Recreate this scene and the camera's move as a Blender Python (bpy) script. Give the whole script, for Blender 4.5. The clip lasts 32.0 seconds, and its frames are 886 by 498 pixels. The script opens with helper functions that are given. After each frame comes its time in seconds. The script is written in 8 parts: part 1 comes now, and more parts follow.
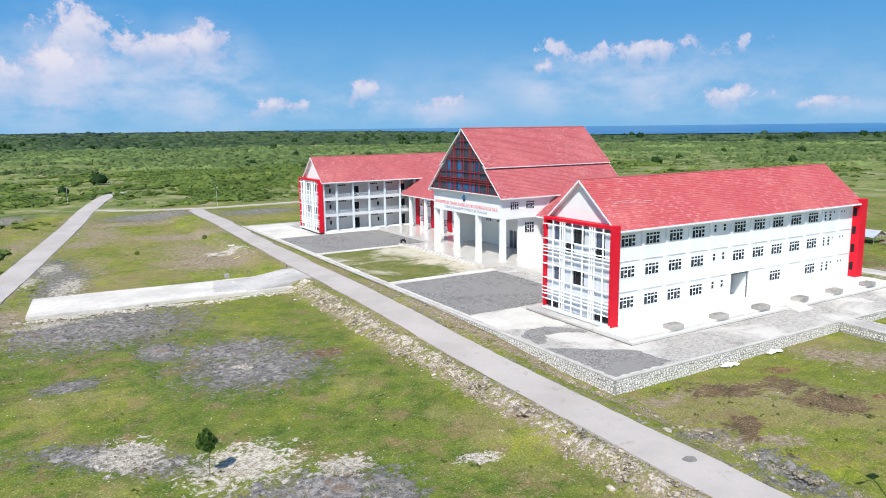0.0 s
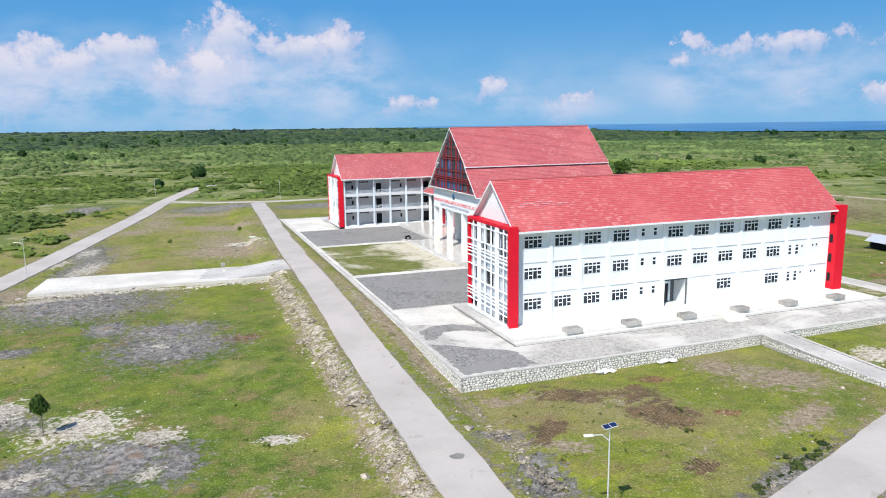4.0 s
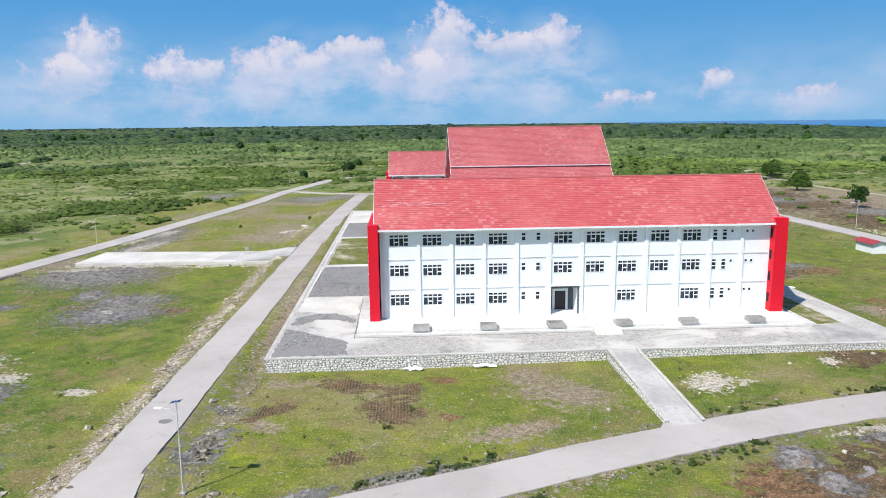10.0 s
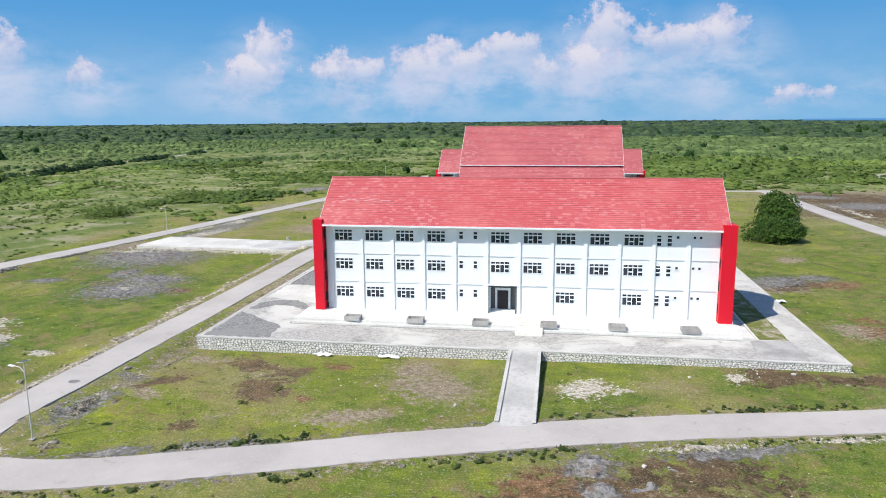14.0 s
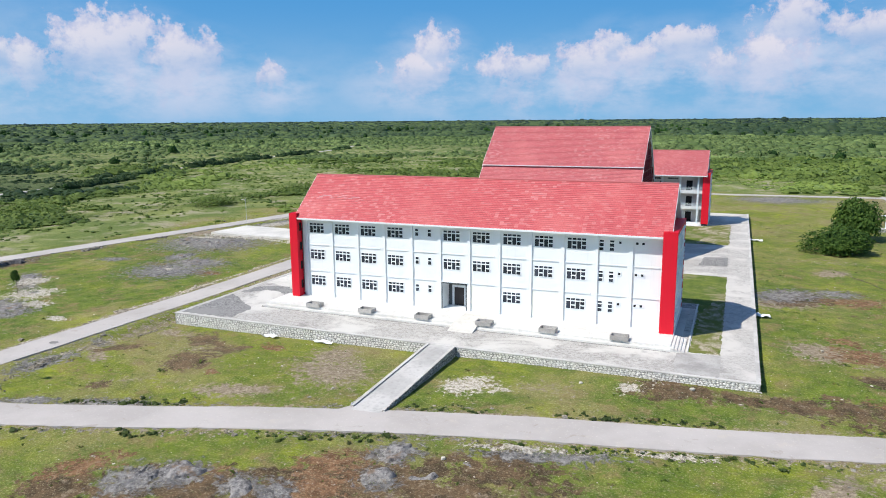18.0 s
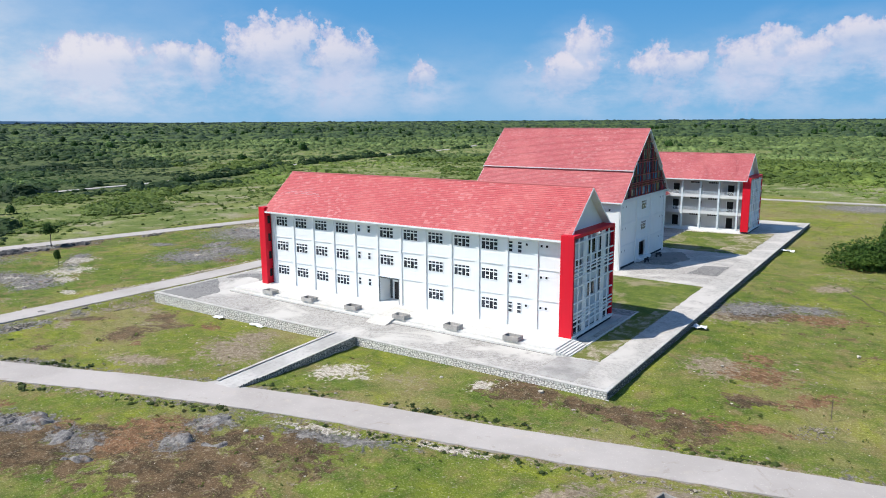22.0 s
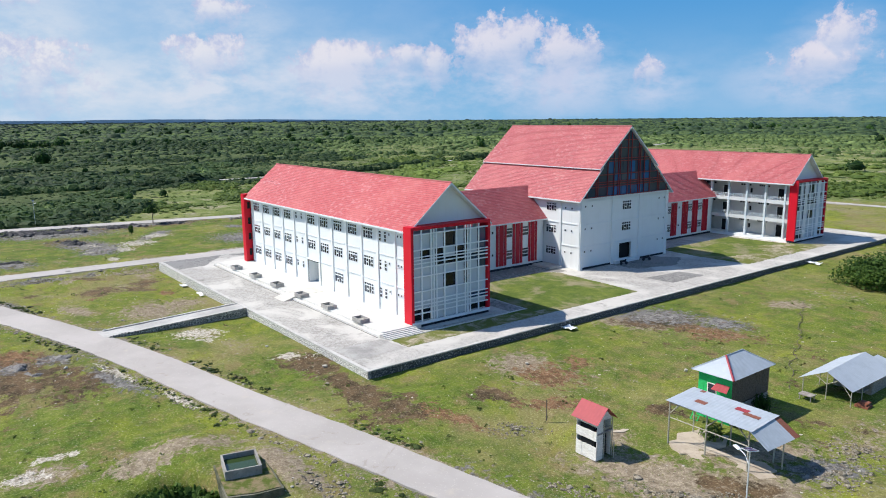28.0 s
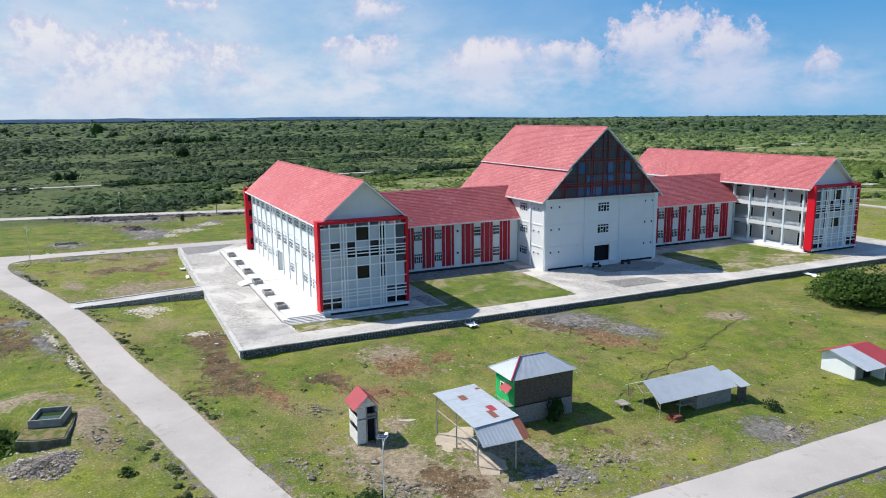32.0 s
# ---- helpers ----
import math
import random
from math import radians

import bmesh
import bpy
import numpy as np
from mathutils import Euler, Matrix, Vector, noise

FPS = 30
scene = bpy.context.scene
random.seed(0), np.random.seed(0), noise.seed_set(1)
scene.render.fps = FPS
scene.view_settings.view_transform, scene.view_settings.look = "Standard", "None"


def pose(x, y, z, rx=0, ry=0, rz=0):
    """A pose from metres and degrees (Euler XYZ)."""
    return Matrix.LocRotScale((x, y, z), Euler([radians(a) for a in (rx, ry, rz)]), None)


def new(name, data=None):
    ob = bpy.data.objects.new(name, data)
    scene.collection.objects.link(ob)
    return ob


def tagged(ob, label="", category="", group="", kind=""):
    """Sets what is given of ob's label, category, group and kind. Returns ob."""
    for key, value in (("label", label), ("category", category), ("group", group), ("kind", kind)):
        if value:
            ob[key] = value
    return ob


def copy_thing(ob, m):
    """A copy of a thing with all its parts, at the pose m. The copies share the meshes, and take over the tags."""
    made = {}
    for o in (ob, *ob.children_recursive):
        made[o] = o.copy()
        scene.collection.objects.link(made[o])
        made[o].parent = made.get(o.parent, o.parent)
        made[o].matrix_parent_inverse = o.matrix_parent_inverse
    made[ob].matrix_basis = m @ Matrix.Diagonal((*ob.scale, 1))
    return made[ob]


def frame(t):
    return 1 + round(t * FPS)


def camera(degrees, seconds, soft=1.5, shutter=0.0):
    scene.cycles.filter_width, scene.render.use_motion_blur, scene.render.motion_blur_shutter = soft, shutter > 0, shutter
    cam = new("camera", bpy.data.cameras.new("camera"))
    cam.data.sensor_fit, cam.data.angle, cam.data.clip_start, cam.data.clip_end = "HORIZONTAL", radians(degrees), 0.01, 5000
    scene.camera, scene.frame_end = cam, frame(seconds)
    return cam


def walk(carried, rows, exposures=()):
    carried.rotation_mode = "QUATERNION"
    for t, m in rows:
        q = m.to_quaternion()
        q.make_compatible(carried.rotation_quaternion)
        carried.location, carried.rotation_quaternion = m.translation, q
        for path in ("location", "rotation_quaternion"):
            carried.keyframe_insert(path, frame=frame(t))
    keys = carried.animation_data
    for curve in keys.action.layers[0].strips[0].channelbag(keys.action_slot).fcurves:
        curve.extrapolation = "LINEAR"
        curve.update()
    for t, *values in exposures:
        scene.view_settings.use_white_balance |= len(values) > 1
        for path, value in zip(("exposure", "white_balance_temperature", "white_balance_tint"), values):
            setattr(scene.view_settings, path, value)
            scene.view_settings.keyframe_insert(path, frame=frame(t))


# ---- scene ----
cam = camera(64.10, 32.0, soft=1.0)
ROWS = [
    (0, -4.43, 0.10, 26.03, -30.82, -9.77, 0.70),
    (0.5, -1.82, -1.97, 26.08, -29.61, -9.80, 0.71),
    (1, 1.10, -4.10, 26.13, -28.29, -9.82, 0.72),
    (1.5, 3.91, -6.01, 26.16, -27.04, -9.84, 0.74),
    (2, 7.01, -7.98, 26.19, -25.67, -9.85, 0.73),
    (2.5, 9.90, -9.68, 26.24, -24.42, -9.88, 0.75),
    (3, 13.22, -11.54, 26.26, -22.97, -9.88, 0.74),
    (3.5, 16.23, -13.02, 26.25, -21.68, -9.89, 0.73),
    (5.5, 29.39, -18.90, 26.23, -16.14, -9.93, 0.77),
    (6, 32.87, -20.21, 26.28, -14.69, -9.96, 0.77),
    (6.5, 36.13, -21.36, 26.31, -13.33, -9.96, 0.76),
    (7, 39.71, -22.52, 26.36, -11.83, -9.98, 0.76),
    (7.5, 43.10, -23.48, 26.38, -10.40, -9.99, 0.73),
    (8, 46.70, -24.47, 26.43, -8.89, -10.01, 0.72),
    (8.5, 50.14, -25.29, 26.51, -7.48, -10.04, 0.72),
    (9, 53.77, -26.04, 26.60, -5.99, -10.06, 0.66),
    (9.5, 57.20, -26.71, 26.63, -4.61, -10.08, 0.67),
    (10, 60.81, -27.32, 26.70, -3.14, -10.09, 0.63),
    (10.5, 64.24, -27.87, 26.78, -1.75, -10.12, 0.59),
    (11, 67.87, -28.29, 26.83, -0.22, -10.13, 0.56),
    (11.5, 71.30, -28.67, 26.87, 1.23, -10.15, 0.54),
    (12, 74.92, -28.99, 26.90, 2.84, -10.18, 0.52),
    (12.5, 78.31, -29.18, 26.93, 4.37, -10.19, 0.50),
    (13, 81.90, -29.34, 27.01, 5.97, -10.22, 0.48),
    (13.5, 85.27, -29.38, 27.02, 7.47, -10.23, 0.44),
    (14, 88.92, -29.28, 27.08, 9.27, -10.28, 0.47),
    (14.5, 92.27, -29.15, 27.09, 10.95, -10.29, 0.38),
    (16.5, 106.27, -27.66, 27.37, 17.84, -10.37, 0.44),
    (17, 109.88, -27.02, 27.42, 19.47, -10.39, 0.44),
    (17.5, 113.26, -26.29, 27.46, 20.94, -10.38, 0.42),
    (18, 116.91, -25.40, 27.51, 22.50, -10.41, 0.44),
    (18.5, 120.33, -24.48, 27.54, 23.96, -10.42, 0.42),
    (19, 123.99, -23.35, 27.59, 25.48, -10.43, 0.40),
    (19.5, 127.29, -22.24, 27.57, 26.87, -10.40, 0.39),
    (20, 131.06, -20.91, 27.66, 28.47, -10.43, 0.33),
    (20.5, 134.35, -19.61, 27.66, 29.86, -10.41, 0.33),
    (21, 138.04, -18.03, 27.70, 31.48, -10.40, 0.32),
    (21.5, 141.26, -16.56, 27.71, 32.88, -10.40, 0.32),
    (22, 144.90, -14.79, 27.73, 34.51, -10.39, 0.33),
    (22.5, 148.04, -13.15, 27.74, 35.92, -10.40, 0.32),
    (23, 151.49, -11.24, 27.73, 37.45, -10.41, 0.37),
    (23.5, 154.64, -9.35, 27.72, 38.88, -10.43, 0.34),
    (24, 158.03, -7.24, 27.70, 40.41, -10.43, 0.39),
    (24.5, 161.16, -5.17, 27.68, 41.85, -10.45, 0.39),
    (25, 164.45, -2.89, 27.62, 43.40, -10.45, 0.40),
    (25.5, 167.50, -0.67, 27.60, 44.86, -10.45, 0.43),
    (27.5, 179.52, 9.31, 27.42, 50.92, -10.45, 0.45),
    (28, 182.49, 12.14, 27.42, 52.50, -10.46, 0.47),
    (28.5, 185.20, 14.88, 27.43, 53.99, -10.46, 0.50),
    (29, 188.00, 17.86, 27.46, 55.56, -10.47, 0.51),
    (29.5, 190.58, 20.76, 27.49, 57.02, -10.47, 0.52),
    (30, 193.27, 23.92, 27.53, 58.59, -10.49, 0.54),
    (30.5, 195.68, 26.98, 27.55, 60.03, -10.50, 0.55),
    (31, 198.14, 30.29, 27.58, 61.58, -10.52, 0.54),
    (31.5, 200.37, 33.51, 27.66, 63.02, -10.56, 0.53),
    (32, 202.61, 36.99, 27.75, 64.55, -10.58, 0.51),
]
walk(cam, [(t, pose(x, y, z, 90 + pitch, roll, yaw)) for t, x, y, z, yaw, pitch, roll in ROWS], [(0, 0.27), (8, 0.24), (18, 0.2), (32, 0.2)])

# ---- light ----
SUN_TO = Vector((-0.455, -0.445, 0.772)).normalized()
sun = new("sun", bpy.data.lights.new("sun", "SUN"))
sun.data.energy, sun.data.angle, sun.data.color = 5.0, radians(0.53), (1.0, 0.95, 0.875)
sun.matrix_world = Matrix.Translation((0, 0, 200)) @ SUN_TO.to_track_quat("Z", "Y").to_matrix().to_4x4()
world = bpy.data.worlds.new("world")
scene.world = world
world.use_nodes = True
wn = world.node_tree.nodes
wl = world.node_tree.links
sky = wn.new("ShaderNodeTexSky")
sky.sky_type, sky.sun_disc = "NISHITA", False
sky.sun_elevation = math.asin(SUN_TO.z)
sky.sun_rotation = math.atan2(SUN_TO.x, SUN_TO.y)
sky.altitude, sky.air_density, sky.dust_density, sky.ozone_density = 0, 1.0, 0.0, 5.0
tint = wn.new("ShaderNodeMix")
tint.data_type, tint.blend_type = "RGBA", "MULTIPLY"
tint.inputs[0].default_value = 1.0
wl.new(sky.outputs[0], tint.inputs[6])
tint.inputs[7].default_value = (0.92, 0.96, 0.97, 1)
wl.new(tint.outputs[2], wn["Background"].inputs[0])
wn["Background"].inputs[1].default_value = 0.15


# ---- materials ----
class Mat:
    """A small node-tree writer."""

    def __init__(self, name, rough=0.8, metal=0.0, spec=0.3):
        self.m = bpy.data.materials.new(name)
        self.m.use_nodes = True
        self.t = self.m.node_tree
        self.b = self.t.nodes["Principled BSDF"]
        self.b.inputs["Roughness"].default_value = rough
        self.b.inputs["Metallic"].default_value = metal
        self.b.inputs["Specular IOR Level"].default_value = spec
        self.co = self.t.nodes.new("ShaderNodeTexCoord").outputs["Object"]
        geo = self.t.nodes.new("ShaderNodeNewGeometry")
        self.pos, self.isl = geo.outputs["Position"], geo.outputs["Random Per Island"]
        self.rnd = self.t.nodes.new("ShaderNodeObjectInfo").outputs["Random"]

    def put(self, sock, v):
        if hasattr(v, "is_output"):
            self.t.links.new(v, sock)
        else:
            sock.default_value = v

    def noise(self, scale, detail=4.0, rough=0.55, vec=None, dist=0.0):
        n = self.t.nodes.new("ShaderNodeTexNoise")
        n.inputs["Scale"].default_value, n.inputs["Detail"].default_value = scale, detail
        n.inputs["Roughness"].default_value, n.inputs["Distortion"].default_value = rough, dist
        self.t.links.new(vec or self.pos, n.inputs["Vector"])
        return n.outputs["Fac"]

    def voro(self, scale, out="Distance", feature="F1", vec=None):
        n = self.t.nodes.new("ShaderNodeTexVoronoi")
        n.feature = feature
        n.inputs["Scale"].default_value = scale
        self.t.links.new(vec or self.pos, n.inputs["Vector"])
        return n.outputs[out]

    def scaled(self, sx, sy, sz, vec=None):
        n = self.t.nodes.new("ShaderNodeVectorMath")
        n.operation = "MULTIPLY"
        self.t.links.new(vec or self.pos, n.inputs[0])
        n.inputs[1].default_value = (sx, sy, sz)
        return n.outputs[0]

    def attr(self, name):
        n = self.t.nodes.new("ShaderNodeAttribute")
        n.attribute_name = name
        return n.outputs["Fac"]

    def ramp(self, fac, lo, hi, a=0.0, b=1.0):
        n = self.t.nodes.new("ShaderNodeMapRange")
        n.interpolation_type = "SMOOTHSTEP"
        self.put(n.inputs[0], fac)
        n.inputs[1].default_value, n.inputs[2].default_value, n.inputs[3].default_value, n.inputs[4].default_value = lo, hi, a, b
        return n.outputs[0]

    def math(self, op, a, b=0.0):
        n = self.t.nodes.new("ShaderNodeMath")
        n.operation = op
        self.put(n.inputs[0], a)
        self.put(n.inputs[1], b)
        return n.outputs[0]

    def mix(self, fac, a, b, mode="MIX"):
        n = self.t.nodes.new("ShaderNodeMix")
        n.data_type, n.blend_type = "RGBA", mode
        self.put(n.inputs[0], fac)
        self.put(n.inputs[6], a)
        self.put(n.inputs[7], b)
        return n.outputs[2]

    def bump(self, height, strength=0.3, dist=0.02):
        n = self.t.nodes.new("ShaderNodeBump")
        n.inputs["Strength"].default_value, n.inputs["Distance"].default_value = strength, dist
        self.put(n.inputs["Height"], height)
        self.t.links.new(n.outputs[0], self.b.inputs["Normal"])

    def color(self, c):
        self.put(self.b.inputs["Base Color"], c)
        return self.m


def paint(name, col, dirt, amount=0.35, rough=0.75, streak=True):
    k = Mat(name, rough)
    base = k.mix(k.ramp(k.noise(0.35, 3), 0.35, 0.75, 0.0, amount * 0.6), col, dirt)
    if streak:
        s = k.noise(1.0, 5, 0.6, k.scaled(2.2, 2.2, 0.16))
        base = k.mix(k.ramp(s, 0.52, 0.8, 0.0, amount), base, dirt)
    k.bump(k.noise(9, 3), 0.08, 0.01)
    return k.color(base)


white = paint("white_wall_paint", (0.74, 0.765, 0.77, 1), (0.60, 0.62, 0.60, 1), 0.3)
white_trim = paint("white_trim_paint", (0.72, 0.755, 0.775, 1), (0.56, 0.57, 0.54, 1), 0.4)
cream = paint("cream_patched_paint", (0.74, 0.745, 0.67, 1), (0.66, 0.64, 0.56, 1), 0.3)
red = paint("red_facade_paint", (0.60, 0.004, 0.020, 1), (0.40, 0.012, 0.026, 1), 0.3, 0.55)
dark_red = paint("dark_red_stripe_paint", (0.44, 0.008, 0.026, 1), (0.28, 0.010, 0.020, 1), 0.3, 0.6)
# lifted above the wall white for the sky light on the lattice
lattice_white = paint("bright_white_lattice_paint", (0.88, 0.89, 0.89, 1), (0.76, 0.77, 0.76, 1), 0.2)
lattice_red = paint("maroon_lattice_paint", (0.24, 0.03, 0.035, 1), (0.16, 0.03, 0.03, 1), 0.3, 0.6)
parapet_paint = paint("greyed_parapet_paint", (0.62, 0.64, 0.65, 1), (0.46, 0.46, 0.45, 1), 0.4)
grey_paint = paint("pale_blue_grey_column_paint", (0.62, 0.69, 0.73, 1), (0.48, 0.52, 0.54, 1), 0.3)
# white panels greyed in colour for the shade behind the lattice
panel_shaded = paint("shaded_panel_paint", (0.58, 0.62, 0.655, 1), (0.44, 0.47, 0.495, 1), 0.3)
# wall white lowered to grey, the galleries' shade included in the colour
gallery_shaded = paint("shaded_gallery_paint", (0.54, 0.545, 0.55, 1), (0.43, 0.42, 0.40, 1), 0.4)
slate_paint = paint("slate_grey_recess_paint", (0.105, 0.115, 0.12, 1), (0.085, 0.09, 0.095, 1), 0.3)
door_grey = paint("grey_door_paint", (0.045, 0.038, 0.036, 1), (0.035, 0.03, 0.03, 1), 0.3)
black_gap = Mat("dark_unlit_opening", 0.9).color((0.012, 0.013, 0.015, 1))
black_paint = Mat("black_plinth_paint", 0.7).color((0.02, 0.022, 0.03, 1))


def glass_mat(name, col, rough=0.06):
    k = Mat(name, rough, 0.0, 0.5)
    return k.color(k.mix(k.ramp(k.rnd, 0.0, 1.0), col, tuple(c * 2.2 for c in col[:3]) + (1,)))


glass = glass_mat("dark_window_glass", (0.018, 0.022, 0.03, 1))
black_glass = Mat("black_window_glass", 0.12, 0, 0.35).color((0.008, 0.010, 0.014, 1))
blue_glass = glass_mat("blue_tinted_glass", (0.012, 0.06, 0.14, 1))
gable_glass = glass_mat("smoky_gable_glass", (0.030, 0.040, 0.062, 1))


def tile_mat(name, col_a, col_b, col_c):
    """Roof tiles: courses run along local U, one colour a tile."""
    k = Mat(name, 0.62, 0, 0.35)
    uv = k.t.nodes.new("ShaderNodeUVMap").outputs[0]
    br = k.t.nodes.new("ShaderNodeTexBrick")
    k.t.links.new(uv, br.inputs["Vector"])
    br.inputs["Scale"].default_value = 1.0
    br.inputs["Brick Width"].default_value, br.inputs["Row Height"].default_value = 0.44, 0.335
    br.inputs["Mortar Size"].default_value, br.inputs["Mortar Smooth"].default_value = 0.016, 0.3
    br.inputs["Color1"].default_value, br.inputs["Color2"].default_value = col_a, col_b
    br.inputs["Mortar"].default_value = tuple(c * 0.68 for c in col_a[:3]) + (1,)
    wn_ = k.t.nodes.new("ShaderNodeTexWhiteNoise")
    wn_.noise_dimensions = "2D"
    sn = k.t.nodes.new("ShaderNodeVectorMath")
    sn.operation = "FLOOR"
    sc = k.scaled(1 / 0.52, 1 / 0.335, 1, uv)
    k.t.links.new(sc, sn.inputs[0])
    k.t.links.new(sn.outputs[0], wn_.inputs["Vector"])
    fade = k.noise(0.06, 4, 0.6, uv)
    c = k.mix(k.math("MULTIPLY", k.ramp(wn_.outputs["Value"], 0.72, 1.0), k.ramp(fade, 0.40, 0.64, 0.12, 0.50)), br.outputs["Color"], col_c)
    c = k.mix(k.ramp(k.noise(0.9, 5, 0.68, k.scaled(0.55, 3.4, 1, uv)), 0.50, 0.68, 0, 0.34), c, col_c)
    c = k.mix(k.ramp(k.noise(1.7, 4), 0.6, 0.85, 0, 0.25), c, (0.26, 0.05, 0.045, 1))
    c = k.mix(k.ramp(k.noise(0.11, 5, 0.6, uv), 0.46, 0.66, 0, 0.22), c, (0.66, 0.24, 0.22, 1))
    k.bump(br.outputs["Fac"], -0.22, 0.03)
    return k.color(c)


tile = tile_mat("red_roof_tile", (0.49, 0.090, 0.096, 1), (0.455, 0.080, 0.086, 1), (0.60, 0.30, 0.295, 1))
tile_old = tile_mat("faded_red_roof_tile", (0.435, 0.105, 0.112, 1), (0.400, 0.092, 0.100, 1), (0.53, 0.28, 0.265, 1))


def concrete(name, light, dark, crack=0.0, scale=1.0):
    k = Mat(name, 0.88)
    c = k.mix(k.ramp(k.noise(0.16 * scale, 5, 0.6), 0.35, 0.7), light, dark)
    c = k.mix(k.ramp(k.noise(2.2 * scale, 4), 0.45, 0.8, 0, 0.5), c, tuple(v * 0.7 for v in dark[:3]) + (1,))
    c = k.mix(k.ramp(k.noise(0.9 * scale, 6, 0.7), 0.6, 0.72, 0, 0.45), c, tuple(min(1, v * 1.2) for v in light[:3]) + (1,))
    if crack:
        c = k.mix(k.ramp(k.voro(crack, "Distance", "DISTANCE_TO_EDGE"), 0.0, 0.03, 0.35, 0), c, tuple(v * 0.35 for v in dark[:3]) + (1,))
    k.bump(k.noise(7 * scale, 4), 0.25, 0.02)
    return k.color(c)




def road_surface():
    """Worn pale concrete with dust, stains and patched pours."""
    k = Mat("pale_concrete_road", 0.9)
    c = k.mix(k.ramp(k.noise(0.11, 5, 0.6), 0.36, 0.66), (0.450, 0.413, 0.384, 1), (0.385, 0.352, 0.324, 1))
    c = k.mix(k.ramp(k.noise(1.2, 5, 0.7), 0.48, 0.75, 0, 0.3), c, (0.41, 0.375, 0.335, 1))
    c = k.mix(k.ramp(k.noise(0.42, 6, 0.72), 0.56, 0.70, 0, 0.4), c, (0.50, 0.44, 0.36, 1))
    c = k.mix(k.ramp(k.noise(0.27, 4, 0.6, None, 0.6), 0.64, 0.72, 0, 0.45), c, (0.37, 0.345, 0.315, 1))
    c = k.mix(k.ramp(k.noise(4.5, 3, 0.7), 0.60, 0.70, 0, 0.4), c, (0.60, 0.565, 0.515, 1))
    c = k.mix(k.ramp(k.noise(0.33, 7, 0.72, None, 1.2), 0.58, 0.66, 0, 0.55), c, (0.30, 0.265, 0.225, 1))
    k.bump(k.noise(5, 4), 0.25, 0.02)
    return k.color(c)


road_mat = road_surface()
dark_raw = concrete("dark_raw_concrete", (0.22, 0.21, 0.195, 1), (0.16, 0.152, 0.14, 1), 0, 2.0)
track_mat = concrete("pale_dirt_track", (0.44, 0.38, 0.30, 1), (0.32, 0.275, 0.21, 1), 0, 1.5)
slab_mat = concrete("sunbleached_concrete_slab", (0.64, 0.61, 0.555, 1), (0.50, 0.475, 0.43, 1))
kerb_mat = concrete("whitish_kerb_concrete", (0.68, 0.66, 0.62, 1), (0.52, 0.50, 0.46, 1))
coping_m = concrete("grey_wall_coping", (0.56, 0.54, 0.505, 1), (0.42, 0.40, 0.37, 1), 0, 2.0)
ramp_mat = concrete("cream_ramp_screed", (0.60, 0.575, 0.52, 1), (0.50, 0.475, 0.43, 1))
walk_mat = concrete("grey_walkway_concrete", (0.52, 0.50, 0.47, 1), (0.36, 0.345, 0.325, 1))
raw_mat = concrete("raw_grey_concrete", (0.44, 0.42, 0.39, 1), (0.27, 0.258, 0.24, 1), 0, 2.0)
porch_tile = paint("beige_porch_tiles", (0.60, 0.575, 0.53, 1), (0.46, 0.44, 0.40, 1), 0.4, 0.12, False)
terrace_mat = concrete("white_terrace_screed", (0.66, 0.645, 0.605, 1), (0.56, 0.54, 0.50, 1), 0, 0.9)


def paving(name, light, dark, worn, fine=3.2):
    k = Mat(name, 0.9)
    cell = k.voro(fine, "Color")
    edge = k.voro(fine, "Distance", "DISTANCE_TO_EDGE")
    n = k.t.nodes.new("ShaderNodeSeparateColor")
    k.t.links.new(cell, n.inputs[0])
    c = k.mix(n.outputs[0], dark, light)
    c = k.mix(k.ramp(edge, 0.0, 0.09, 0.55, 0), c, worn)
    big = k.noise(0.11, 6, 0.62, None, 0.6)
    c = k.mix(k.ramp(big, 0.46, 0.62), c, worn)
    c = k.mix(k.ramp(k.noise(0.33, 5, 0.65), 0.56, 0.75, 0, 0.7), c, tuple(v * 0.55 for v in dark[:3]) + (1,))
    k.bump(edge, 0.4, 0.03)
    return k.color(c)


walk_stone = paving("pale_stone_walkway", (0.47, 0.445, 0.41, 1), (0.35, 0.33, 0.30, 1), (0.55, 0.52, 0.475, 1))
cobble = paving("grey_stone_paving", (0.44, 0.415, 0.38, 1), (0.29, 0.272, 0.25, 1), (0.56, 0.535, 0.49, 1))
rubble_pave = paving("dark_bedded_stones", (0.40, 0.385, 0.355, 1), (0.13, 0.127, 0.12, 1), (0.22, 0.21, 0.195, 1))
asphalt = paving("dark_gravel_paving", (0.33, 0.318, 0.30, 1), (0.105, 0.103, 0.10, 1), (0.24, 0.232, 0.22, 1), 5.5)


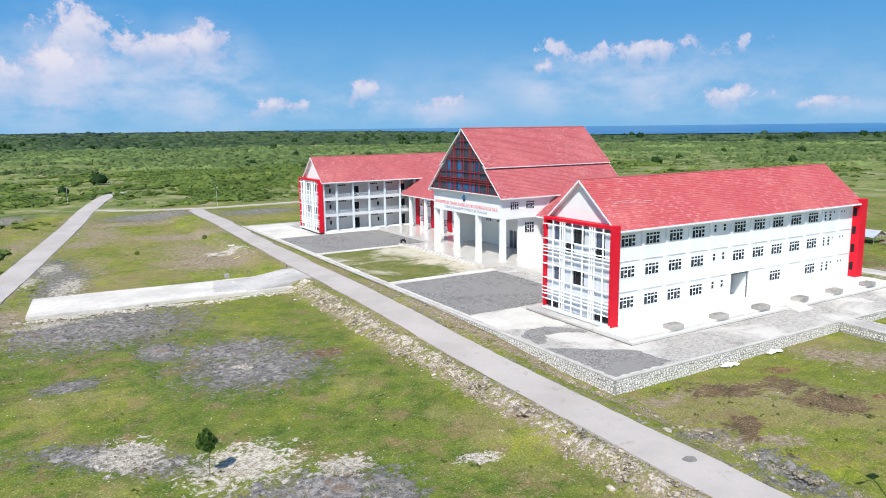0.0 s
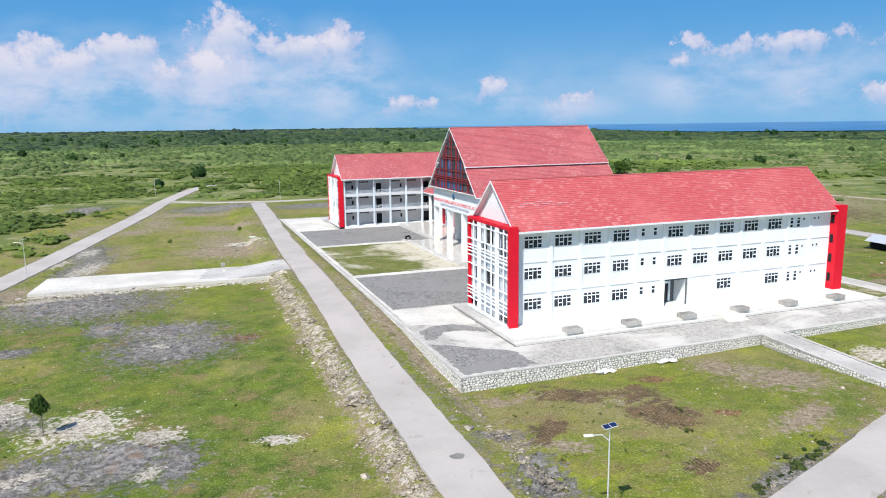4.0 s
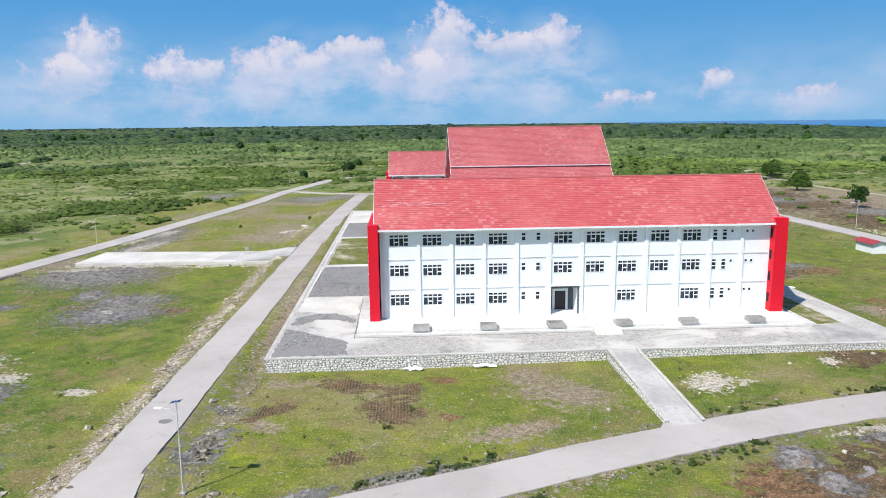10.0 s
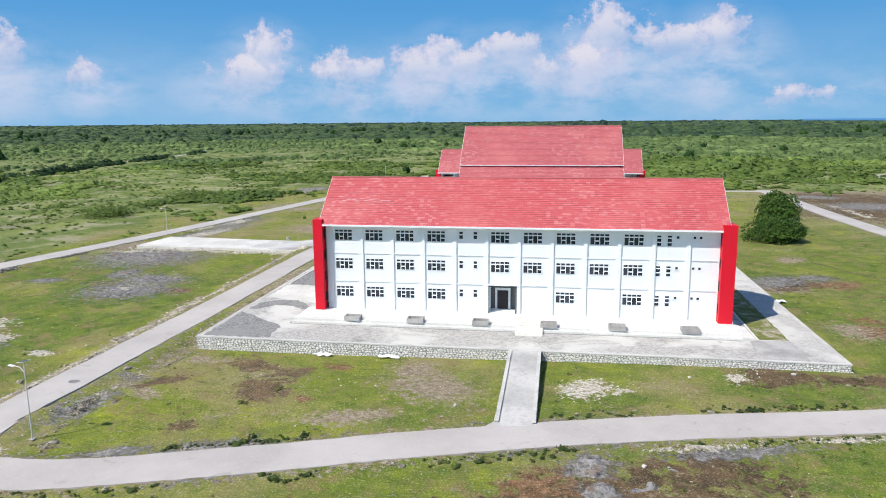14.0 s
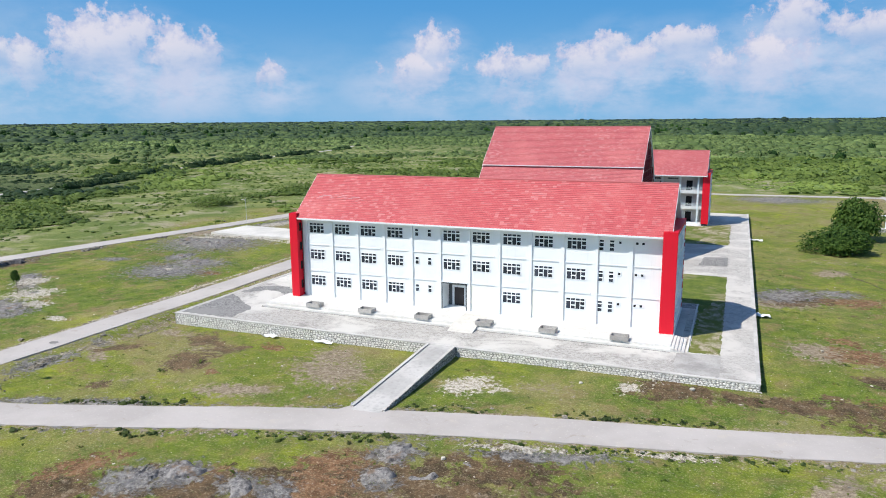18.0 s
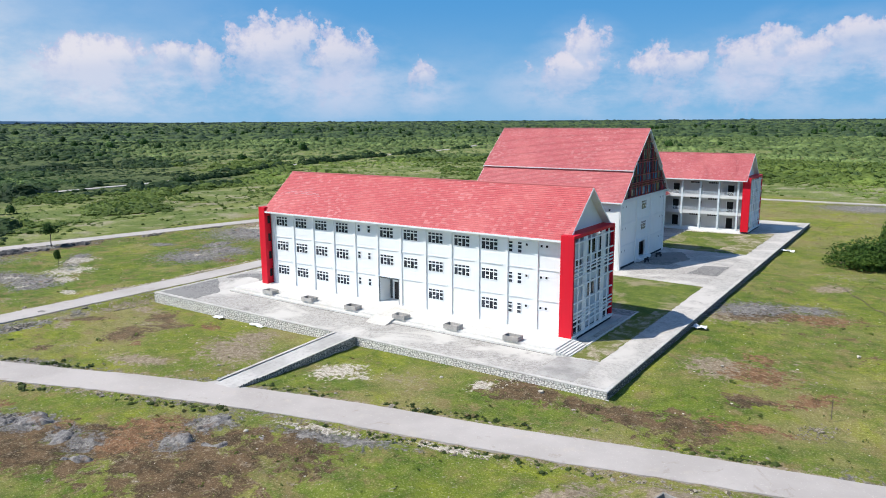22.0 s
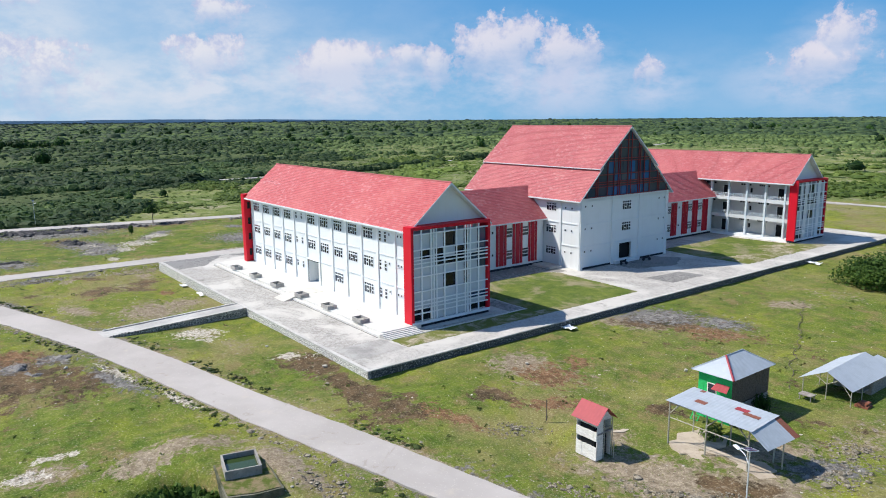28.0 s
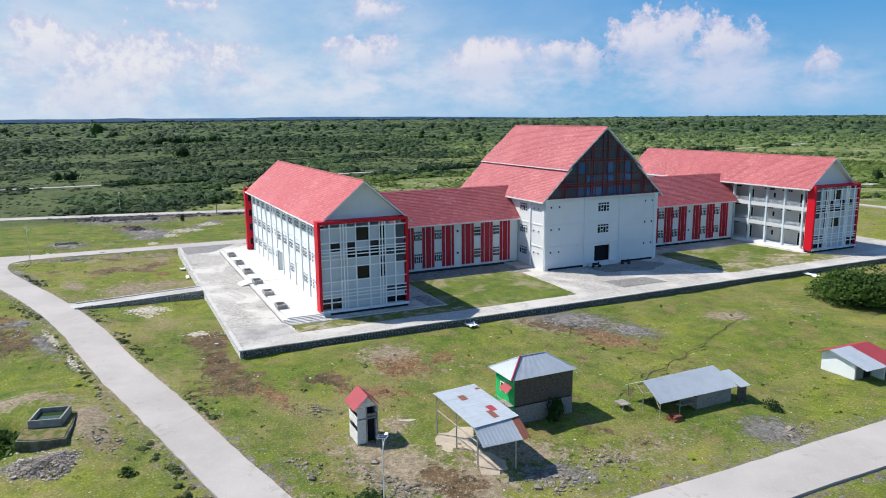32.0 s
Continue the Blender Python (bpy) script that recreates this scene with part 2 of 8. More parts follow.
def masonry():
    k = Mat("rubble_masonry", 0.9)
    w = k.scaled(1, 1, 1.25)
    cell = k.voro(2.6, "Color", "F1", w)
    edge = k.voro(2.6, "Distance", "DISTANCE_TO_EDGE", w)
    n = k.t.nodes.new("ShaderNodeSeparateColor")
    k.t.links.new(cell, n.inputs[0])
    c = k.mix(n.outputs[0], (0.30, 0.29, 0.27, 1), (0.55, 0.53, 0.49, 1))
    c = k.mix(k.ramp(edge, 0.03, 0.10, 1, 0), c, (0.19, 0.183, 0.168, 1))
    c = k.mix(k.ramp(k.noise(0.7, 5), 0.55, 0.85, 0, 0.4), c, (0.3, 0.29, 0.24, 1))
    k.bump(k.ramp(edge, 0.0, 0.16), 0.8, 0.05)
    return k.color(c)


rubble_wall = masonry()
# mortar for the east wall, its sunless side darkened in the colour
shaded_mortar = concrete("shaded_mortar", (0.10, 0.097, 0.09, 1), (0.065, 0.062, 0.058, 1), 0, 3.0)
mossy_rubble = concrete("mossy_dark_rubble", (0.20, 0.19, 0.14, 1), (0.05, 0.055, 0.025, 1), 1.6, 3.0)


def ground_mat():
    k = Mat("mossy_limestone_ground", 0.95, 0, 0.1)
    fine, mid, big = k.noise(3.1, 5, 0.7), k.noise(0.45, 5, 0.62), k.noise(0.06, 5, 0.6, None, 0.4)
    grit, tuft = k.noise(7.5, 3, 0.7), k.noise(1.5, 6, 0.75)
    grass = k.mix(k.ramp(mid, 0.32, 0.68), (0.120, 0.158, 0.020, 1), (0.198, 0.232, 0.026, 1))
    grass = k.mix(k.ramp(big, 0.42, 0.60, 0, 0.75), grass, (0.262, 0.222, 0.098, 1))
    grass = k.mix(k.ramp(k.noise(0.10, 5, 0.62, None, 0.8), 0.52, 0.66, 0, 0.8), grass, (0.245, 0.272, 0.022, 1))
    grass = k.mix(k.ramp(k.noise(0.28, 5, 0.6, None, 0.9), 0.52, 0.70, 0, 0.7), grass, (0.085, 0.128, 0.018, 1))
    grass = k.mix(k.ramp(tuft, 0.52, 0.64, 0, 0.45), grass, (0.092, 0.118, 0.020, 1))
    grass = k.mix(k.ramp(k.noise(0.62, 7, 0.74), 0.53, 0.68, 0, 0.7), grass, (0.225, 0.175, 0.09, 1))
    grass = k.mix(k.ramp(fine, 0.58, 0.68, 0, 0.5), grass, (0.075, 0.080, 0.024, 1))
    grass = k.mix(k.ramp(grit, 0.60, 0.68, 0, 0.4), grass, (0.42, 0.39, 0.23, 1))
    grass = k.mix(k.ramp(k.noise(2.4, 5, 0.7, k.scaled(1, 1, 1)), 0.59, 0.67, 0, 0.55), grass, (0.19, 0.115, 0.06, 1))
    grass = k.mix(k.ramp(k.noise(0.19, 7, 0.72), 0.52, 0.64, 0, 0.75), grass, (0.212, 0.158, 0.08, 1))
    lush = k.mix(k.ramp(mid, 0.32, 0.68), (0.066, 0.116, 0.016, 1), (0.142, 0.188, 0.026, 1))
    lush = k.mix(k.ramp(k.noise(0.24, 7, 0.72), 0.49, 0.64, 0, 0.8), lush, (0.235, 0.165, 0.085, 1))
    lush = k.mix(k.ramp(k.noise(1.1, 7, 0.76), 0.54, 0.66, 0, 0.6), lush, (0.25, 0.175, 0.095, 1))
    lush = k.mix(k.ramp(fine, 0.50, 0.68, 0, 0.5), lush, (0.056, 0.074, 0.014, 1))
    grass = k.mix(k.math("MULTIPLY", k.attr("lush"), k.ramp(k.noise(0.075, 6, 0.66), 0.36, 0.60)), grass, lush)
    stone = k.voro(1.7, "Distance")
    grass = k.mix(k.ramp(k.math("ADD", stone, k.math("MULTIPLY", mid, 0.35)), 0.17, 0.21, 0.7, 0), grass, (0.46, 0.43, 0.36, 1))
    soil = k.mix(k.ramp(k.noise(0.42, 5, 0.65), 0.38, 0.60), (0.062, 0.045, 0.026, 1), (0.150, 0.098, 0.054, 1))
    soil = k.mix(k.ramp(fine, 0.44, 0.70, 0, 0.65), soil, (0.075, 0.050, 0.030, 1))
    soil = k.mix(k.ramp(k.noise(0.9, 6, 0.75), 0.54, 0.66, 0, 0.7), soil, (0.27, 0.215, 0.15, 1))
    ploughed = k.t.nodes.new("ShaderNodeSeparateXYZ")
    k.t.links.new(k.pos, ploughed.inputs[0])
    furrow = k.t.nodes.new("ShaderNodeTexWave")
    furrow.inputs["Scale"].default_value, furrow.inputs["Distortion"].default_value = 1.0, 4.0
    furrow.inputs["Detail"].default_value, furrow.inputs["Detail Scale"].default_value = 4, 0.6
    k.t.links.new(k.scaled(1.0, 0.45, 1), furrow.inputs["Vector"])
    soil = k.mix(k.math("MULTIPLY", k.ramp(furrow.outputs["Fac"], 0.45, 0.75, 0, 0.5), k.ramp(ploughed.outputs[0], 62.0, 68.0, 1.0, 0.0)), soil, (0.20, 0.145, 0.085, 1))
    rust = k.mix(k.ramp(k.noise(0.8, 6, 0.7), 0.36, 0.64), (0.115, 0.062, 0.032, 1), (0.250, 0.140, 0.076, 1))
    rust = k.mix(k.ramp(k.noise(2.0, 6, 0.75), 0.54, 0.66, 0, 0.75), rust, (0.36, 0.27, 0.18, 1))
    rust = k.mix(k.ramp(fine, 0.52, 0.66, 0, 0.6), rust, (0.085, 0.055, 0.03, 1))
    tan = k.mix(k.ramp(tuft, 0.35, 0.68), (0.19, 0.148, 0.10, 1), (0.37, 0.305, 0.225, 1))
    tan = k.mix(k.ramp(fine, 0.55, 0.72, 0, 0.7), tan, (0.13, 0.115, 0.07, 1))
    grey = k.mix(k.ramp(k.noise(1.3, 6, 0.78), 0.38, 0.62), (0.110, 0.104, 0.100, 1), (0.36, 0.34, 0.315, 1))
    grey = k.mix(k.ramp(k.noise(0.30, 5, 0.7, None, 0.6), 0.44, 0.62, 0, 0.75), grey, (0.195, 0.187, 0.182, 1))
    grey = k.mix(k.ramp(grit, 0.58, 0.72, 0, 0.6), grey, (0.50, 0.475, 0.44, 1))
    grey = k.mix(k.ramp(k.noise(0.7, 6, 0.72), 0.56, 0.66, 0, 0.6), grey, (0.25, 0.19, 0.12, 1))
    pale = k.mix(k.ramp(k.noise(2.3, 5, 0.75), 0.38, 0.62), (0.32, 0.275, 0.215, 1), (0.58, 0.535, 0.46, 1))
    pale = k.mix(k.ramp(grit, 0.58, 0.72, 0, 0.6), pale, (0.30, 0.25, 0.19, 1))
    rag = k.math("MULTIPLY", k.math("SUBTRACT", k.noise(0.5, 7, 0.74, None, 0.5), 0.5), 3.0)
    rag2 = k.math("MULTIPLY", k.math("SUBTRACT", k.noise(1.15, 7, 0.76, None, 0.4), 0.5), 2.8)
    rag3 = k.math("MULTIPLY", k.math("SUBTRACT", k.noise(0.85, 7, 0.76, k.scaled(1, 1.3, 1), 0.7), 0.5), 3.8)

    def mask(name, r_, lo=0.40, hi=0.62):
        return k.ramp(k.math("ADD", k.attr(name), r_), lo, hi)
    c = k.mix(mask("tan", rag2, 0.30, 0.66), grass, tan)
    isle = k.ramp(k.noise(0.21, 7, 0.72, None, 0.5), 0.36, 0.45, 0.25, 1)
    c = k.mix(k.math("MULTIPLY", mask("soil", rag, 0.27, 0.50), isle), c, soil)
    c = k.mix(mask("rust", rag3, 0.34, 0.60), c, rust)
    c = k.mix(mask("grey", rag2, 0.28, 0.66), c, grey)
    c = k.mix(mask("pale", rag2, 0.40, 0.60), c, pale)
    wild = k.mix(k.ramp(k.noise(0.045, 5, 0.6), 0.38, 0.62), (0.118, 0.160, 0.042, 1), (0.212, 0.240, 0.072, 1))
    wild = k.mix(k.ramp(tuft, 0.48, 0.72, 0, 0.6), wild, (0.06, 0.09, 0.020, 1))
    wild = k.mix(k.ramp(k.noise(0.16, 6, 0.7), 0.50, 0.64, 0, 0.6), wild, (0.078, 0.120, 0.026, 1))
    wild = k.mix(k.ramp(k.noise(0.09, 6, 0.7), 0.50, 0.64, 0, 0.75), wild, (0.32, 0.28, 0.205, 1))
    # western ground darkened in colour to stand for a cloud's shadow
    wild = k.mix(k.math("MULTIPLY", k.attr("cloud_shade"), 0.95), wild, k.mix(k.ramp(k.noise(0.05, 6, 0.65), 0.36, 0.66), (0.040, 0.066, 0.022, 1), (0.088, 0.116, 0.042, 1)))
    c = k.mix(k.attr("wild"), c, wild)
    c = k.mix(k.ramp(k.noise(4.6, 5, 0.72), 0.40, 0.56, 0.42, 0), c, (0.5, 0.48, 0.45, 1), "MULTIPLY")
    c = k.mix(k.ramp(k.noise(5.5, 4, 0.72, k.scaled(1, 1, 1.7)), 0.52, 0.68, 0, 0.5), c, (0.30, 0.27, 0.17, 1), "ADD")
    c = k.mix(k.attr("wood"), c, k.mix(k.ramp(k.noise(0.02, 5, 0.6), 0.35, 0.65), (0.050, 0.084, 0.026, 1), (0.105, 0.145, 0.044, 1)))
    rubble = k.math("MULTIPLY", k.noise(1.3, 6, 0.78), k.math("MULTIPLY", mask("grey", rag2), 5.0))
    k.bump(k.math("ADD", k.math("ADD", fine, tuft), rubble), 0.6, 0.16)
    return k.color(c)


ground_m = ground_mat()


def leaf_mat(name, a, b, dry=None):
    """Leaves: matt above, letting part of the light through."""
    k = Mat(name, 0.65, 0, 0.2)
    c = k.mix(k.isl, a, b)
    # dark mottling painted in for the shaded gaps between leaves
    c = k.mix(k.ramp(k.noise(0.8, 5, 0.7), 0.45, 0.72, 0, 0.6), c, tuple(v * 0.55 for v in a[:3]) + (1,))
    c = k.mix(k.ramp(k.noise(0.03, 4), 0.4, 0.65, 0, 0.7), c, tuple(v * 0.75 for v in a[:3]) + (1,))
    c = k.mix(k.ramp(k.noise(0.011, 3), 0.50, 0.66, 0, 0.75), c, tuple(min(1, v * 1.4) for v in b[:3]) + (1,))
    if dry:
        c = k.mix(k.ramp(k.isl, 0.90, 0.97), c, dry)
    k.bump(k.noise(2.2, 4, 0.75), 0.5, 0.25)
    tl = k.t.nodes.new("ShaderNodeBsdfTranslucent")
    k.put(tl.inputs[0], c)
    sh = k.t.nodes.new("ShaderNodeMixShader")
    sh.inputs[0].default_value = 0.36
    k.t.links.new(k.b.outputs[0], sh.inputs[1])
    k.t.links.new(tl.outputs[0], sh.inputs[2])
    k.t.links.new(sh.outputs[0], k.t.nodes["Material Output"].inputs["Surface"])
    return k.color(c)


leaf_bush = leaf_mat("bush_leaves", (0.100, 0.160, 0.032, 1), (0.205, 0.272, 0.062, 1))
# leaves for the west, with cloud shadow put into their green
leaf_cloud_shade = leaf_mat("cloud_shaded_leaves", (0.028, 0.062, 0.022, 1), (0.068, 0.114, 0.034, 1))
# woodland green with a little blue mixed in for distance haze
leaf_wood = leaf_mat("woodland_leaves", (0.108, 0.172, 0.054, 1), (0.205, 0.275, 0.092, 1))
leaf_tree = leaf_mat("broad_tree_leaves", (0.042, 0.095, 0.017, 1), (0.115, 0.195, 0.034, 1))
leaf_dark = leaf_mat("dark_tree_leaves", (0.016, 0.05, 0.010, 1), (0.045, 0.105, 0.018, 1))
bark = concrete("grey_brown_bark", (0.16, 0.13, 0.10, 1), (0.08, 0.065, 0.05, 1), 0, 3.0)


def metal_sheet(name, col, rust, metal=0.5):
    k = Mat(name, 0.6, metal * 0.4, 0.4)
    c = k.mix(k.ramp(k.noise(0.9, 5), 0.4, 0.7, 0, 0.5), col, tuple(v * 0.8 for v in col[:3]) + (1,))
    c = k.mix(k.ramp(k.noise(3.0, 5, 0.7, k.scaled(1, 1, 0.2)), 0.5, 0.7, 0, 0.3), c, tuple(min(1, v * 1.25) for v in col[:3]) + (1,))
    c = k.mix(k.ramp(k.noise(1.6, 6, 0.7), 0.64, 0.74, 0, rust), c, (0.20, 0.085, 0.05, 1))
    return k.color(c)


zinc = metal_sheet("weathered_zinc_sheet", (0.41, 0.45, 0.49, 1), 0.3, 0.2)
zinc_rust = metal_sheet("rusted_sheet", (0.24, 0.085, 0.05, 1), 0.8, 0.1)
zinc_red = metal_sheet("maroon_painted_sheet", (0.34, 0.045, 0.055, 1), 0.35, 0.1)
galv = Mat("galvanised_steel", 0.5, 0.35).color((0.62, 0.63, 0.63, 1))
panel_blue = Mat("solar_cell_blue", 0.15, 0.1, 0.6).color((0.012, 0.022, 0.075, 1))


def planks(name, a, b):
    k = Mat(name, 0.85)
    w = k.noise(1.2, 5, 0.6, k.scaled(3, 3, 9))
    return k.color(k.mix(k.ramp(w, 0.3, 0.7), a, b))


plank_grey = planks("grey_weathered_planks", (0.36, 0.33, 0.30, 1), (0.22, 0.19, 0.17, 1))
plank_dark = planks("dark_brown_planks", (0.17, 0.135, 0.105, 1), (0.085, 0.062, 0.047, 1))
plank_white = planks("flaking_white_boards", (0.80, 0.78, 0.74, 1), (0.62, 0.59, 0.54, 1))
green_paint = planks("bright_green_boards", (0.03, 0.52, 0.15, 1), (0.025, 0.42, 0.115, 1))
pole_wood = planks("bare_timber_pole", (0.42, 0.40, 0.33, 1), (0.30, 0.27, 0.21, 1))
pond = Mat("murky_green_water", 0.05, 0, 0.5).color((0.035, 0.06, 0.018, 1))
letter_red = Mat("red_letter_paint", 0.5).color((0.66, 0.18, 0.21, 1))
letter_blue = Mat("dark_blue_letter_paint", 0.5).color((0.30, 0.33, 0.42, 1))
emblem_blue = Mat("emblem_blue", 0.5).color((0.02, 0.28, 0.55, 1))
emblem_dark = Mat("emblem_dark", 0.5).color((0.05, 0.03, 0.04, 1))
plastic_white = Mat("white_litter_sheet", 0.7).color((0.74, 0.74, 0.73, 1))


# ---- mesh helpers ----
def box(bm, x0, x1, y0, y1, z0, z1):
    xs, ys, zs = sorted((x0, x1)), sorted((y0, y1)), sorted((z0, z1))
    v = [bm.verts.new((x, y, z)) for x in xs for y in ys for z in zs]
    for f in ((0, 1, 3, 2), (4, 6, 7, 5), (0, 4, 5, 1), (2, 3, 7, 6), (0, 2, 6, 4), (1, 5, 7, 3)):
        bm.faces.new([v[i] for i in f])
    return v


def boxes(*bs):
    bm = bmesh.new()
    for b in bs:
        box(bm, *b)
    return bm


def prism(bm, pts, axis, a, b):
    """A closed outline of (u, w) drawn from a to b along the axis: x takes (y, z), y takes (x, z), z takes (x, y)."""
    def at(u, w, k):
        return (k, u, w) if axis == "x" else (u, k, w) if axis == "y" else (u, w, k)
    p = [bm.verts.new(at(u, w, a)) for u, w in pts]
    q = [bm.verts.new(at(u, w, b)) for u, w in pts]
    n = len(pts)
    fs = [bm.faces.new(p), bm.faces.new(q[::-1])]
    for i in range(n):
        fs.append(bm.faces.new((p[i], q[i], q[(i + 1) % n], p[(i + 1) % n])))
    bmesh.ops.recalc_face_normals(bm, faces=fs)


def rod(bm, a, b, r, n=8, r2=None):
    a, b = Vector(a), Vector(b)
    d = b - a
    m = Matrix.Translation((a + b) / 2) @ d.to_track_quat("Z", "Y").to_matrix().to_4x4()
    bmesh.ops.create_cone(bm, cap_ends=True, segments=n, radius1=r, radius2=r if r2 is None else r2, depth=d.length, matrix=m)


def part(name, bm, mat, parent=None, label="", smooth=False):
    me = bpy.data.meshes.new(name)
    bm.to_mesh(me)
    bm.free()
    return part_me(name, me, mat, parent, label, smooth)


def part_me(name, me, mat, parent=None, label="", smooth=False):
    if mat and not me.materials:
        me.materials.append(mat)
    if smooth:
        me.shade_smooth()
    ob = new(name, me)
    if parent is not None:
        ob.parent = parent
        if parent.parent is None:
            ob.matrix_parent_inverse = parent.matrix_basis.inverted()
    if label:
        ob["label"] = label
    return ob


def thing(name, at, label, category, group="", kind=""):
    ob = new(name)
    ob.empty_display_size = 0.5
    ob.matrix_basis = Matrix.Translation(at)
    return tagged(ob, label, category, group, kind)


def struct(name, bm, mat, label="", smooth=False):
    return tagged(part(name, bm, mat, None, "", smooth), label, "", "", "structure")


# ---- lattice noise for terrain and scatter ----
RNG = np.random.default_rng(5)
LAT = RNG.random((256, 256))


def vnoise(x, y):
    xi, yi = np.floor(x).astype(int), np.floor(y).astype(int)
    fx, fy = x - xi, y - yi
    fx, fy = fx * fx * (3 - 2 * fx), fy * fy * (3 - 2 * fy)
    a, b = LAT[xi & 255, yi & 255], LAT[(xi + 1) & 255, yi & 255]
    c, d = LAT[xi & 255, (yi + 1) & 255], LAT[(xi + 1) & 255, (yi + 1) & 255]
    return (a * (1 - fx) + b * fx) * (1 - fy) + (c * (1 - fx) + d * fx) * fy


def fbm(x, y, s, n=4):
    x, y = np.asarray(x, float) * s + 31.7, np.asarray(y, float) * s + 77.3
    tot, amp, k = 0, 0.5, 0
    for i in range(n):
        tot = tot + amp * vnoise(x * 2 ** i, y * 2 ** i)
        k += amp
        amp *= 0.5
    return tot / k


def sm(v, a, b):
    t = np.clip((np.asarray(v, float) - a) / (b - a), 0, 1)
    return t * t * (3 - 2 * t)


def ground_z(x, y):
    x, y = np.asarray(x, float), np.asarray(y, float)
    bank = sm(x, 31.9, 35.5)
    z = -0.75 + 0.75 * bank
    z = z + 0.62 * sm(y, 58, 105) * bank * (1 - sm(x, 46, 50)) * (1 - sm(y, 195, 235))
    z = z + np.maximum(0.74 * sm(y, 55, 72) - 0.62 * sm(y, 58, 105), 0) * sm(x, 41.2, 43.6) * (1 - sm(x, 46, 50)) * (1 - sm(y, 195, 235))
    dip = 0.75 * (1 - sm(x, 50, 112)) * sm(x, 41.8, 44) * sm(y, 36, 47) * (1 - sm(y, 52, 92))
    z = z - dip
    r = np.hypot(x - 83, y - 117)
    z = z + 0.75 * (1 - bank) * sm(y, 225, 260)
    east = sm(np.degrees(np.arctan2(x - 83, y - 117)), 38, 50) * (1 - sm(np.degrees(np.arctan2(x - 83, y - 117)), 130, 150))
    z = z - 0.6 * np.exp(-((x - 146) / 7) ** 2 - ((y - 54) / 5) ** 2)
    z = z + 0.75 * np.exp(-((x - 127.5) / 5.5) ** 4 - ((y - 29.0) / 2.8) ** 2)
    z = z + 0.7 * np.exp(-((x - 133.0) / 4.2) ** 4 - ((y - 33.4) / 2.1) ** 2)
    return z + 16 * sm(r, 900, 4600) * (1 - 0.75 * east)


# ---- roads as polylines of their middle ----
ROADS = {
    "road_1": (4.85, [(35.6, 10), (37.1, 20), (37.75, 30), (38.2, 60), (39.3, 90), (40.2, 140), (42.2, 190), (43.6, 225), (44.4, 243)]),
    "road_2": (4.85, [(37.6, 15.9), (46, 15.8), (51.6, 16.7), (59.5, 19.25), (70, 23.05), (77, 25.7), (97, 31.9), (116, 35.65), (133, 40.15), (148, 43.5), (168, 49)]),
    "road_3": (5.4, [(-50, -60), (-38, 10), (-25, 70), (-19, 99), (-11.5, 130), (4, 212), (14.5, 268), (25, 318), (33, 334)]),
    "road_4": (3.6, [(13.5, 263), (24, 255), (44, 246), (62, 245), (100, 247), (150, 250), (166, 250)]),
}
ROADS.update({
    "road_6": (4.2, [(-150, -60), (-142, -4), (-150, 115), (-155, 205), (-172, 250), (-195, 330), (-210, 400), (-226, 544), (-262, 640)]),
    "dirt_track": (2.4, [(247, 345), (232.6, 330), (229.8, 287.5), (226.7, 257), (226.3, 231), (232, 190), (240, 150)]),
    "road_5": (5.2, [(168, 28), (168, 60), (168, 95), (166.5, 130), (164.5, 170), (164.5, 205), (165, 254)]),
})


def along(pts, step):
    """Points and headings along a rounded polyline."""
    p = [Vector(q) for q in pts]
    for _ in range(3):
        r = [p[0]]
        for a, b in zip(p, p[1:]):
            r += [a * 0.75 + b * 0.25, a * 0.25 + b * 0.75]
        p = r + [p[-1]]
    out, left = [], 0.0
    for a, b in zip(p, p[1:]):
        d = (b - a).length
        if d < 1e-6:
            continue
        u = (b - a) / d
        while left < d:
            out.append((a + u * left, u))
            left += step
        left -= d
    out.append((p[-1], (p[-1] - p[-2]).normalized()))
    return out


def road_dist(x, y):
    """Distance to the nearest road's edge, coarse."""
    best = np.full(np.shape(x), 1e9)
    for w, pts in ROADS.values():
        for a, b in zip(pts, pts[1:]):
            ax, ay, bx, by = *a, *b
            dx, dy = bx - ax, by - ay
            t = np.clip(((x - ax) * dx + (y - ay) * dy) / (dx * dx + dy * dy), 0, 1)
            best = np.minimum(best, np.hypot(x - ax - t * dx, y - ay - t * dy) - w / 2)
    return best


# ---- ground sheet ----
def spread(lo, hi, far_lo, far_hi, step):
    mid = np.arange(lo, hi + step / 2, step)
    out, d, v = [], step, hi
    while v < far_hi:
        d *= 1.13
        v += d
        out.append(min(v, far_hi))
    low, d, v = [], step, lo
    while v > far_lo:
        d *= 1.13
        v -= d
        low.append(max(v, far_lo))
    return np.array(low[::-1] + list(mid) + out)


GX, GY = spread(-45, 176, -4850, 4850, 0.8), spread(-8, 225, -3000, 4900, 0.8)
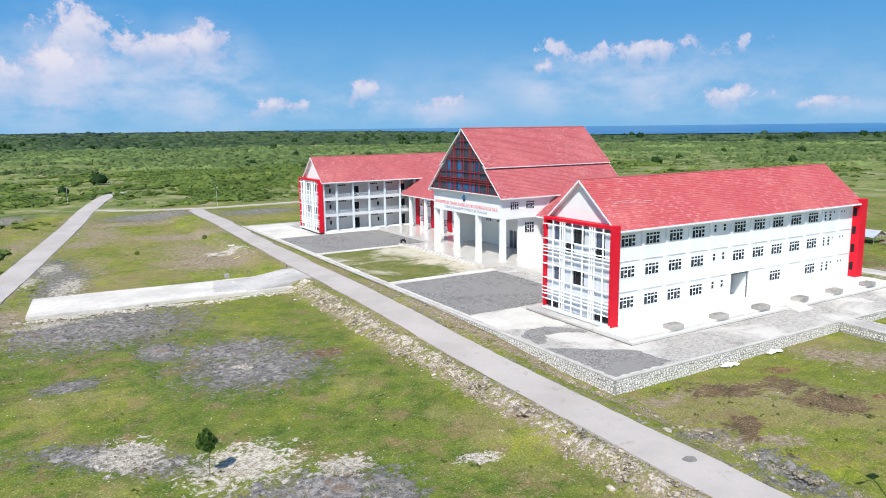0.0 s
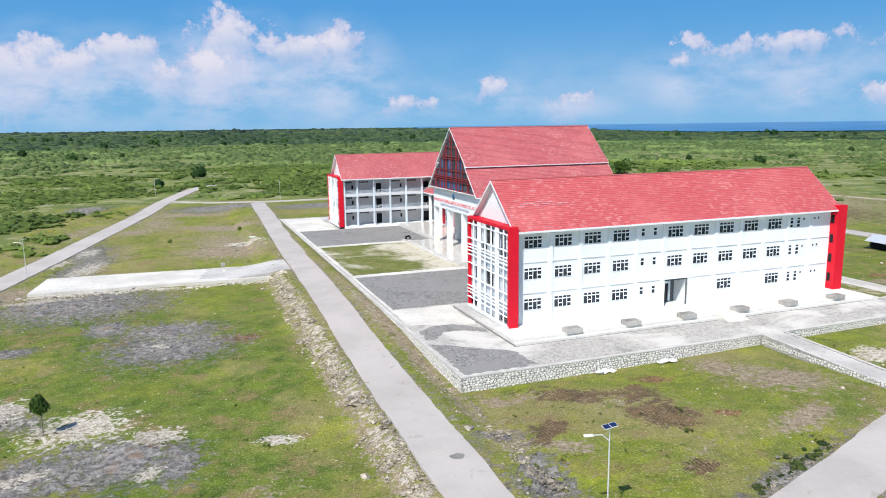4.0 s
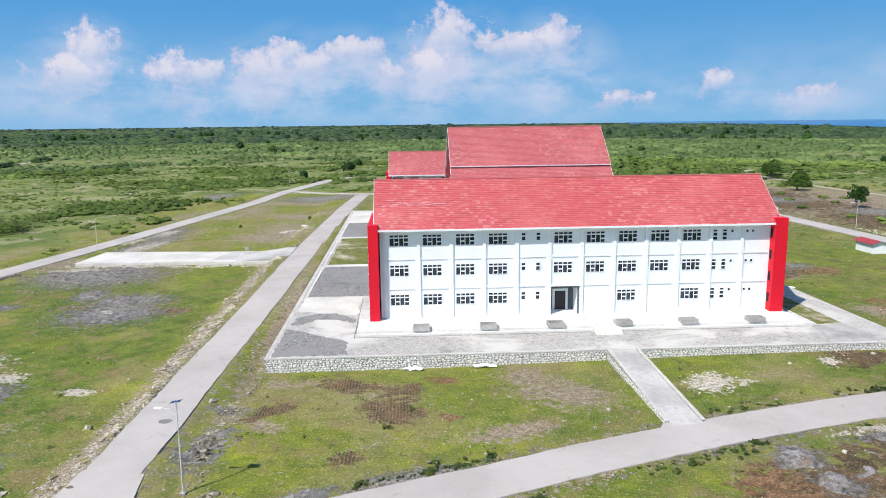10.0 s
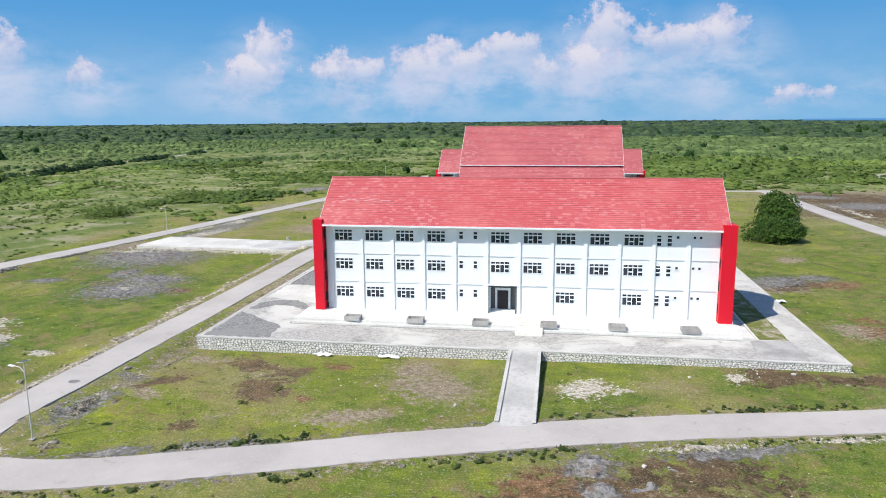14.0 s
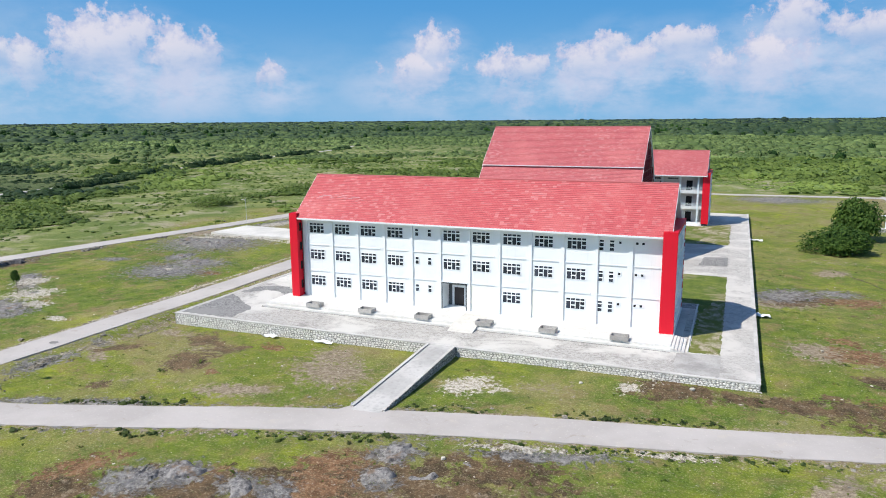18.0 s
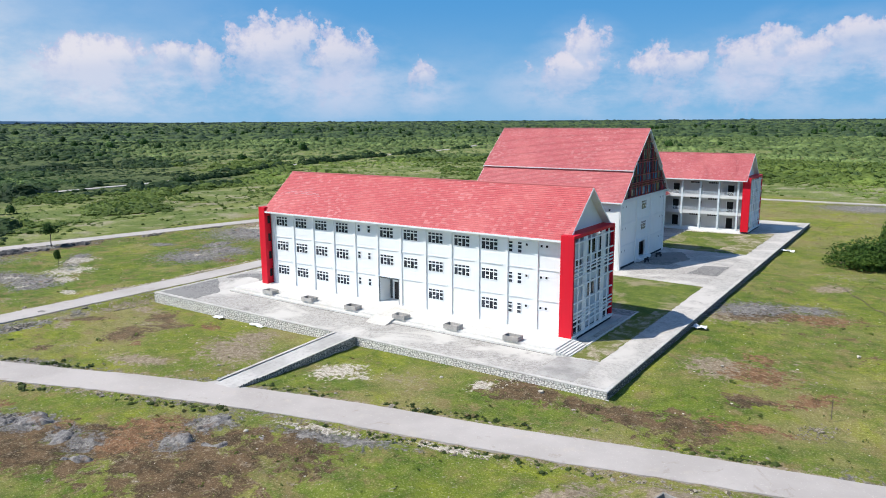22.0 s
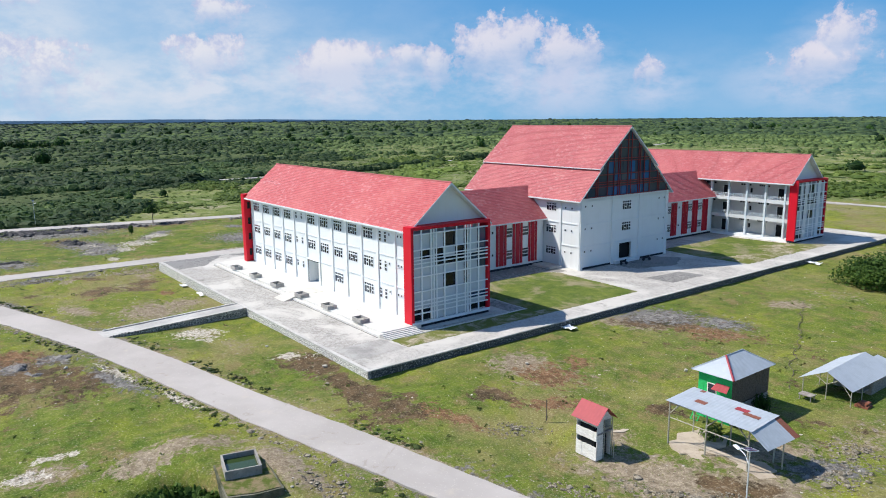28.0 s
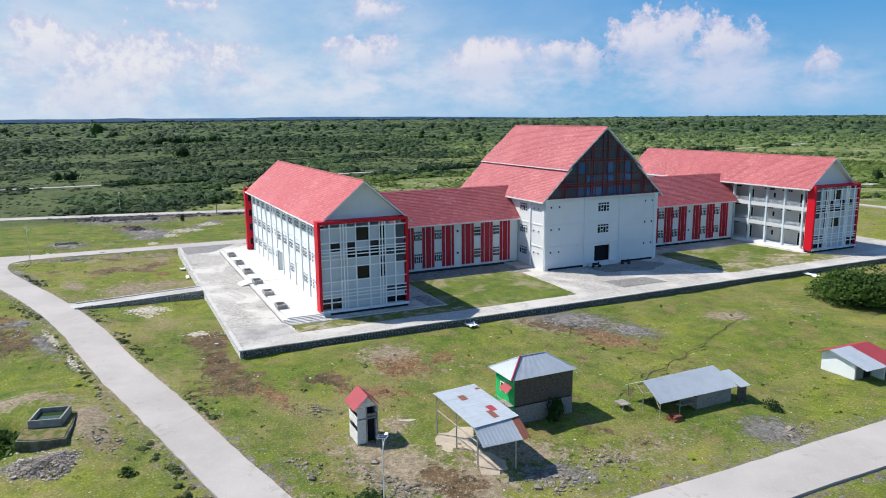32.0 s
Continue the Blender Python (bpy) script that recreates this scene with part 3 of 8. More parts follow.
# patches of bare ground: x, y, half length, half width, heading of the length in degrees
GREY_WEST = [(3.5, 105.9, 12.3, 10.5, 4), (16.5, 78.0, 7.8, 7.2, -3), (16.2, 86.1, 6.9, 4.2, -3), (-2.3, 82.6, 3.1, 2.4, 8), (11.2, 46.1, 6.8, 4.6, 0), (17.5, 44.2, 1.8, 4.0, -6), (8.2, 89.9, 2.7, 4.1, 2),
             (0, 140, 4, 16, -10), (-1, 158, 4, 12, -10), (-20, 40, 15, 7.5, 66), (-22, 62, 13, 2.6, 78), (4, 44.5, 8, 4.6, 25), (0, 61, 8, 2.2, 139), (20, 27.5, 6, 3.5, 20), (30, 236, 16, 8, 0)]
GREY_SOUTH = [(43.5, 37.6, 2.2, 0.8, -31), (43.4, 29.3, 1.9, 4.4, -12), (61.1, 23.0, 5.6, 1.4, 20), (52.3, 20.4, 3.2, 1.0, 18), (74.7, 12.4, 2.5, 2.4, 52), (77.5, 14.7, 2.2, 1.9, 49), (82.8, 15.0, 1.5, 2.0, 45),
              (86.2, 15.1, 1.6, 1.7, 43), (91.8, 24.1, 2.2, 1.8, 33), (92.6, 19.6, 1.6, 1.7, 35), (104, 28.2, 6, 1.0, 14)]
GREY_EAST = [(124.7, 93.6, 5.9, 3.6, 36), (159.7, 67.1, 3.3, 1.6, 55), (162.1, 88.5, 2.7, 2.6, 39), (132.6, 97.6, 3.3, 2.6, 50), (182, 205, 12, 9, 0), (200, 170, 10, 7, 0), (176, 232, 9, 5, 0),
             (130, 235, 14, 9, 0), (60, 225, 12, 8, 0), (-60, 150, 26, 6, 80), (-45, 190, 20, 7, 80), (-10, 250, 15, 6, 70)]
SOIL_SOUTH = [(54.4, 44.2, 4.2, 2.0, -36), (60.2, 41.5, 2.0, 2.4, -41), (59.3, 35.8, 2.6, 2.5, -43), (47.3, 36.5, 1.4, 2.3, -35), (55.6, 26.5, 1.2, 1.4, -47), (70.4, 8.8, 2.6, 2.9, 57), (101.0, 22.0, 5.6, 3.0, 27),
              (96.5, 24.7, 2.0, 1.0, 29), (97.6, 18.3, 3.3, 1.6, 32), (99.2, 15.0, 6, 3, 20), (84, 11, 7, 3, 20), (79, 13.2, 9, 2.6, 25), (90, 18, 12, 3.4, 30),
              (98.7, 17.8, 4.5, 2.2, 30), (102.5, 22.0, 3.6, 2.4, 35), (94.8, 15.6, 3.4, 1.6, 30), (100.2, 10.9, 4.6, 2.4, 30), (105.7, 13.7, 4, 2, 30), (101.1, 25.7, 2.6, 2.4, 30)]
SOIL_EAST = [(112.2, 46.8, 3.8, 2.2, 20), (122.5, 46.9, 3.4, 1.9, 12), (128.5, 46.9, 3.2, 3.0, 57), (117.4, 46.8, 3.4, 1.6, 10), (132.1, 57.0, 1.8, 1.6, 48), (144.6, 67.1, 1.4, 1.4, 35), (157.6, 58.6, 2.6, 1.6, 20),
             (127.0, 92.0, 5, 3, 40), (-23, 38, 16, 6, 74), (-21, 60, 17, 4, 78), (-1, 42, 6, 3.5, 30), (180, 190, 22, 16, 0), (190, 150, 16, 22, 0), (185, 225, 20, 20, 0)]
RUST = [(64.6, 44.9, 1.8, 1.4, -42), (64.5, 33.6, 1.1, 0.7, -48), (69.0, 12.8, 3.0, 1.5, 54), (87.9, 20.6, 2.9, 2.1, 38), (88.6, 17.0, 2.4, 2.2, 40), (80.0, 16.2, 0.9, 0.9, 46), (131.6, 65.4, 3.0, 3.1, 50), (130.4, 71.0, 1.2, 2.1, 42),
        (137.4, 60.4, 3.4, 1.2, 55), (135.9, 92.2, 3.8, 2.0, 51), (133.8, 93.0, 3.3, 2.0, 32), (133.6, 50.4, 3.4, 1.0, 12), (14.5, 47.9, 2.4, 1.2, -10), (2.0, 104.0, 2.5, 2.0, 0), (25.0, 79.0, 3.0, 1.6, 0)]
PALE_WEST = [(1.1, 61.2, 2.5, 3.4, 8), (8.9, 54.5, 4.3, 3.9, 2), (15.8, 50.1, 2.5, 1.9, -4), (5.7, 45.7, 2.4, 1.4, 5), (15.3, 42.8, 1.1, 1.1, -4), (15.3, 78.5, 1.1, 1.7, -2), (25.7, 45.6, 2.0, 1.0, -13), (92.0, 40.9, 3.0, 2.2, 45),
             (95.8, 40.6, 1.4, 0.8, 23), (119.7, 19.7, 2.1, 0.6, 81)]
PALE_EAST = [(122.0, 17.0, 1.8, 1.0, 83), (108.0, 46.0, 1.6, 1.0, 55), (42.5, 19.6, 1.4, 0.6, -45), (32.5, 155.6, 5.4, 2.6, -30), (101, 28.6, 5, 0.5, 14), (113, 31.6, 4, 0.6, 12), (-3, 112, 6, 2, 10), (1, 137, 2.5, 8, -10),
             (-1, 158, 2, 5, -10), (-5, 146, 1.5, 5, -10)]
TAN_SOUTH = [(47.4, 33.5, 2.6, 1.1, -37), (73.6, 44.7, 3.4, 2.6, -46), (76.2, 39.6, 5.5, 4.2, -40), (47.2, 45.9, 2.2, 1.2, -31), (70.2, 30.4, 4.4, 1.5, 18), (127.3, 65.6, 3.5, 3.8, 46), (124.5, 89.5, 6.1, 3.6, 37), (125.2, 28.6, 5.3, 1.5, 72),
             (125.9, 24.8, 2.7, 1.4, 76), (122.4, 18.1, 2.7, 1.6, 82), (154.9, 65.5, 5.2, 2.3, 59)]
TAN_FAR = [(152.5, 56.0, 7, 3.4, 12), (158.5, 60.5, 4, 3, 0), (133.5, 113.9, 3.1, 2.4, 43), (145.5, 59.3, 1.5, 1.4, 39), (133, 33.5, 5, 1.8, 10), (28, 149, 10, 10, -30), (30, 186.6, 12, 6, -31), (-9, 117, 3, 7, -10),
           (37, 118, 2, 7, 0), (7, 188, 5, 5, 0), (21, 224, 14, 6, 0)]
PATCHES = {"grey": GREY_WEST + GREY_SOUTH + GREY_EAST, "soil": SOIL_SOUTH + SOIL_EAST, "rust": RUST, "pale": PALE_WEST + PALE_EAST, "tan": TAN_SOUTH + TAN_FAR}
DRY_SOUTH = [(58, 40, 13, 7, -20, 0.35), (80, 37, 11, 6, 10, 0.35), (58, 29, 10, 4, 15, 0.3), (94, 18, 20, 9, 20, 0.42), (124, 47, 13, 3.5, 10, 0.42), (24, 36, 9, 8, 0, 0.3), (100, 43, 9, 5, 10, 0.32)]
DRY_EAST = [(132, 66, 13, 10, 57, 0.36), (132, 95, 13, 10, 57, 0.4), (151, 57, 9, 6, 57, 0.4), (28, 160, 12, 34, 0, 0.62), (12, 205, 10, 26, 0, 0.62), (4, 150, 9, 30, -10, 0.5), (-30, 120, 9, 40, -14, 0.5), (-8, 190, 8, 40, -14, 0.55),
            (200, 195, 40, 62, 0, 0.9)]
DRY_FAR = [(190, 250, 40, 25, 0, 0.75), (150, 235, 40, 8, 0, 0.45), (84, 230, 40, 9, 0, 0.4), (160, 75, 7, 16, 0, 0.36), (43.6, 70, 1.6, 44, 0, 0.75), (50, 46, 10, 3, -20, 0.4), (44.5, 36, 3, 10, 0, 0.55), (135, 125, 10, 8, 0, 0.36),
           (-24, 60, 12, 30, -15, 0.36)]
DRY = DRY_SOUTH + DRY_EAST + DRY_FAR
NEAR_FIELD = (-20, 240, -40, 248)


def ground_sheet():
    X, Y = np.meshgrid(GX, GY, indexing="ij")
    x, y = X.ravel(), Y.ravel()
    rd = road_dist(x, y)
    z = ground_z(x, y)
    rough = np.clip(rd / 3, 0, 1) * (1 - (x > 44) * (x < 121) * (y > 48.5) * (y < 188))
    z = z + ((fbm(x, y, 0.11) - 0.5) * 0.7 + (fbm(x, y, 0.5) - 0.5) * 0.35) * rough
    z = np.where(rd < -0.25, ground_z(x, y) - 0.12, z + 0.085 * np.exp(-np.clip(rd, 0, 9) / 1.2))
    z = np.where((x > 45) & (x < 120) & (y > 50) & (y < 186), -0.2, z)
    z = np.where((x > -7) & (x < 38) & (y > 113.5) & (y < 129), ground_z(x, y) - 0.1, z)
    heave = np.zeros(x.shape)
    for px, py, ra, rb, ang in GREY_WEST + GREY_SOUTH:
        heave = np.maximum(heave, sm(1.25 - np.hypot(x - px, y - py) / max(ra, rb), 0.0, 0.6))
    ridge = np.abs(fbm(x, y, 0.42, 3) - 0.5)
    z = z + heave * np.clip(rd / 2, 0, 1) * (0.16 - 1.6 * ridge) * np.where(y < 30, 1.0, 0.45)
    z = z + np.exp(-((x - 33.7) / 1.7) ** 4) * (y > 16) * (y < 110) * (fbm(x, y, 0.45, 3) - 0.5) * 0.8
    pit = sm(1.35 - np.hypot((x - 133.0) / 3.6, (y - 25.2) / 3.0), 0.15, 0.6)
    z = z - 2.6 * pit
    nx, ny = len(GX), len(GY)
    idx = np.arange(nx * ny).reshape(nx, ny)
    quads = np.stack([idx[:-1, :-1], idx[1:, :-1], idx[1:, 1:], idx[:-1, 1:]], -1).reshape(-1, 4)
    me = bpy.data.meshes.new("ground")
    me.vertices.add(nx * ny)
    me.vertices.foreach_set("co", np.stack([x, y, z], -1).astype(np.float32).ravel())
    me.loops.add(quads.size)
    me.loops.foreach_set("vertex_index", quads.astype(np.int32).ravel())
    me.polygons.add(len(quads))
    me.polygons.foreach_set("loop_start", np.arange(0, quads.size, 4, dtype=np.int32))
    me.update(calc_edges=True)
    for name, ps in PATCHES.items():
        m = np.full(x.shape, -0.35)
        for px, py, ra, rb, ang, top in [(*q, 1.0) for q in ps] + ([(*q[:5], q[5] + 0.12) for q in DRY] if name == "tan" else []):
            c_, s_ = math.cos(radians(ang)), math.sin(radians(ang))
            m = np.maximum(m, top - 0.56 * np.hypot(((x - px) * c_ + (y - py) * s_) / ra, ((y - py) * c_ - (x - px) * s_) / rb))
        if name == "grey":
            edge = np.exp(-(np.clip(rd, 0, 9) / 2.0)) * (rd > -1) * (fbm(x, y, 0.07) > 0.42)
            m = np.maximum(m, 0.42 * edge)
        if name == "pale":
            m = np.maximum(m, 0.52 * np.exp(-((x - 34.3) / 1.5) ** 2) * (y > 18) * (y < 112))
        if name == "soil":
            m = np.maximum(m, 0.36 * sm(fbm(x, y, 0.05), 0.56, 0.76) - 0.2)
        if name == "tan":
            m = np.maximum(m, 0.62 * np.exp(-((x - 33.7) / 1.9) ** 4) * (y > 18) * (y < 108))
            m = np.maximum(m, 0.55 * np.exp(-np.clip(rd, 0, 9) / 1.4) * (rd > -1))
        me.attributes.new(name, "FLOAT", "POINT").data.foreach_set("value", m.astype(np.float32))
    x0, x1, y0, y1 = NEAR_FIELD
    out = np.maximum.reduce([x0 - x, x - x1 - 6, y - y1 - 4, y0 - y])
    wild = sm(out + (fbm(x, y, 0.06) - 0.5) * 22, -3, 8)
    wood = sm(np.hypot(x - 83, y - 117) + 120 * (fbm(x, y, 0.01) - 0.5), 420, 800)
    lush = 1.9 * (1 - sm(x, 24, 36)) * (1 - sm(y, 90, 114)) + 0.95 * sm(x + 0.5 * (60 - y), 62, 100) * (1 - sm(y, 150, 220))
    # mask of the western land that is painted as under cloud
    cloud_shade = (1 - sm(-np.degrees(np.arctan2(x - 83, y - 117)), 138, 165)) * sm(-np.degrees(np.arctan2(x - 83, y - 117)) + 30 * (fbm(x, y, 0.01) - 0.5), 58, 72) * sm(np.hypot(x - 83, y - 117) + 75 * sm(-np.degrees(np.arctan2(x - 83, y - 117)), 95, 120), 180, 225)
    me.attributes.new("cloud_shade", "FLOAT", "POINT").data.foreach_set("value", cloud_shade.astype(np.float32))
    me.attributes.new("lush", "FLOAT", "POINT").data.foreach_set("value", lush.astype(np.float32))
    me.attributes.new("wild", "FLOAT", "POINT").data.foreach_set("value", wild.astype(np.float32))
    me.attributes.new("wood", "FLOAT", "POINT").data.foreach_set("value", wood.astype(np.float32))
    me.shade_smooth()
    return tagged(part_me("ground", me, ground_m), "uneven mossy green ground with grey rubble and brown soil patches", "", "", "structure")


ground_sheet()


def gz(x, y):
    return float(ground_z(x, y))


def road(name, w, pts, mat, label, lift=0.0):
    bm = bmesh.new()
    rows_ = []
    rr = random.Random(len(pts))
    for c, u in along(pts, 0.9 if pts[0][0] < 120 and w > 4.5 else 1.5):
        n = Vector((-u.y, u.x))
        wide = w * (1 - 0.11 * float(sm(c.x, 128, 146))) if name == "road_2" else w
        row = []
        for k, s in enumerate((-1, -0.5, 0, 0.5, 1)):
            q = c + n * (s * wide / 2 + (0.28 * (float(fbm(c.x + 40 * s, c.y, 0.16)) - 0.5) + 0.14 * (float(fbm(c.x + 70 * s, c.y, 0.7)) - 0.5) + rr.uniform(-0.05, 0.05) if abs(s) == 1 else 0))
            row.append(bm.verts.new((q.x, q.y, gz(c.x, c.y) + 0.12 + lift + 0.03 * (1 - abs(s)))))
        low = [bm.verts.new((row[i].co.x, row[i].co.y, row[i].co.z - 0.4)) for i in (0, 4)]
        rows_.append((row, low))
    for (a, la), (b, lb) in zip(rows_, rows_[1:]):
        for i in range(4):
            bm.faces.new((a[i], b[i], b[i + 1], a[i + 1]))
        bm.faces.new((la[0], lb[0], b[0], a[0]))
        bm.faces.new((a[4], b[4], lb[1], la[1]))
    bmesh.ops.recalc_face_normals(bm, faces=bm.faces[:])
    return struct(name, bm, mat, label)


for i, (name, (w, pts)) in enumerate(ROADS.items()):
    if name == "dirt_track":
        road(name, w, pts, track_mat, "pale dirt track across the open field", 0.0)
    else:
        road(name, w, pts, road_mat, "pale dusty concrete campus road with worn edges", 0.012 * i)

# rounded corner where the two roads meet, and a dark stain on the paving
bm = bmesh.new()
prism(bm, [(39.0, 25.0), (40.15, 25.0), (40.35, 23.4), (40.65, 21.4), (41.2, 19.9), (42.1, 18.95), (43.4, 18.3), (45.0, 18.0), (45.0, 16.5), (39.0, 16.5)], "z", -0.4, 0.116)
struct("road_corner", bm, road_mat, "pale concrete corner where the roads meet")
bm = bmesh.new()
prism(bm, [(38.5 + (0.62 + 0.06 * math.sin(3 * q)) * math.cos(q), 34.9 + (0.5 + 0.05 * math.cos(5 * q)) * math.sin(q)) for q in np.linspace(0, 2 * math.pi, 22)[:-1]], "z", 0.05, 0.153)
struct("road_stain", bm, dark_raw, "dark oval stain on the concrete road")


# ---- raised platform and its surfaces ----
PX0, PX1, PY0, PY1, PZ = 44.7, 120.4, 49.4, 187.0, 0.9
FLOOR = 1.45
STOREY = 3.93
CY = 117.42

struct("platform_paving", boxes((PX0 + 0.35, PX1 - 0.35, PY0 + 0.35, PY1 - 0.35, -0.3, PZ)), cobble, "grey stone-paved platform carrying the buildings")
# the east wall takes the mortar with shade in its colour
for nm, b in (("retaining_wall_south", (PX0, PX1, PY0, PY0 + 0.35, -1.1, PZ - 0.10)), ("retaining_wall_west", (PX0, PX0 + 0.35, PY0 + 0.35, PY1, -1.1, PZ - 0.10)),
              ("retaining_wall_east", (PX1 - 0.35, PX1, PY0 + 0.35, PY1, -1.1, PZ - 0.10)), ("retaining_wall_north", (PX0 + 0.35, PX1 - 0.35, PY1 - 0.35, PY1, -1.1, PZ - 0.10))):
    struct(nm, boxes(b), shaded_mortar if nm.endswith("east") else rubble_wall, "rubble stone retaining wall with mortar joints")
for nm, b in (("coping_south", (PX0 - 0.06, PX1 + 0.06, PY0 - 0.06, PY0 + 0.4, PZ - 0.098, PZ + 0.03)), ("coping_west", (PX0 - 0.06, PX0 + 0.4, PY0 + 0.402, PY1, PZ - 0.098, PZ + 0.03)),
              ("coping_east", (PX1 - 0.4, PX1 + 0.06, PY0 + 0.402, PY1, PZ - 0.098, PZ + 0.03))):
    struct(nm, boxes(b), coping_m, "pale grey concrete wall coping")


def sheet(name, x0, x1, y0, y1, z, mat, label, amp=0.35, seed=1):
    """A thin surface layer with slightly uneven edges."""
    rr = random.Random(seed)
    pts = []
    for (ax, ay), (bx, by) in (((x0, y0), (x1, y0)), ((x1, y0), (x1, y1)), ((x1, y1), (x0, y1)), ((x0, y1), (x0, y0))):
        n = max(2, int(math.hypot(bx - ax, by - ay) / 0.7))
        for i in range(n):
            t = i / n
            pts.append((ax + (bx - ax) * t + rr.uniform(-amp, amp) * (ax == bx), ay + (by - ay) * t + rr.uniform(-amp, amp) * (ay == by)))
    bm = bmesh.new()
    prism(bm, pts, "z", z - 0.2, z)
    return struct(name, bm, mat, label)


lawn_mat = Mat("thin_lawn", 0.95, 0, 0.1)
lawn_g = lawn_mat.mix(lawn_mat.ramp(lawn_mat.noise(0.6, 5, 0.65), 0.35, 0.7), (0.115, 0.135, 0.036, 1), (0.20, 0.20, 0.065, 1))
lawn_g = lawn_mat.mix(lawn_mat.ramp(lawn_mat.noise(2.6, 5, 0.7), 0.45, 0.75, 0, 0.6), lawn_g, (0.05, 0.08, 0.018, 1))
across = lawn_mat.t.nodes.new("ShaderNodeSeparateXYZ")
lawn_mat.t.links.new(lawn_mat.pos, across.inputs[0])
worn = lawn_mat.math("ADD", lawn_mat.noise(0.085, 6, 0.68, None, 0.5), lawn_mat.ramp(across.outputs[0], 50, 66, -0.07, 0.13))
lawn_g = lawn_mat.mix(lawn_mat.ramp(worn, 0.44, 0.60, 0, 0.9), lawn_g, (0.55, 0.505, 0.41, 1))
lawn_g = lawn_mat.mix(lawn_mat.ramp(lawn_mat.noise(0.3, 6, 0.7), 0.52, 0.66, 0, 0.6), lawn_g, (0.22, 0.175, 0.10, 1))
lawn_mat.bump(lawn_mat.noise(4, 4), 0.5, 0.08)
lawn_m = lawn_mat.color(lawn_g)
green_mat = Mat("green_courtyard_lawn", 0.95, 0, 0.1)
gl = green_mat.mix(green_mat.ramp(green_mat.noise(0.5, 5, 0.65), 0.35, 0.7), (0.085, 0.125, 0.026, 1), (0.16, 0.19, 0.04, 1))
gl = green_mat.mix(green_mat.ramp(green_mat.noise(2.6, 5, 0.7), 0.45, 0.75, 0, 0.6), gl, (0.055, 0.08, 0.018, 1))
gl = green_mat.mix(green_mat.ramp(green_mat.noise(0.16, 6, 0.68, None, 0.5), 0.46, 0.62, 0, 0.75), gl, (0.30, 0.25, 0.165, 1))
green_mat.bump(green_mat.noise(4, 4), 0.5, 0.08)
green_m = green_mat.color(gl)
worn_mat = Mat("worn_sandy_grass", 0.95, 0, 0.1)
worn_m = worn_mat.color(worn_mat.mix(worn_mat.ramp(worn_mat.noise(0.35, 6, 0.7, None, 0.5), 0.42, 0.60), (0.135, 0.150, 0.036, 1), worn_mat.mix(worn_mat.ramp(worn_mat.noise(1.6, 5, 0.7), 0.4, 0.65), (0.27, 0.23, 0.155, 1), (0.44, 0.39, 0.30, 1))))
ledge_mat = Mat("mossy_ledge_earth", 0.95, 0, 0.1)
ledge_m = ledge_mat.color(ledge_mat.mix(ledge_mat.ramp(ledge_mat.noise(1.1, 6, 0.7), 0.4, 0.62), (0.085, 0.11, 0.022, 1), (0.22, 0.17, 0.10, 1)))



def patch_sheet(name, corners, z, mat, label, amp=0.2, seed=1):
    """A thin layer over an outline of corners, its edges worn uneven."""
    rr = random.Random(seed)
    pts = []
    for (ax, ay), (bx, by) in zip(corners, corners[1:] + corners[:1]):
        d = math.hypot(bx - ax, by - ay)
        n = max(1, int(d / 0.6))
        for i in range(n):
            o = rr.uniform(-amp, amp)
            pts.append((ax + (bx - ax) * i / n - (by - ay) / d * o, ay + (by - ay) * i / n + (bx - ax) / d * o))
    bm = bmesh.new()
    prism(bm, pts, "z", z - 0.2, z)
    return struct(name, bm, mat, label)


# west court: car parks, lawn and worn paving
sheet("lawn_west_court", 46.2, 66.0, 102.7, 133.7, PZ + 0.02, lawn_m, "patchy lawn with a bare sandy middle", 0.1)
sheet("parking_south", 45.9, 66.3, 78.2, 100.8, PZ + 0.018, asphalt, "dark gravel car park", 0.15, 5)
sheet("parking_north", 45.9, 71.4, 135.6, 159.4, PZ + 0.018, asphalt, "dark gravel car park", 0.1, 6)
patch_sheet("dark_paving_corner", [(45.3, 50.1), (53.8, 50.3), (53.5, 55.2), (50.4, 57.4), (46.6, 60.4), (45.3, 61.2)], PZ + 0.014, asphalt, "dark stained gravel corner", 0.2, 7)
patch_sheet("dark_paving_streak", [(45.6, 62.9), (46.7, 62.7), (48.6, 65.3), (51.2, 65.1), (53.7, 63.4), (53.9, 65.2), (51.0, 68.2), (48.0, 68.2), (46.0, 66.8)], PZ + 0.016, asphalt, "curved dark streak of gravel paving", 0.2, 8)
patch_sheet("pale_apron_southwest", [(45.6, 69.6), (48.0, 69.2), (54.0, 67.2), (54.2, 77.8), (45.6, 77.8)], PZ + 0.015, slab_mat, "bleached concrete apron", 0.3, 13)
sheet("pale_apron_northwest", 45.4, 55.2, 160.0, 185.0, PZ + 0.015, slab_mat, "bleached concrete apron", 0.2, 14)
for i, b in enumerate(((45.5, 66.6, 101.0, 102.6), (45.5, 66.6, 133.9, 135.4))):
    struct("court_path_%d" % (i + 1), boxes((*b, PZ - 0.1, PZ + 0.1)), kerb_mat, "whitish raised concrete edging path")
for i, b in enumerate(((77.9, 101.0), (102.6, 133.9), (135.4, 160.0))):
    struct("court_kerb_%d" % (i + 1), boxes((45.45, 45.8, *b, PZ - 0.1, PZ + 0.1)), kerb_mat, "whitish concrete kerb")
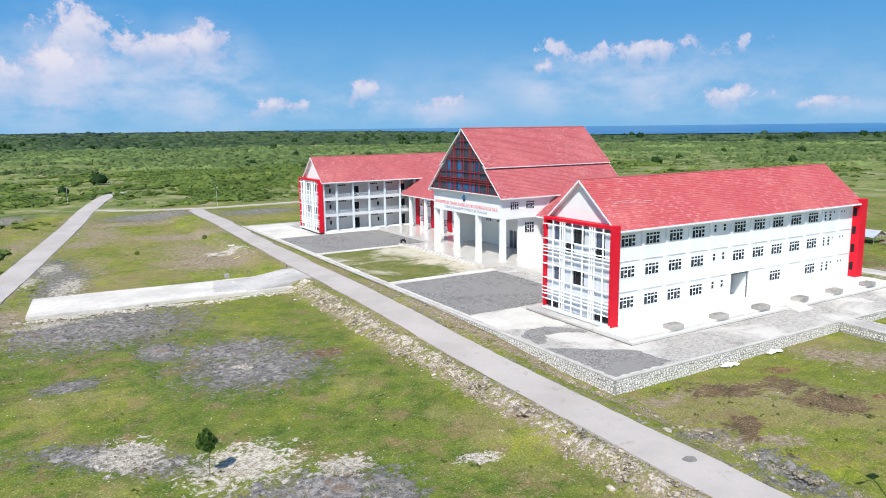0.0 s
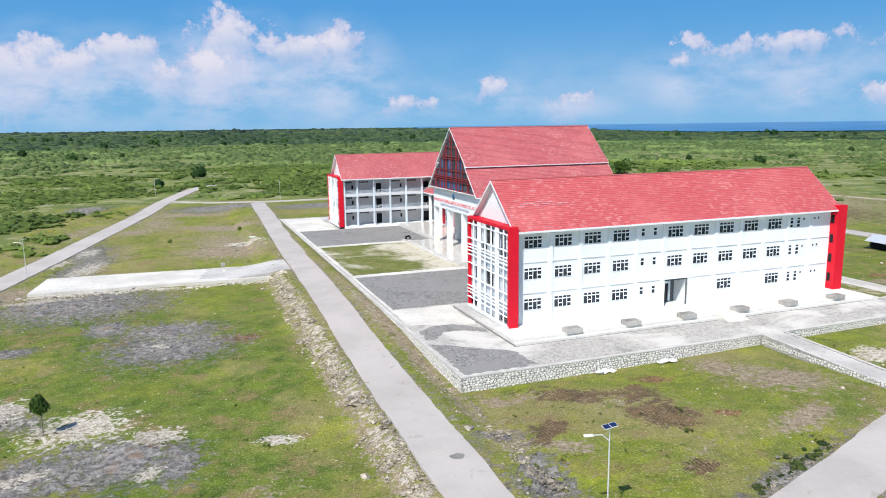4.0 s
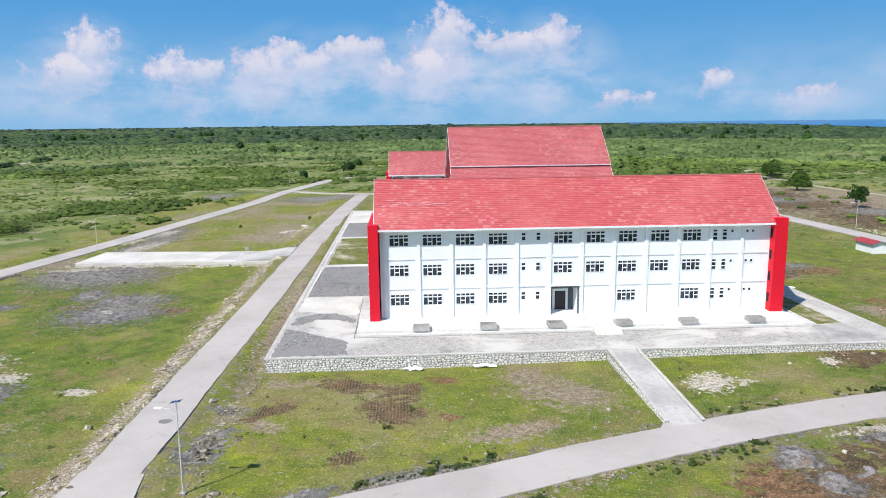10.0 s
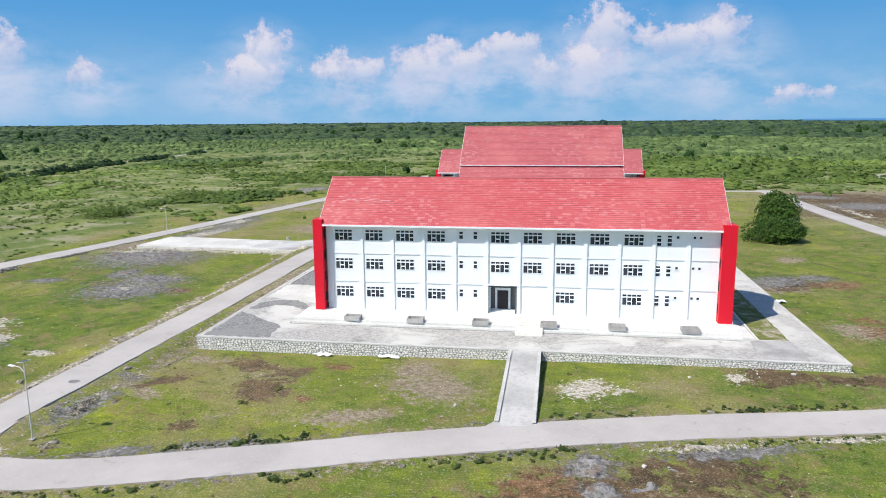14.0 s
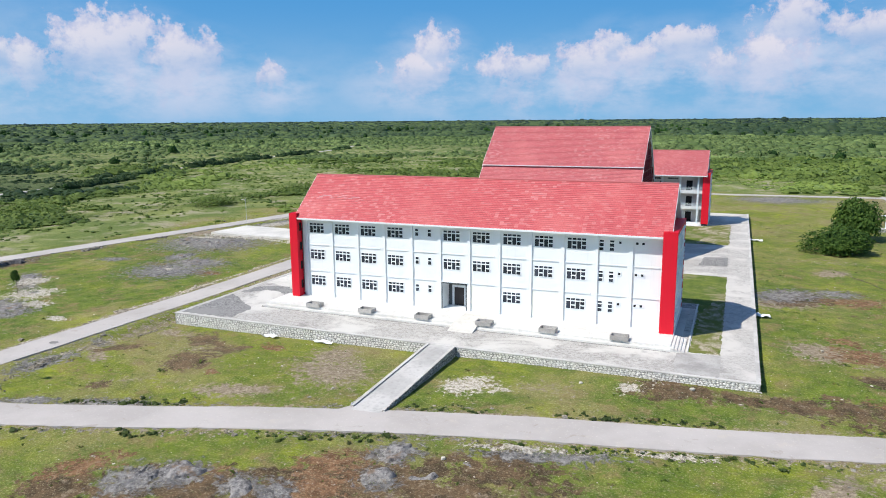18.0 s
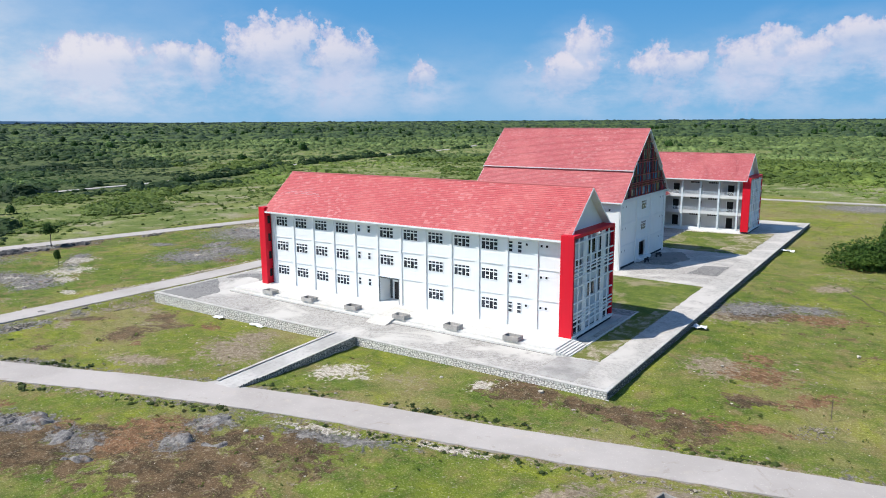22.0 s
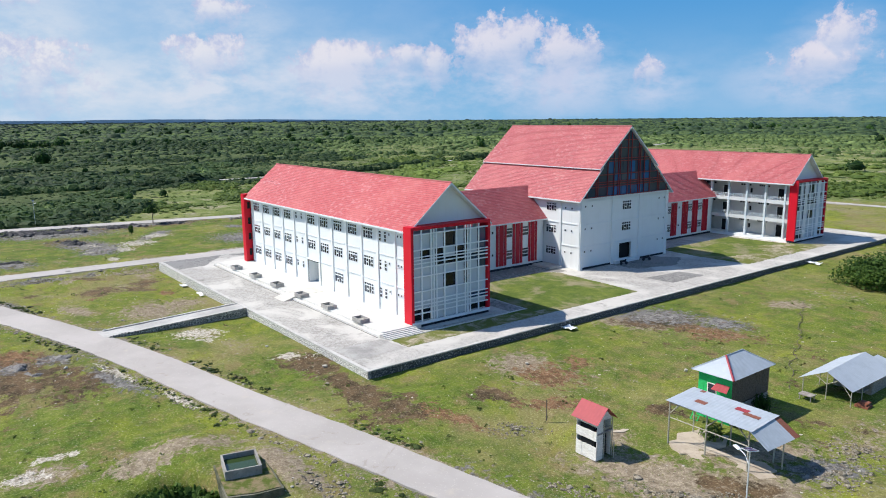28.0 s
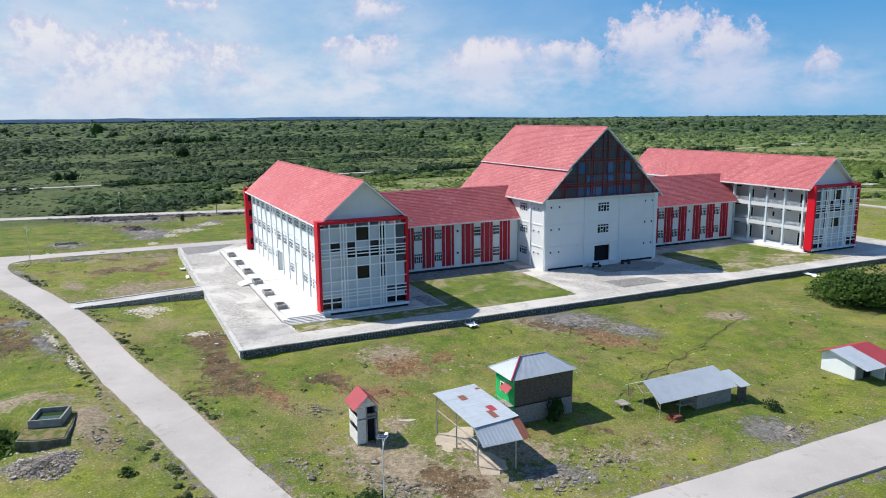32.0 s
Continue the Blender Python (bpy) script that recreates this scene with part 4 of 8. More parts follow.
# east court: lawns, walkway and aprons
patch_sheet("lawn_east_south", [(97.2, 80.3), (113.0, 80.3), (113.0, 57.3), (116.4, 57.4), (116.4, 100.4), (99.4, 101.2), (97.2, 99.0)], PZ + 0.02, green_m, "mown green courtyard lawn", 0.1, 2)
patch_sheet("sandy_strip", [(113.2, 57.5), (116.3, 57.6), (116.3, 86.0), (114.6, 81.0), (113.3, 74.0)], PZ + 0.024, worn_m, "sandy worn end of the lawn", 0.25, 4)
patch_sheet("lawn_east_north", [(97.5, 133.2), (106.0, 132.2), (116.2, 132.8), (116.2, 164.0), (109.0, 158.6), (97.5, 157.6)], PZ + 0.02, green_m, "mown courtyard lawn with sandy edges", 0.2, 3)
patch_sheet("sandy_edge", [(109.5, 134.5), (116.1, 133.2), (116.1, 163.6), (111.0, 158.4), (107.0, 152.0), (112.0, 146.0)], PZ + 0.024, worn_m, "sandy worn edge of the lawn", 0.4, 15)
patch_sheet("dark_paving_southeast", [(111.9, 50.1), (116.6, 50.1), (116.5, 57.2), (111.7, 56.5)], PZ + 0.014, raw_mat, "dark stained paving by the walkway", 0.05, 9)
sheet("gravel_apron_east", 100.6, 116.3, 102.6, 131.6, PZ + 0.016, cobble, "grey gravel apron", 0.3, 10)
patch_sheet("dark_apron_patch", [(111.4, 109.0), (116.3, 109.6), (116.3, 118.6), (112.0, 117.6)], PZ + 0.021, asphalt, "dark asphalt patch", 0.1, 11)
patch_sheet("dark_court_patch", [(96.2, 112.4), (106.0, 114.2), (108.4, 122.0), (105.0, 128.6), (99.0, 125.0), (96.2, 121.6)], PZ + 0.026, asphalt, "dark gravel patch behind the hall", 0.3, 23)
patch_sheet("stone_strip", [(91.8, 77.4), (97.0, 77.4), (97.0, 99.0), (99.2, 101.4), (99.4, 103.2), (91.8, 103.2)], PZ + 0.016, rubble_pave, "strip of dark bedded stones along the link", 0.15, 16)
patch_sheet("stone_triangle", [(106.2, 77.2), (112.6, 77.4), (114.4, 79.9), (106.2, 79.9)], PZ + 0.017, rubble_pave, "bedded dark stones beside the wing", 0.08, 17)
sheet("walkway_east", 116.5, 120.0, 50.0, 186.0, PZ + 0.022, walk_stone, "pale stone perimeter walkway", 0.02, 12)
struct("apron_kerb", boxes((112.72, 112.92, 57.2, 79.9, PZ - 0.1, PZ + 0.09)), kerb_mat, "whitish concrete kerb")

# south terrace with its steps and ramp
struct("terrace_south", boxes((54.5, 111.0, 57.3, 63.2, 0.3, FLOOR - 0.02)), terrace_mat, "white screed terrace along the wing")
struct("terrace_step", boxes((54.35, 111.0, 56.65, 57.3, 0.3, 1.16)), terrace_mat, "white terrace step")
# dark strip laid as the shadow line at the foot of the step
struct("terrace_gutter", boxes((54.2, 83.6, 56.5, 56.648, PZ - 0.1, PZ + 0.012), (87.4, 111.0, 56.5, 56.648, PZ - 0.1, PZ + 0.012)), dark_raw, "dark narrow strip for the shadow line along the step")
struct("terrace_west", boxes((54.35, 57.4, 63.2, 76.6, 0.3, 1.2)), walk_mat, "white screed terrace end")
struct("terrace_west_edge", boxes((54.2, 54.348, 56.65, 76.4, 0.3, 1.0)), dark_raw, "thin dark edge of the terrace")
for i in range(4):
    struct("terrace_end_step_%d" % (i + 1), boxes((111.0 + 0.38 * i, 111.378 + 0.38 * i, 56.7 + 0.1 * i, 62.2, 0.4, 1.32 - 0.1 * i)), kerb_mat, "concrete step")
struct("east_plinth_apron", boxes((110.95, 111.9, 63.2, 77.0, 0.3, 1.0)), walk_mat, "grey concrete apron below the end facade")
bm = bmesh.new()
prism(bm, [(54.9, PZ - 0.05), (57.3, FLOOR + 0.02), (61.8, FLOOR + 0.02), (61.8, 0.3), (54.9, 0.3)], "x", 83.9, 87.3)
struct("entrance_ramp", bm, ramp_mat, "pale concrete entrance ramp")
# sloping link from the platform to the south road
bm = bmesh.new()
prism(bm, [(29.3, 0.1), (33, 0.22), (50.0, PZ + 0.005), (50.0, -0.5), (29.3, -0.5)], "x", 83.95, 86.95)
struct("access_path", bm, walk_mat, "grey concrete path down to the road")
for nm, a in (("access_path_kerb_west", 83.6), ("access_path_kerb_east", 86.95)):
    bm = bmesh.new()
    prism(bm, [(30.9, 0.1), (31.3, 0.275), (33, 0.34), (49.3, PZ + 0.06), (49.3, -0.6), (30.9, -0.6)], "x", a, a + 0.35)
    struct(nm, bm, rubble_wall, "low stone kerb wall of the path")
    bm = bmesh.new()
    prism(bm, [(31.0, 0.267), (33, 0.342), (49.3, PZ + 0.062), (49.3, PZ + 0.09), (33, 0.37), (31.0, 0.295)], "x", a - 0.01, a + 0.36)
    struct(nm.replace("kerb", "coping"), bm, coping_m, "whitish mortar capping of the path kerb")
bm = bmesh.new()
prism(bm, [(82.6, 28.2), (87.6, 29.4), (87.3, 30.6), (86.95, 32.2), (83.95, 32.2), (83.4, 31.0), (82.7, 29.8)], "z", -0.2, 0.135)
struct("access_path_mouth", bm, road_mat, "flared concrete mouth of the path at the road")
# concrete slab in the west field
rr = random.Random(4)
pts = [(-5.8 + 42 * f, 116.3 - 2.5 * f + rr.uniform(-0.3, 0.3)) for f in np.linspace(0, 1, 15)] + [(37.2, 119.5)] + [(38.2 - 42.8 * f, 125.3 + 3.4 * f + rr.uniform(-0.2, 0.2)) for f in np.linspace(0, 1, 12)] + [(-5.2, 122.5)]
bm = bmesh.new()
prism(bm, pts, "z", -1.2, -0.3)
struct("concrete_slab_west", bm, slab_mat, "sunbleached concrete slab between two roads")
bm = bmesh.new()
prism(bm, [(26.0, -0.29), (30.5, -0.06), (33.6, 0.34), (35.4, 0.64), (37.2, 0.68), (37.2, -1.0), (26.0, -1.0)], "y", 114.9, 125.3)
struct("slab_road_ramp", bm, walk_mat, "rough grey concrete rising from the slab to the road")
tagged(part("concrete_block", boxes((25.5, 26.3, 127.6, 128.2, -0.31, 0.35)), raw_mat), "small grey concrete block at the slab edge", "block")
patch_sheet("slab_dark_pour", [(21.0, 116.6), (25.9, 116.2), (25.9, 125.6), (23.0, 126.0)], -0.294, walk_mat, "greyer rough pour at the slab end", 0.4, 21)


# ---- windows ----
def grid_window(parent, face, a, w, z, h, pattern=True):
    """A white window frame with dark panes on a wall. face: (axis, place, outward sign); a: start along the wall."""
    ax, at, sg = face

    def bx(u0, u1, d0, d1, z0, z1):
        return (u0, u1, at + sg * d0, at + sg * d1, z0, z1) if ax == "y" else (at + sg * d0, at + sg * d1, u0, u1, z0, z1)
    win = part("window", boxes(bx(a - 0.02, a + w + 0.02, 0.003, 0.02, z - 0.02, z + h + 0.02)), black_gap, parent)
    cols = 4 if w > 1.5 else 1
    t, cw = 0.095, w / cols
    bars = [bx(a - 0.05, a + w + 0.05, 0.02, 0.055, z - 0.06, z), bx(a - 0.05, a + w + 0.05, 0.02, 0.055, z + h, z + h + 0.05)]
    bars += [bx(a + i * cw - t / 2, a + i * cw + t / 2, 0.02, 0.054, z, z + h) for i in range(cols + 1)]
    low = cols == 1 and h < 1.1
    zt = z + h * (0.50 if low else 0.70)
    panes = []
    for i in range(cols):
        u0, u1 = a + i * cw + t / 2, a + (i + 1) * cw - t / 2
        bars.append(bx(u0, u1, 0.02, 0.052, zt, zt + t * 1.6))
        panes.append((u0, u1, zt + t * 1.6, z + h))
        if pattern and i % 2 == 1 or cols == 1 and not low:
            zm = z + h * 0.34
            bars.append(bx(u0, u1, 0.02, 0.052, zm - t * 0.8, zm + t * 0.8))
            panes += [(u0, u1, zm + t * 0.8, zt), (u0, u1, z + (0.1 if cols > 1 else 0), zm - t * 0.8)]
        else:
            panes.append((u0, u1, z, zt))
    part("window_frame", boxes(*bars), white_trim, win, "white painted window frame")
    for u0, u1, z0, z1 in panes:
        part("pane", boxes(bx(u0, u1, 0.022, 0.034, z0, z1)), glass, win)
    return win


def vent(parent, face, a, z, s=0.36):
    ax, at, sg = face

    def bx(u0, u1, d0, d1, z0, z1):
        return (u0, u1, at + sg * d0, at + sg * d1, z0, z1) if ax == "y" else (at + sg * d0, at + sg * d1, u0, u1, z0, z1)
    v = part("vent", boxes(bx(a, a + s, 0.0, 0.02, z, z + s)), black_gap, parent, "small square vent")
    part("vent_frame", boxes(bx(a - 0.12, a, 0, 0.06, z - 0.1, z + s + 0.1), bx(a + s, a + s + 0.12, 0, 0.06, z - 0.1, z + s + 0.1),
                             bx(a, a + s, 0, 0.06, z + s, z + s + 0.1), bx(a, a + s, 0, 0.06, z - 0.1, z)), white_trim, v)


# ---- roofs ----
def slope(name, parent, mat, axis, a0, a1, ridge, eave, label="", th=0.14):
    """One roof slope of stepped tile courses. axis: the ridge's direction, from a0 to a1; ridge and eave: (across, z)."""
    (c0, z0), (c1, z1) = ridge, eave
    L = math.hypot(c1 - c0, z1 - z0)
    n = max(3, int(L / 0.335))
    nc, nz = (z0 - z1) / L * (1 if c1 > c0 else -1), abs(c1 - c0) / L
    me = bpy.data.meshes.new(name)
    vs, fs, uvs = [], [], []

    def at(a, c, z):
        return (a, c, z) if axis == "x" else (c, a, z)

    def quad(p, q, r, s, u):
        i = len(vs)
        vs.extend((p, q, r, s))
        fs.append((i, i + 1, i + 2, i + 3))
        uvs.extend(u)
    for i in range(n):
        t0, t1 = i / n, (i + 1) / n
        lo, hi = 0.012, 0.045
        p0 = (c0 + (c1 - c0) * t0 + nc * lo, z0 + (z1 - z0) * t0 + nz * lo)
        p1 = (c0 + (c1 - c0) * t1 + nc * hi, z0 + (z1 - z0) * t1 + nz * hi)
        v0, v1 = -t0 * n * 0.335, -t1 * n * 0.335
        quad(at(a0, *p0), at(a1, *p0), at(a1, *p1), at(a0, *p1), ((a0, v0), (a1, v0), (a1, v1), (a0, v1)))
        p2 = (c0 + (c1 - c0) * t1 + nc * lo, z0 + (z1 - z0) * t1 + nz * lo)
        quad(at(a0, *p1), at(a1, *p1), at(a1, *p2), at(a0, *p2), ((a0, v1), (a1, v1), (a1, v1), (a0, v1)))
    me.from_pydata(vs, [], fs)
    uvl = me.uv_layers.new(name="UVMap")
    uvl.data.foreach_set("uv", np.array(uvs, np.float32).ravel())
    bm = bmesh.new()
    bm.from_mesh(me)
    bmesh.ops.remove_doubles(bm, verts=bm.verts[:], dist=0.0005)
    for f in bm.faces:
        if f.normal.z < 0:
            f.normal_flip()
    bm.to_mesh(me)
    bm.free()
    ob = part_me(name, me, mat, parent, label)
    bd = bmesh.new()
    off = th
    pts = [(c0, z0), (c1, z1), (c1 - nc * off, z1 - nz * off), (c0 - nc * off, z0 - nz * off)]
    prism(bd, pts, axis, a0, a1)
    part("roof_deck", bd, white_trim, ob)
    return ob


def fascia(parent, axis, a0, a1, c, z, h=0.2, t=0.06):
    b = (a0, a1, c - t, c + t, z - h, z + 0.03) if axis == "x" else (c - t, c + t, a0, a1, z - h, z + 0.03)
    return part("fascia", boxes(b), white_trim, parent, "white fascia board")


def barge(parent, axis, a, ridge, eave, w=0.28, t=0.1):
    (c0, z0), (c1, z1) = ridge, eave
    bm = bmesh.new()
    prism(bm, [(c0, z0 + 0.0), (c1, z1 + 0.0), (c1, z1 - w), (c0, z0 - w)], axis, a - t / 2, a + t / 2)
    return part("bargeboard", bm, white_trim, parent, "white bargeboard")


# ---- three-storey wings ----
BAYS = [58.1 + 4.3 * i for i in range(13)]
WX0, WX1 = 57.4, 109.2
RIDGE_Y, EAVE_S, EAVE_N, EAVE_Z, RIDGE_Z = 68.93, 61.95, 75.9, 13.3, 19.2


def wing(name, mirror, label, window_rows):
    Y = (lambda y: 2 * CY - y) if mirror else (lambda y: y)
    sg = 1 if mirror else -1
    b = thing(name, (83.5, Y(68.9), PZ), label, "building", "campus wings")
    top = 13.25
    yw, yb = 63.15, 71.5
    part("foundation", boxes((WX0, WX1, Y(yw - 0.05), Y(74.9), 0.2, FLOOR)), white, b)
    # outer wall in three storeys, with the doorway left open
    walls = []
    for k in range(3):
        z0, z1 = FLOOR + STOREY * k, FLOOR + STOREY * (k + 1) if k < 2 else top
        if k == 0 and not mirror:
            walls += [(WX0, 79.95, Y(yw), Y(yw + 0.3), z0, z1), (83.4, WX1, Y(yw), Y(yw + 0.3), z0, z1), (79.95, 83.4, Y(yw), Y(yw + 0.3), 5.05, z1)]
        else:
            walls.append((WX0, WX1, Y(yw), Y(yw + 0.3), z0, z1))
    for wb in walls:
        part("outer_wall", boxes(wb), white, b, "white plastered wall")
    part("gallery_wall", boxes((WX0, WX1, Y(yb), Y(yb + 0.25), FLOOR, top)), gallery_shaded, b, "pale inner wall behind the galleries")
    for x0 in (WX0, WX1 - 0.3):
        part("end_wall", boxes((x0, x0 + 0.3, Y(yw + 0.302), Y(yb - 0.002), FLOOR, top)), gallery_shaded, b)
    for xe, s in ((WX0, 1), (WX1, -1)):
        bm = bmesh.new()
        prism(bm, [(Y(62.7), 13.72), (Y(RIDGE_Y), RIDGE_Z - 0.2), (Y(75.1), 13.72), (Y(75.1), top + 0.002), (Y(62.7), top + 0.002)], "x", xe, xe + s * 0.25)
        part("gable_wall", bm, white, b, "white triangular gable")
    # columns and belts of the outer face
    for i, x in enumerate(BAYS[:-1]):
        part("column", boxes((x - 0.24, x + 0.24, Y(yw - 0.17), Y(yw), FLOOR, top)), white, b)
    for k in (1, 2):
        z = FLOOR + STOREY * k
        for x in BAYS[:-1]:
            x1 = min(x + 4.3 - 0.24, WX1)
            part("belt", boxes((x + 0.24, x1 - 0.35, Y(yw - 0.1), Y(yw), z - 0.08, z + 0.05)), white_trim, b)
    face = ("y", Y(yw), sg)
    for k in range(3):
        z = FLOOR + STOREY * k + 1.75 + (0.05 if k == 2 else 0)
        for i, kind in enumerate(window_rows[k]):
            x = BAYS[i]
            if kind == "w":
                grid_window(b, face, x + 0.55, 2.45, z, 1.38)
            elif kind == "s":
                grid_window(b, face, x + 0.58, 0.55, z + 0.42, 0.95)
                grid_window(b, face, x + 2.5, 0.55, z + 0.42, 0.95)
            elif kind == "t":
                grid_window(b, face, x + 0.30, 0.60, z, 1.32)
                grid_window(b, face, x + 1.6, 0.60, z, 1.32)
                vent(b, face, x + 2.75, z + 0.95, 0.3)
            elif kind == "d":
                vent(b, face, x + 0.5, z + 0.95, 0.3)
                vent(b, face, x + 1.25, z + 0.95, 0.3)
            elif kind == "c":
                part("patched_panel", boxes((x + 0.3, x + 3.95, Y(yw - 0.012), Y(yw), FLOOR + 0.3, FLOOR + STOREY - 0.3)), cream, b, "cream repainted wall panel")
    if not mirror:
        # entrance recess
        part("recess_back", boxes((79.95, 83.4, yw + 2.4, yw + 2.6, FLOOR, 5.05)), slate_paint, b, "dark grey painted wall behind the door")
        part("entrance_recess", boxes((79.75, 79.95, yw + 0.3, yw + 2.4, FLOOR, 5.2), (83.4, 83.6, yw + 0.3, yw + 2.4, FLOOR, 5.2), (79.75, 83.6, yw + 0.3, yw + 2.6, 5.05, 5.2)), white, b)
        door = part("door", boxes((80.85, 82.35, yw + 2.32, yw + 2.398, FLOOR, 4.1)), door_grey, b, "grey double entrance door")
        part("door_frame", boxes((80.55, 80.85, yw + 2.2, yw + 2.398, FLOOR, 4.4), (82.35, 82.65, yw + 2.2, yw + 2.398, FLOOR, 4.4), (80.85, 82.35, yw + 2.2, yw + 2.398, 4.1, 4.4)), white_trim, door, "white door surround")
        part("slate_surround", boxes((79.7, 79.95, yw - 0.03, yw, FLOOR, 5.3), (83.4, 83.65, yw - 0.03, yw, FLOOR, 5.3), (79.95, 83.4, yw - 0.03, yw, 5.05, 5.3)), slate_paint, b, "dark grey painted entrance surround")
        part("awning", boxes((79.6, 83.75, yw - 0.3, yw, 5.302, 5.42)), white_trim, b, "flat concrete door canopy")
    # galleries
    gy = 74.44
    for k in range(3):
        z = FLOOR + STOREY * k
        if k:
            part("gallery_slab", boxes((WX0, WX1, Y(yb + 0.252), Y(gy + 0.25), z - 0.28, z)), parapet_paint, b)
            part("balustrade", boxes((WX0, WX1, Y(gy + 0.1), Y(gy + 0.3), z - 0.45, z + 0.36)), parapet_paint, b, "low greyish gallery parapet")
            rail = bmesh.new()
            for zz in (0.52, 0.7, 0.88, 1.06):
                box(rail, WX0, WX1, Y(gy + 0.16), Y(gy + 0.22), z + zz, z + zz + 0.05)
            for j in range(25):
                xx = WX0 + 0.3 + j * 2.15
                box(rail, xx, xx + 0.05, Y(gy + 0.165), Y(gy + 0.215), z + 0.36, z + 1.06)
            part("handrail", rail, grey_paint, b, "thin steel handrail")
        for j in range(12):
            x = 56.6 + 4.3 * j + 0.9
            if x + 3 > WX1:
                continue
            if j % 3 == 2:
                d = part("gallery_door", boxes((x + 0.4, x + 1.9, Y(yb + 0.25), Y(yb + 0.29), z, z + 2.5)), black_gap, b, "dark classroom doorway")
                part("door_frame", boxes((x + 0.28, x + 0.4, Y(yb + 0.25), Y(yb + 0.33), z, z + 2.6), (x + 1.9, x + 2.02, Y(yb + 0.25), Y(yb + 0.33), z, z + 2.6)), white_trim, d)
            else:
                for q in range(5):
                    part("high_pane", boxes((x + 0.3 + q * 0.5, x + 0.7 + q * 0.5, Y(yb + 0.25), Y(yb + 0.275), z + 2.75, z + 3.1)), black_gap, b)
                if j % 3 == 0:
                    part("notice_board", boxes((x + 2.6, x + 3.05, Y(yb + 0.25), Y(yb + 0.3), z + 1.2, z + 2.2)), black_gap, b)
    for j in range(13):
        x = 56.6 + 4.3 * j
        if x < WX0:
            x = WX0 + 0.2
        part("gallery_column", boxes((x - 0.2, x + 0.2, Y(gy - 0.15), Y(gy + 0.38), FLOOR, top)), grey_paint, b, "pale blue-grey gallery column")
    part("ceiling_slab", boxes((WX0 + 0.02, WX1 - 0.02, Y(62.5), Y(75.3), top, top + 0.12)), white, b)
    # red end frames with their lattice
    for end in (0, 1):
        fx0, fx1 = (55.95, WX0 - 0.15) if end == 0 else (WX1, 110.9)
        out = fx0 if end == 0 else fx1
        so = -1 if end == 0 else 1
        fr = part("end_frame", boxes((fx0, fx1, Y(61.85), Y(62.25), FLOOR - 0.1, 14.0), (fx0, fx1, Y(74.6), Y(75.0), FLOOR - 0.1, 14.0), (fx0, fx1, Y(62.252), Y(74.598), 13.6, 14.0)), red, b, "bright red projecting end frame")
        inner = (fx1 - 0.3, fx1) if end == 0 else (fx0, fx0 + 0.3)
        part("red_return", boxes((inner[0], inner[1], Y(62.252), Y(63.14), FLOOR, 13.2)), red, fr)
        for q in range(4):
            zz = 2.6 + q * 2.9
            xx = (inner[1] - 0.004, inner[1] + 0.02) if end == 0 else (inner[0] - 0.02, inner[0] + 0.004)
            part("recess", boxes((xx[0], xx[1], Y(62.45), Y(63.0), zz, zz + 1.25)), black_gap, fr, "dark square recess")
        bars = [63.5, 65.03, 65.46, 65.87, 67.2, 69.19, 70.67, 71.09, 71.53, 72.99]
        lx = out + so * 0.02
        for y in bars:
            part("lattice_bar", boxes((lx - 0.14 * so, lx, Y(y - 0.075), Y(y + 0.075), FLOOR, 13.598)), lattice_white, fr)
        for z in (13.05, 11.05, 10.15, 9.75, 9.3, 8.75, 7.6, 5.65, 4.35, 3.85, 3.4, 2.75):
            part("lattice_rail", boxes((lx - 0.14 * so, lx + 0.03 * so, Y(62.25), Y(74.6 if end else 75.1), z - 0.065, z + 0.065)), lattice_white, fr)
        part("base_rail", boxes((lx - 0.3 * so, lx + 0.06 * so, Y(61.9), Y(74.95), FLOOR - 0.14, FLOOR + 0.22)), white_trim, fr)
        part("black_base", boxes((fx0 + 0.2, fx1 - 0.12, Y(62.0), Y(74.9), 0.9, FLOOR - 0.142)), black_paint, fr)
        # glazed wall behind the lattice
        wx = (out - so * 0.42, out - so * 0.36)
        cells = [62.27, 63.5, 65.03, 65.87, 67.2, 69.19, 70.67, 71.53, 72.99, 74.5]
        levels = [FLOOR + 0.3, 2.75, 3.4, 4.35, 5.65, 7.6, 8.75, 9.3, 9.75, 11.05, 13.05]
        if end:
            dark = {0: (0, 1, 7, 8), 1: (0, 1), 4: (4,), 6: (3, 4, 5), 7: (3, 4, 5), 8: (1, 3, 5, 6), 9: (4, 6)}
            dim = {2: (7, 8), 4: (6,), 5: (6, 8), 6: (6, 7, 8), 7: (6, 7, 8), 8: (8,), 9: (8,)}
        else:
            dark = {0: (0, 1, 7, 8), 4: (4,), 8: (1, 5), 9: (4,)}
            dim = {4: (7,), 9: (1, 7)}
        for k_ in range(10):
            for q in range(9):
                pm = black_glass if q in dark.get(k_, ()) else gable_glass if q in dim.get(k_, ()) else panel_shaded
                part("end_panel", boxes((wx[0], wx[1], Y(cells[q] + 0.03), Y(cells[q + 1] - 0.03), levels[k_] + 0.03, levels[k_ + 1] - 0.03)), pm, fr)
        part("end_panel_frame", boxes((wx[0] - so * 0.06, wx[0] - so * 0.002, Y(62.27), Y(74.5), FLOOR + 0.2, 13.1)), panel_shaded, fr, "panel wall behind the lattice, greyed for the recess shade")
    # roof
    x0, x1 = 56.7, 110.2
    m = tile
    if mirror:
        m = tile_old
    slope("roof_slope", b, m, "x", x0, x1, (Y(RIDGE_Y), RIDGE_Z), (Y(EAVE_S), EAVE_Z))
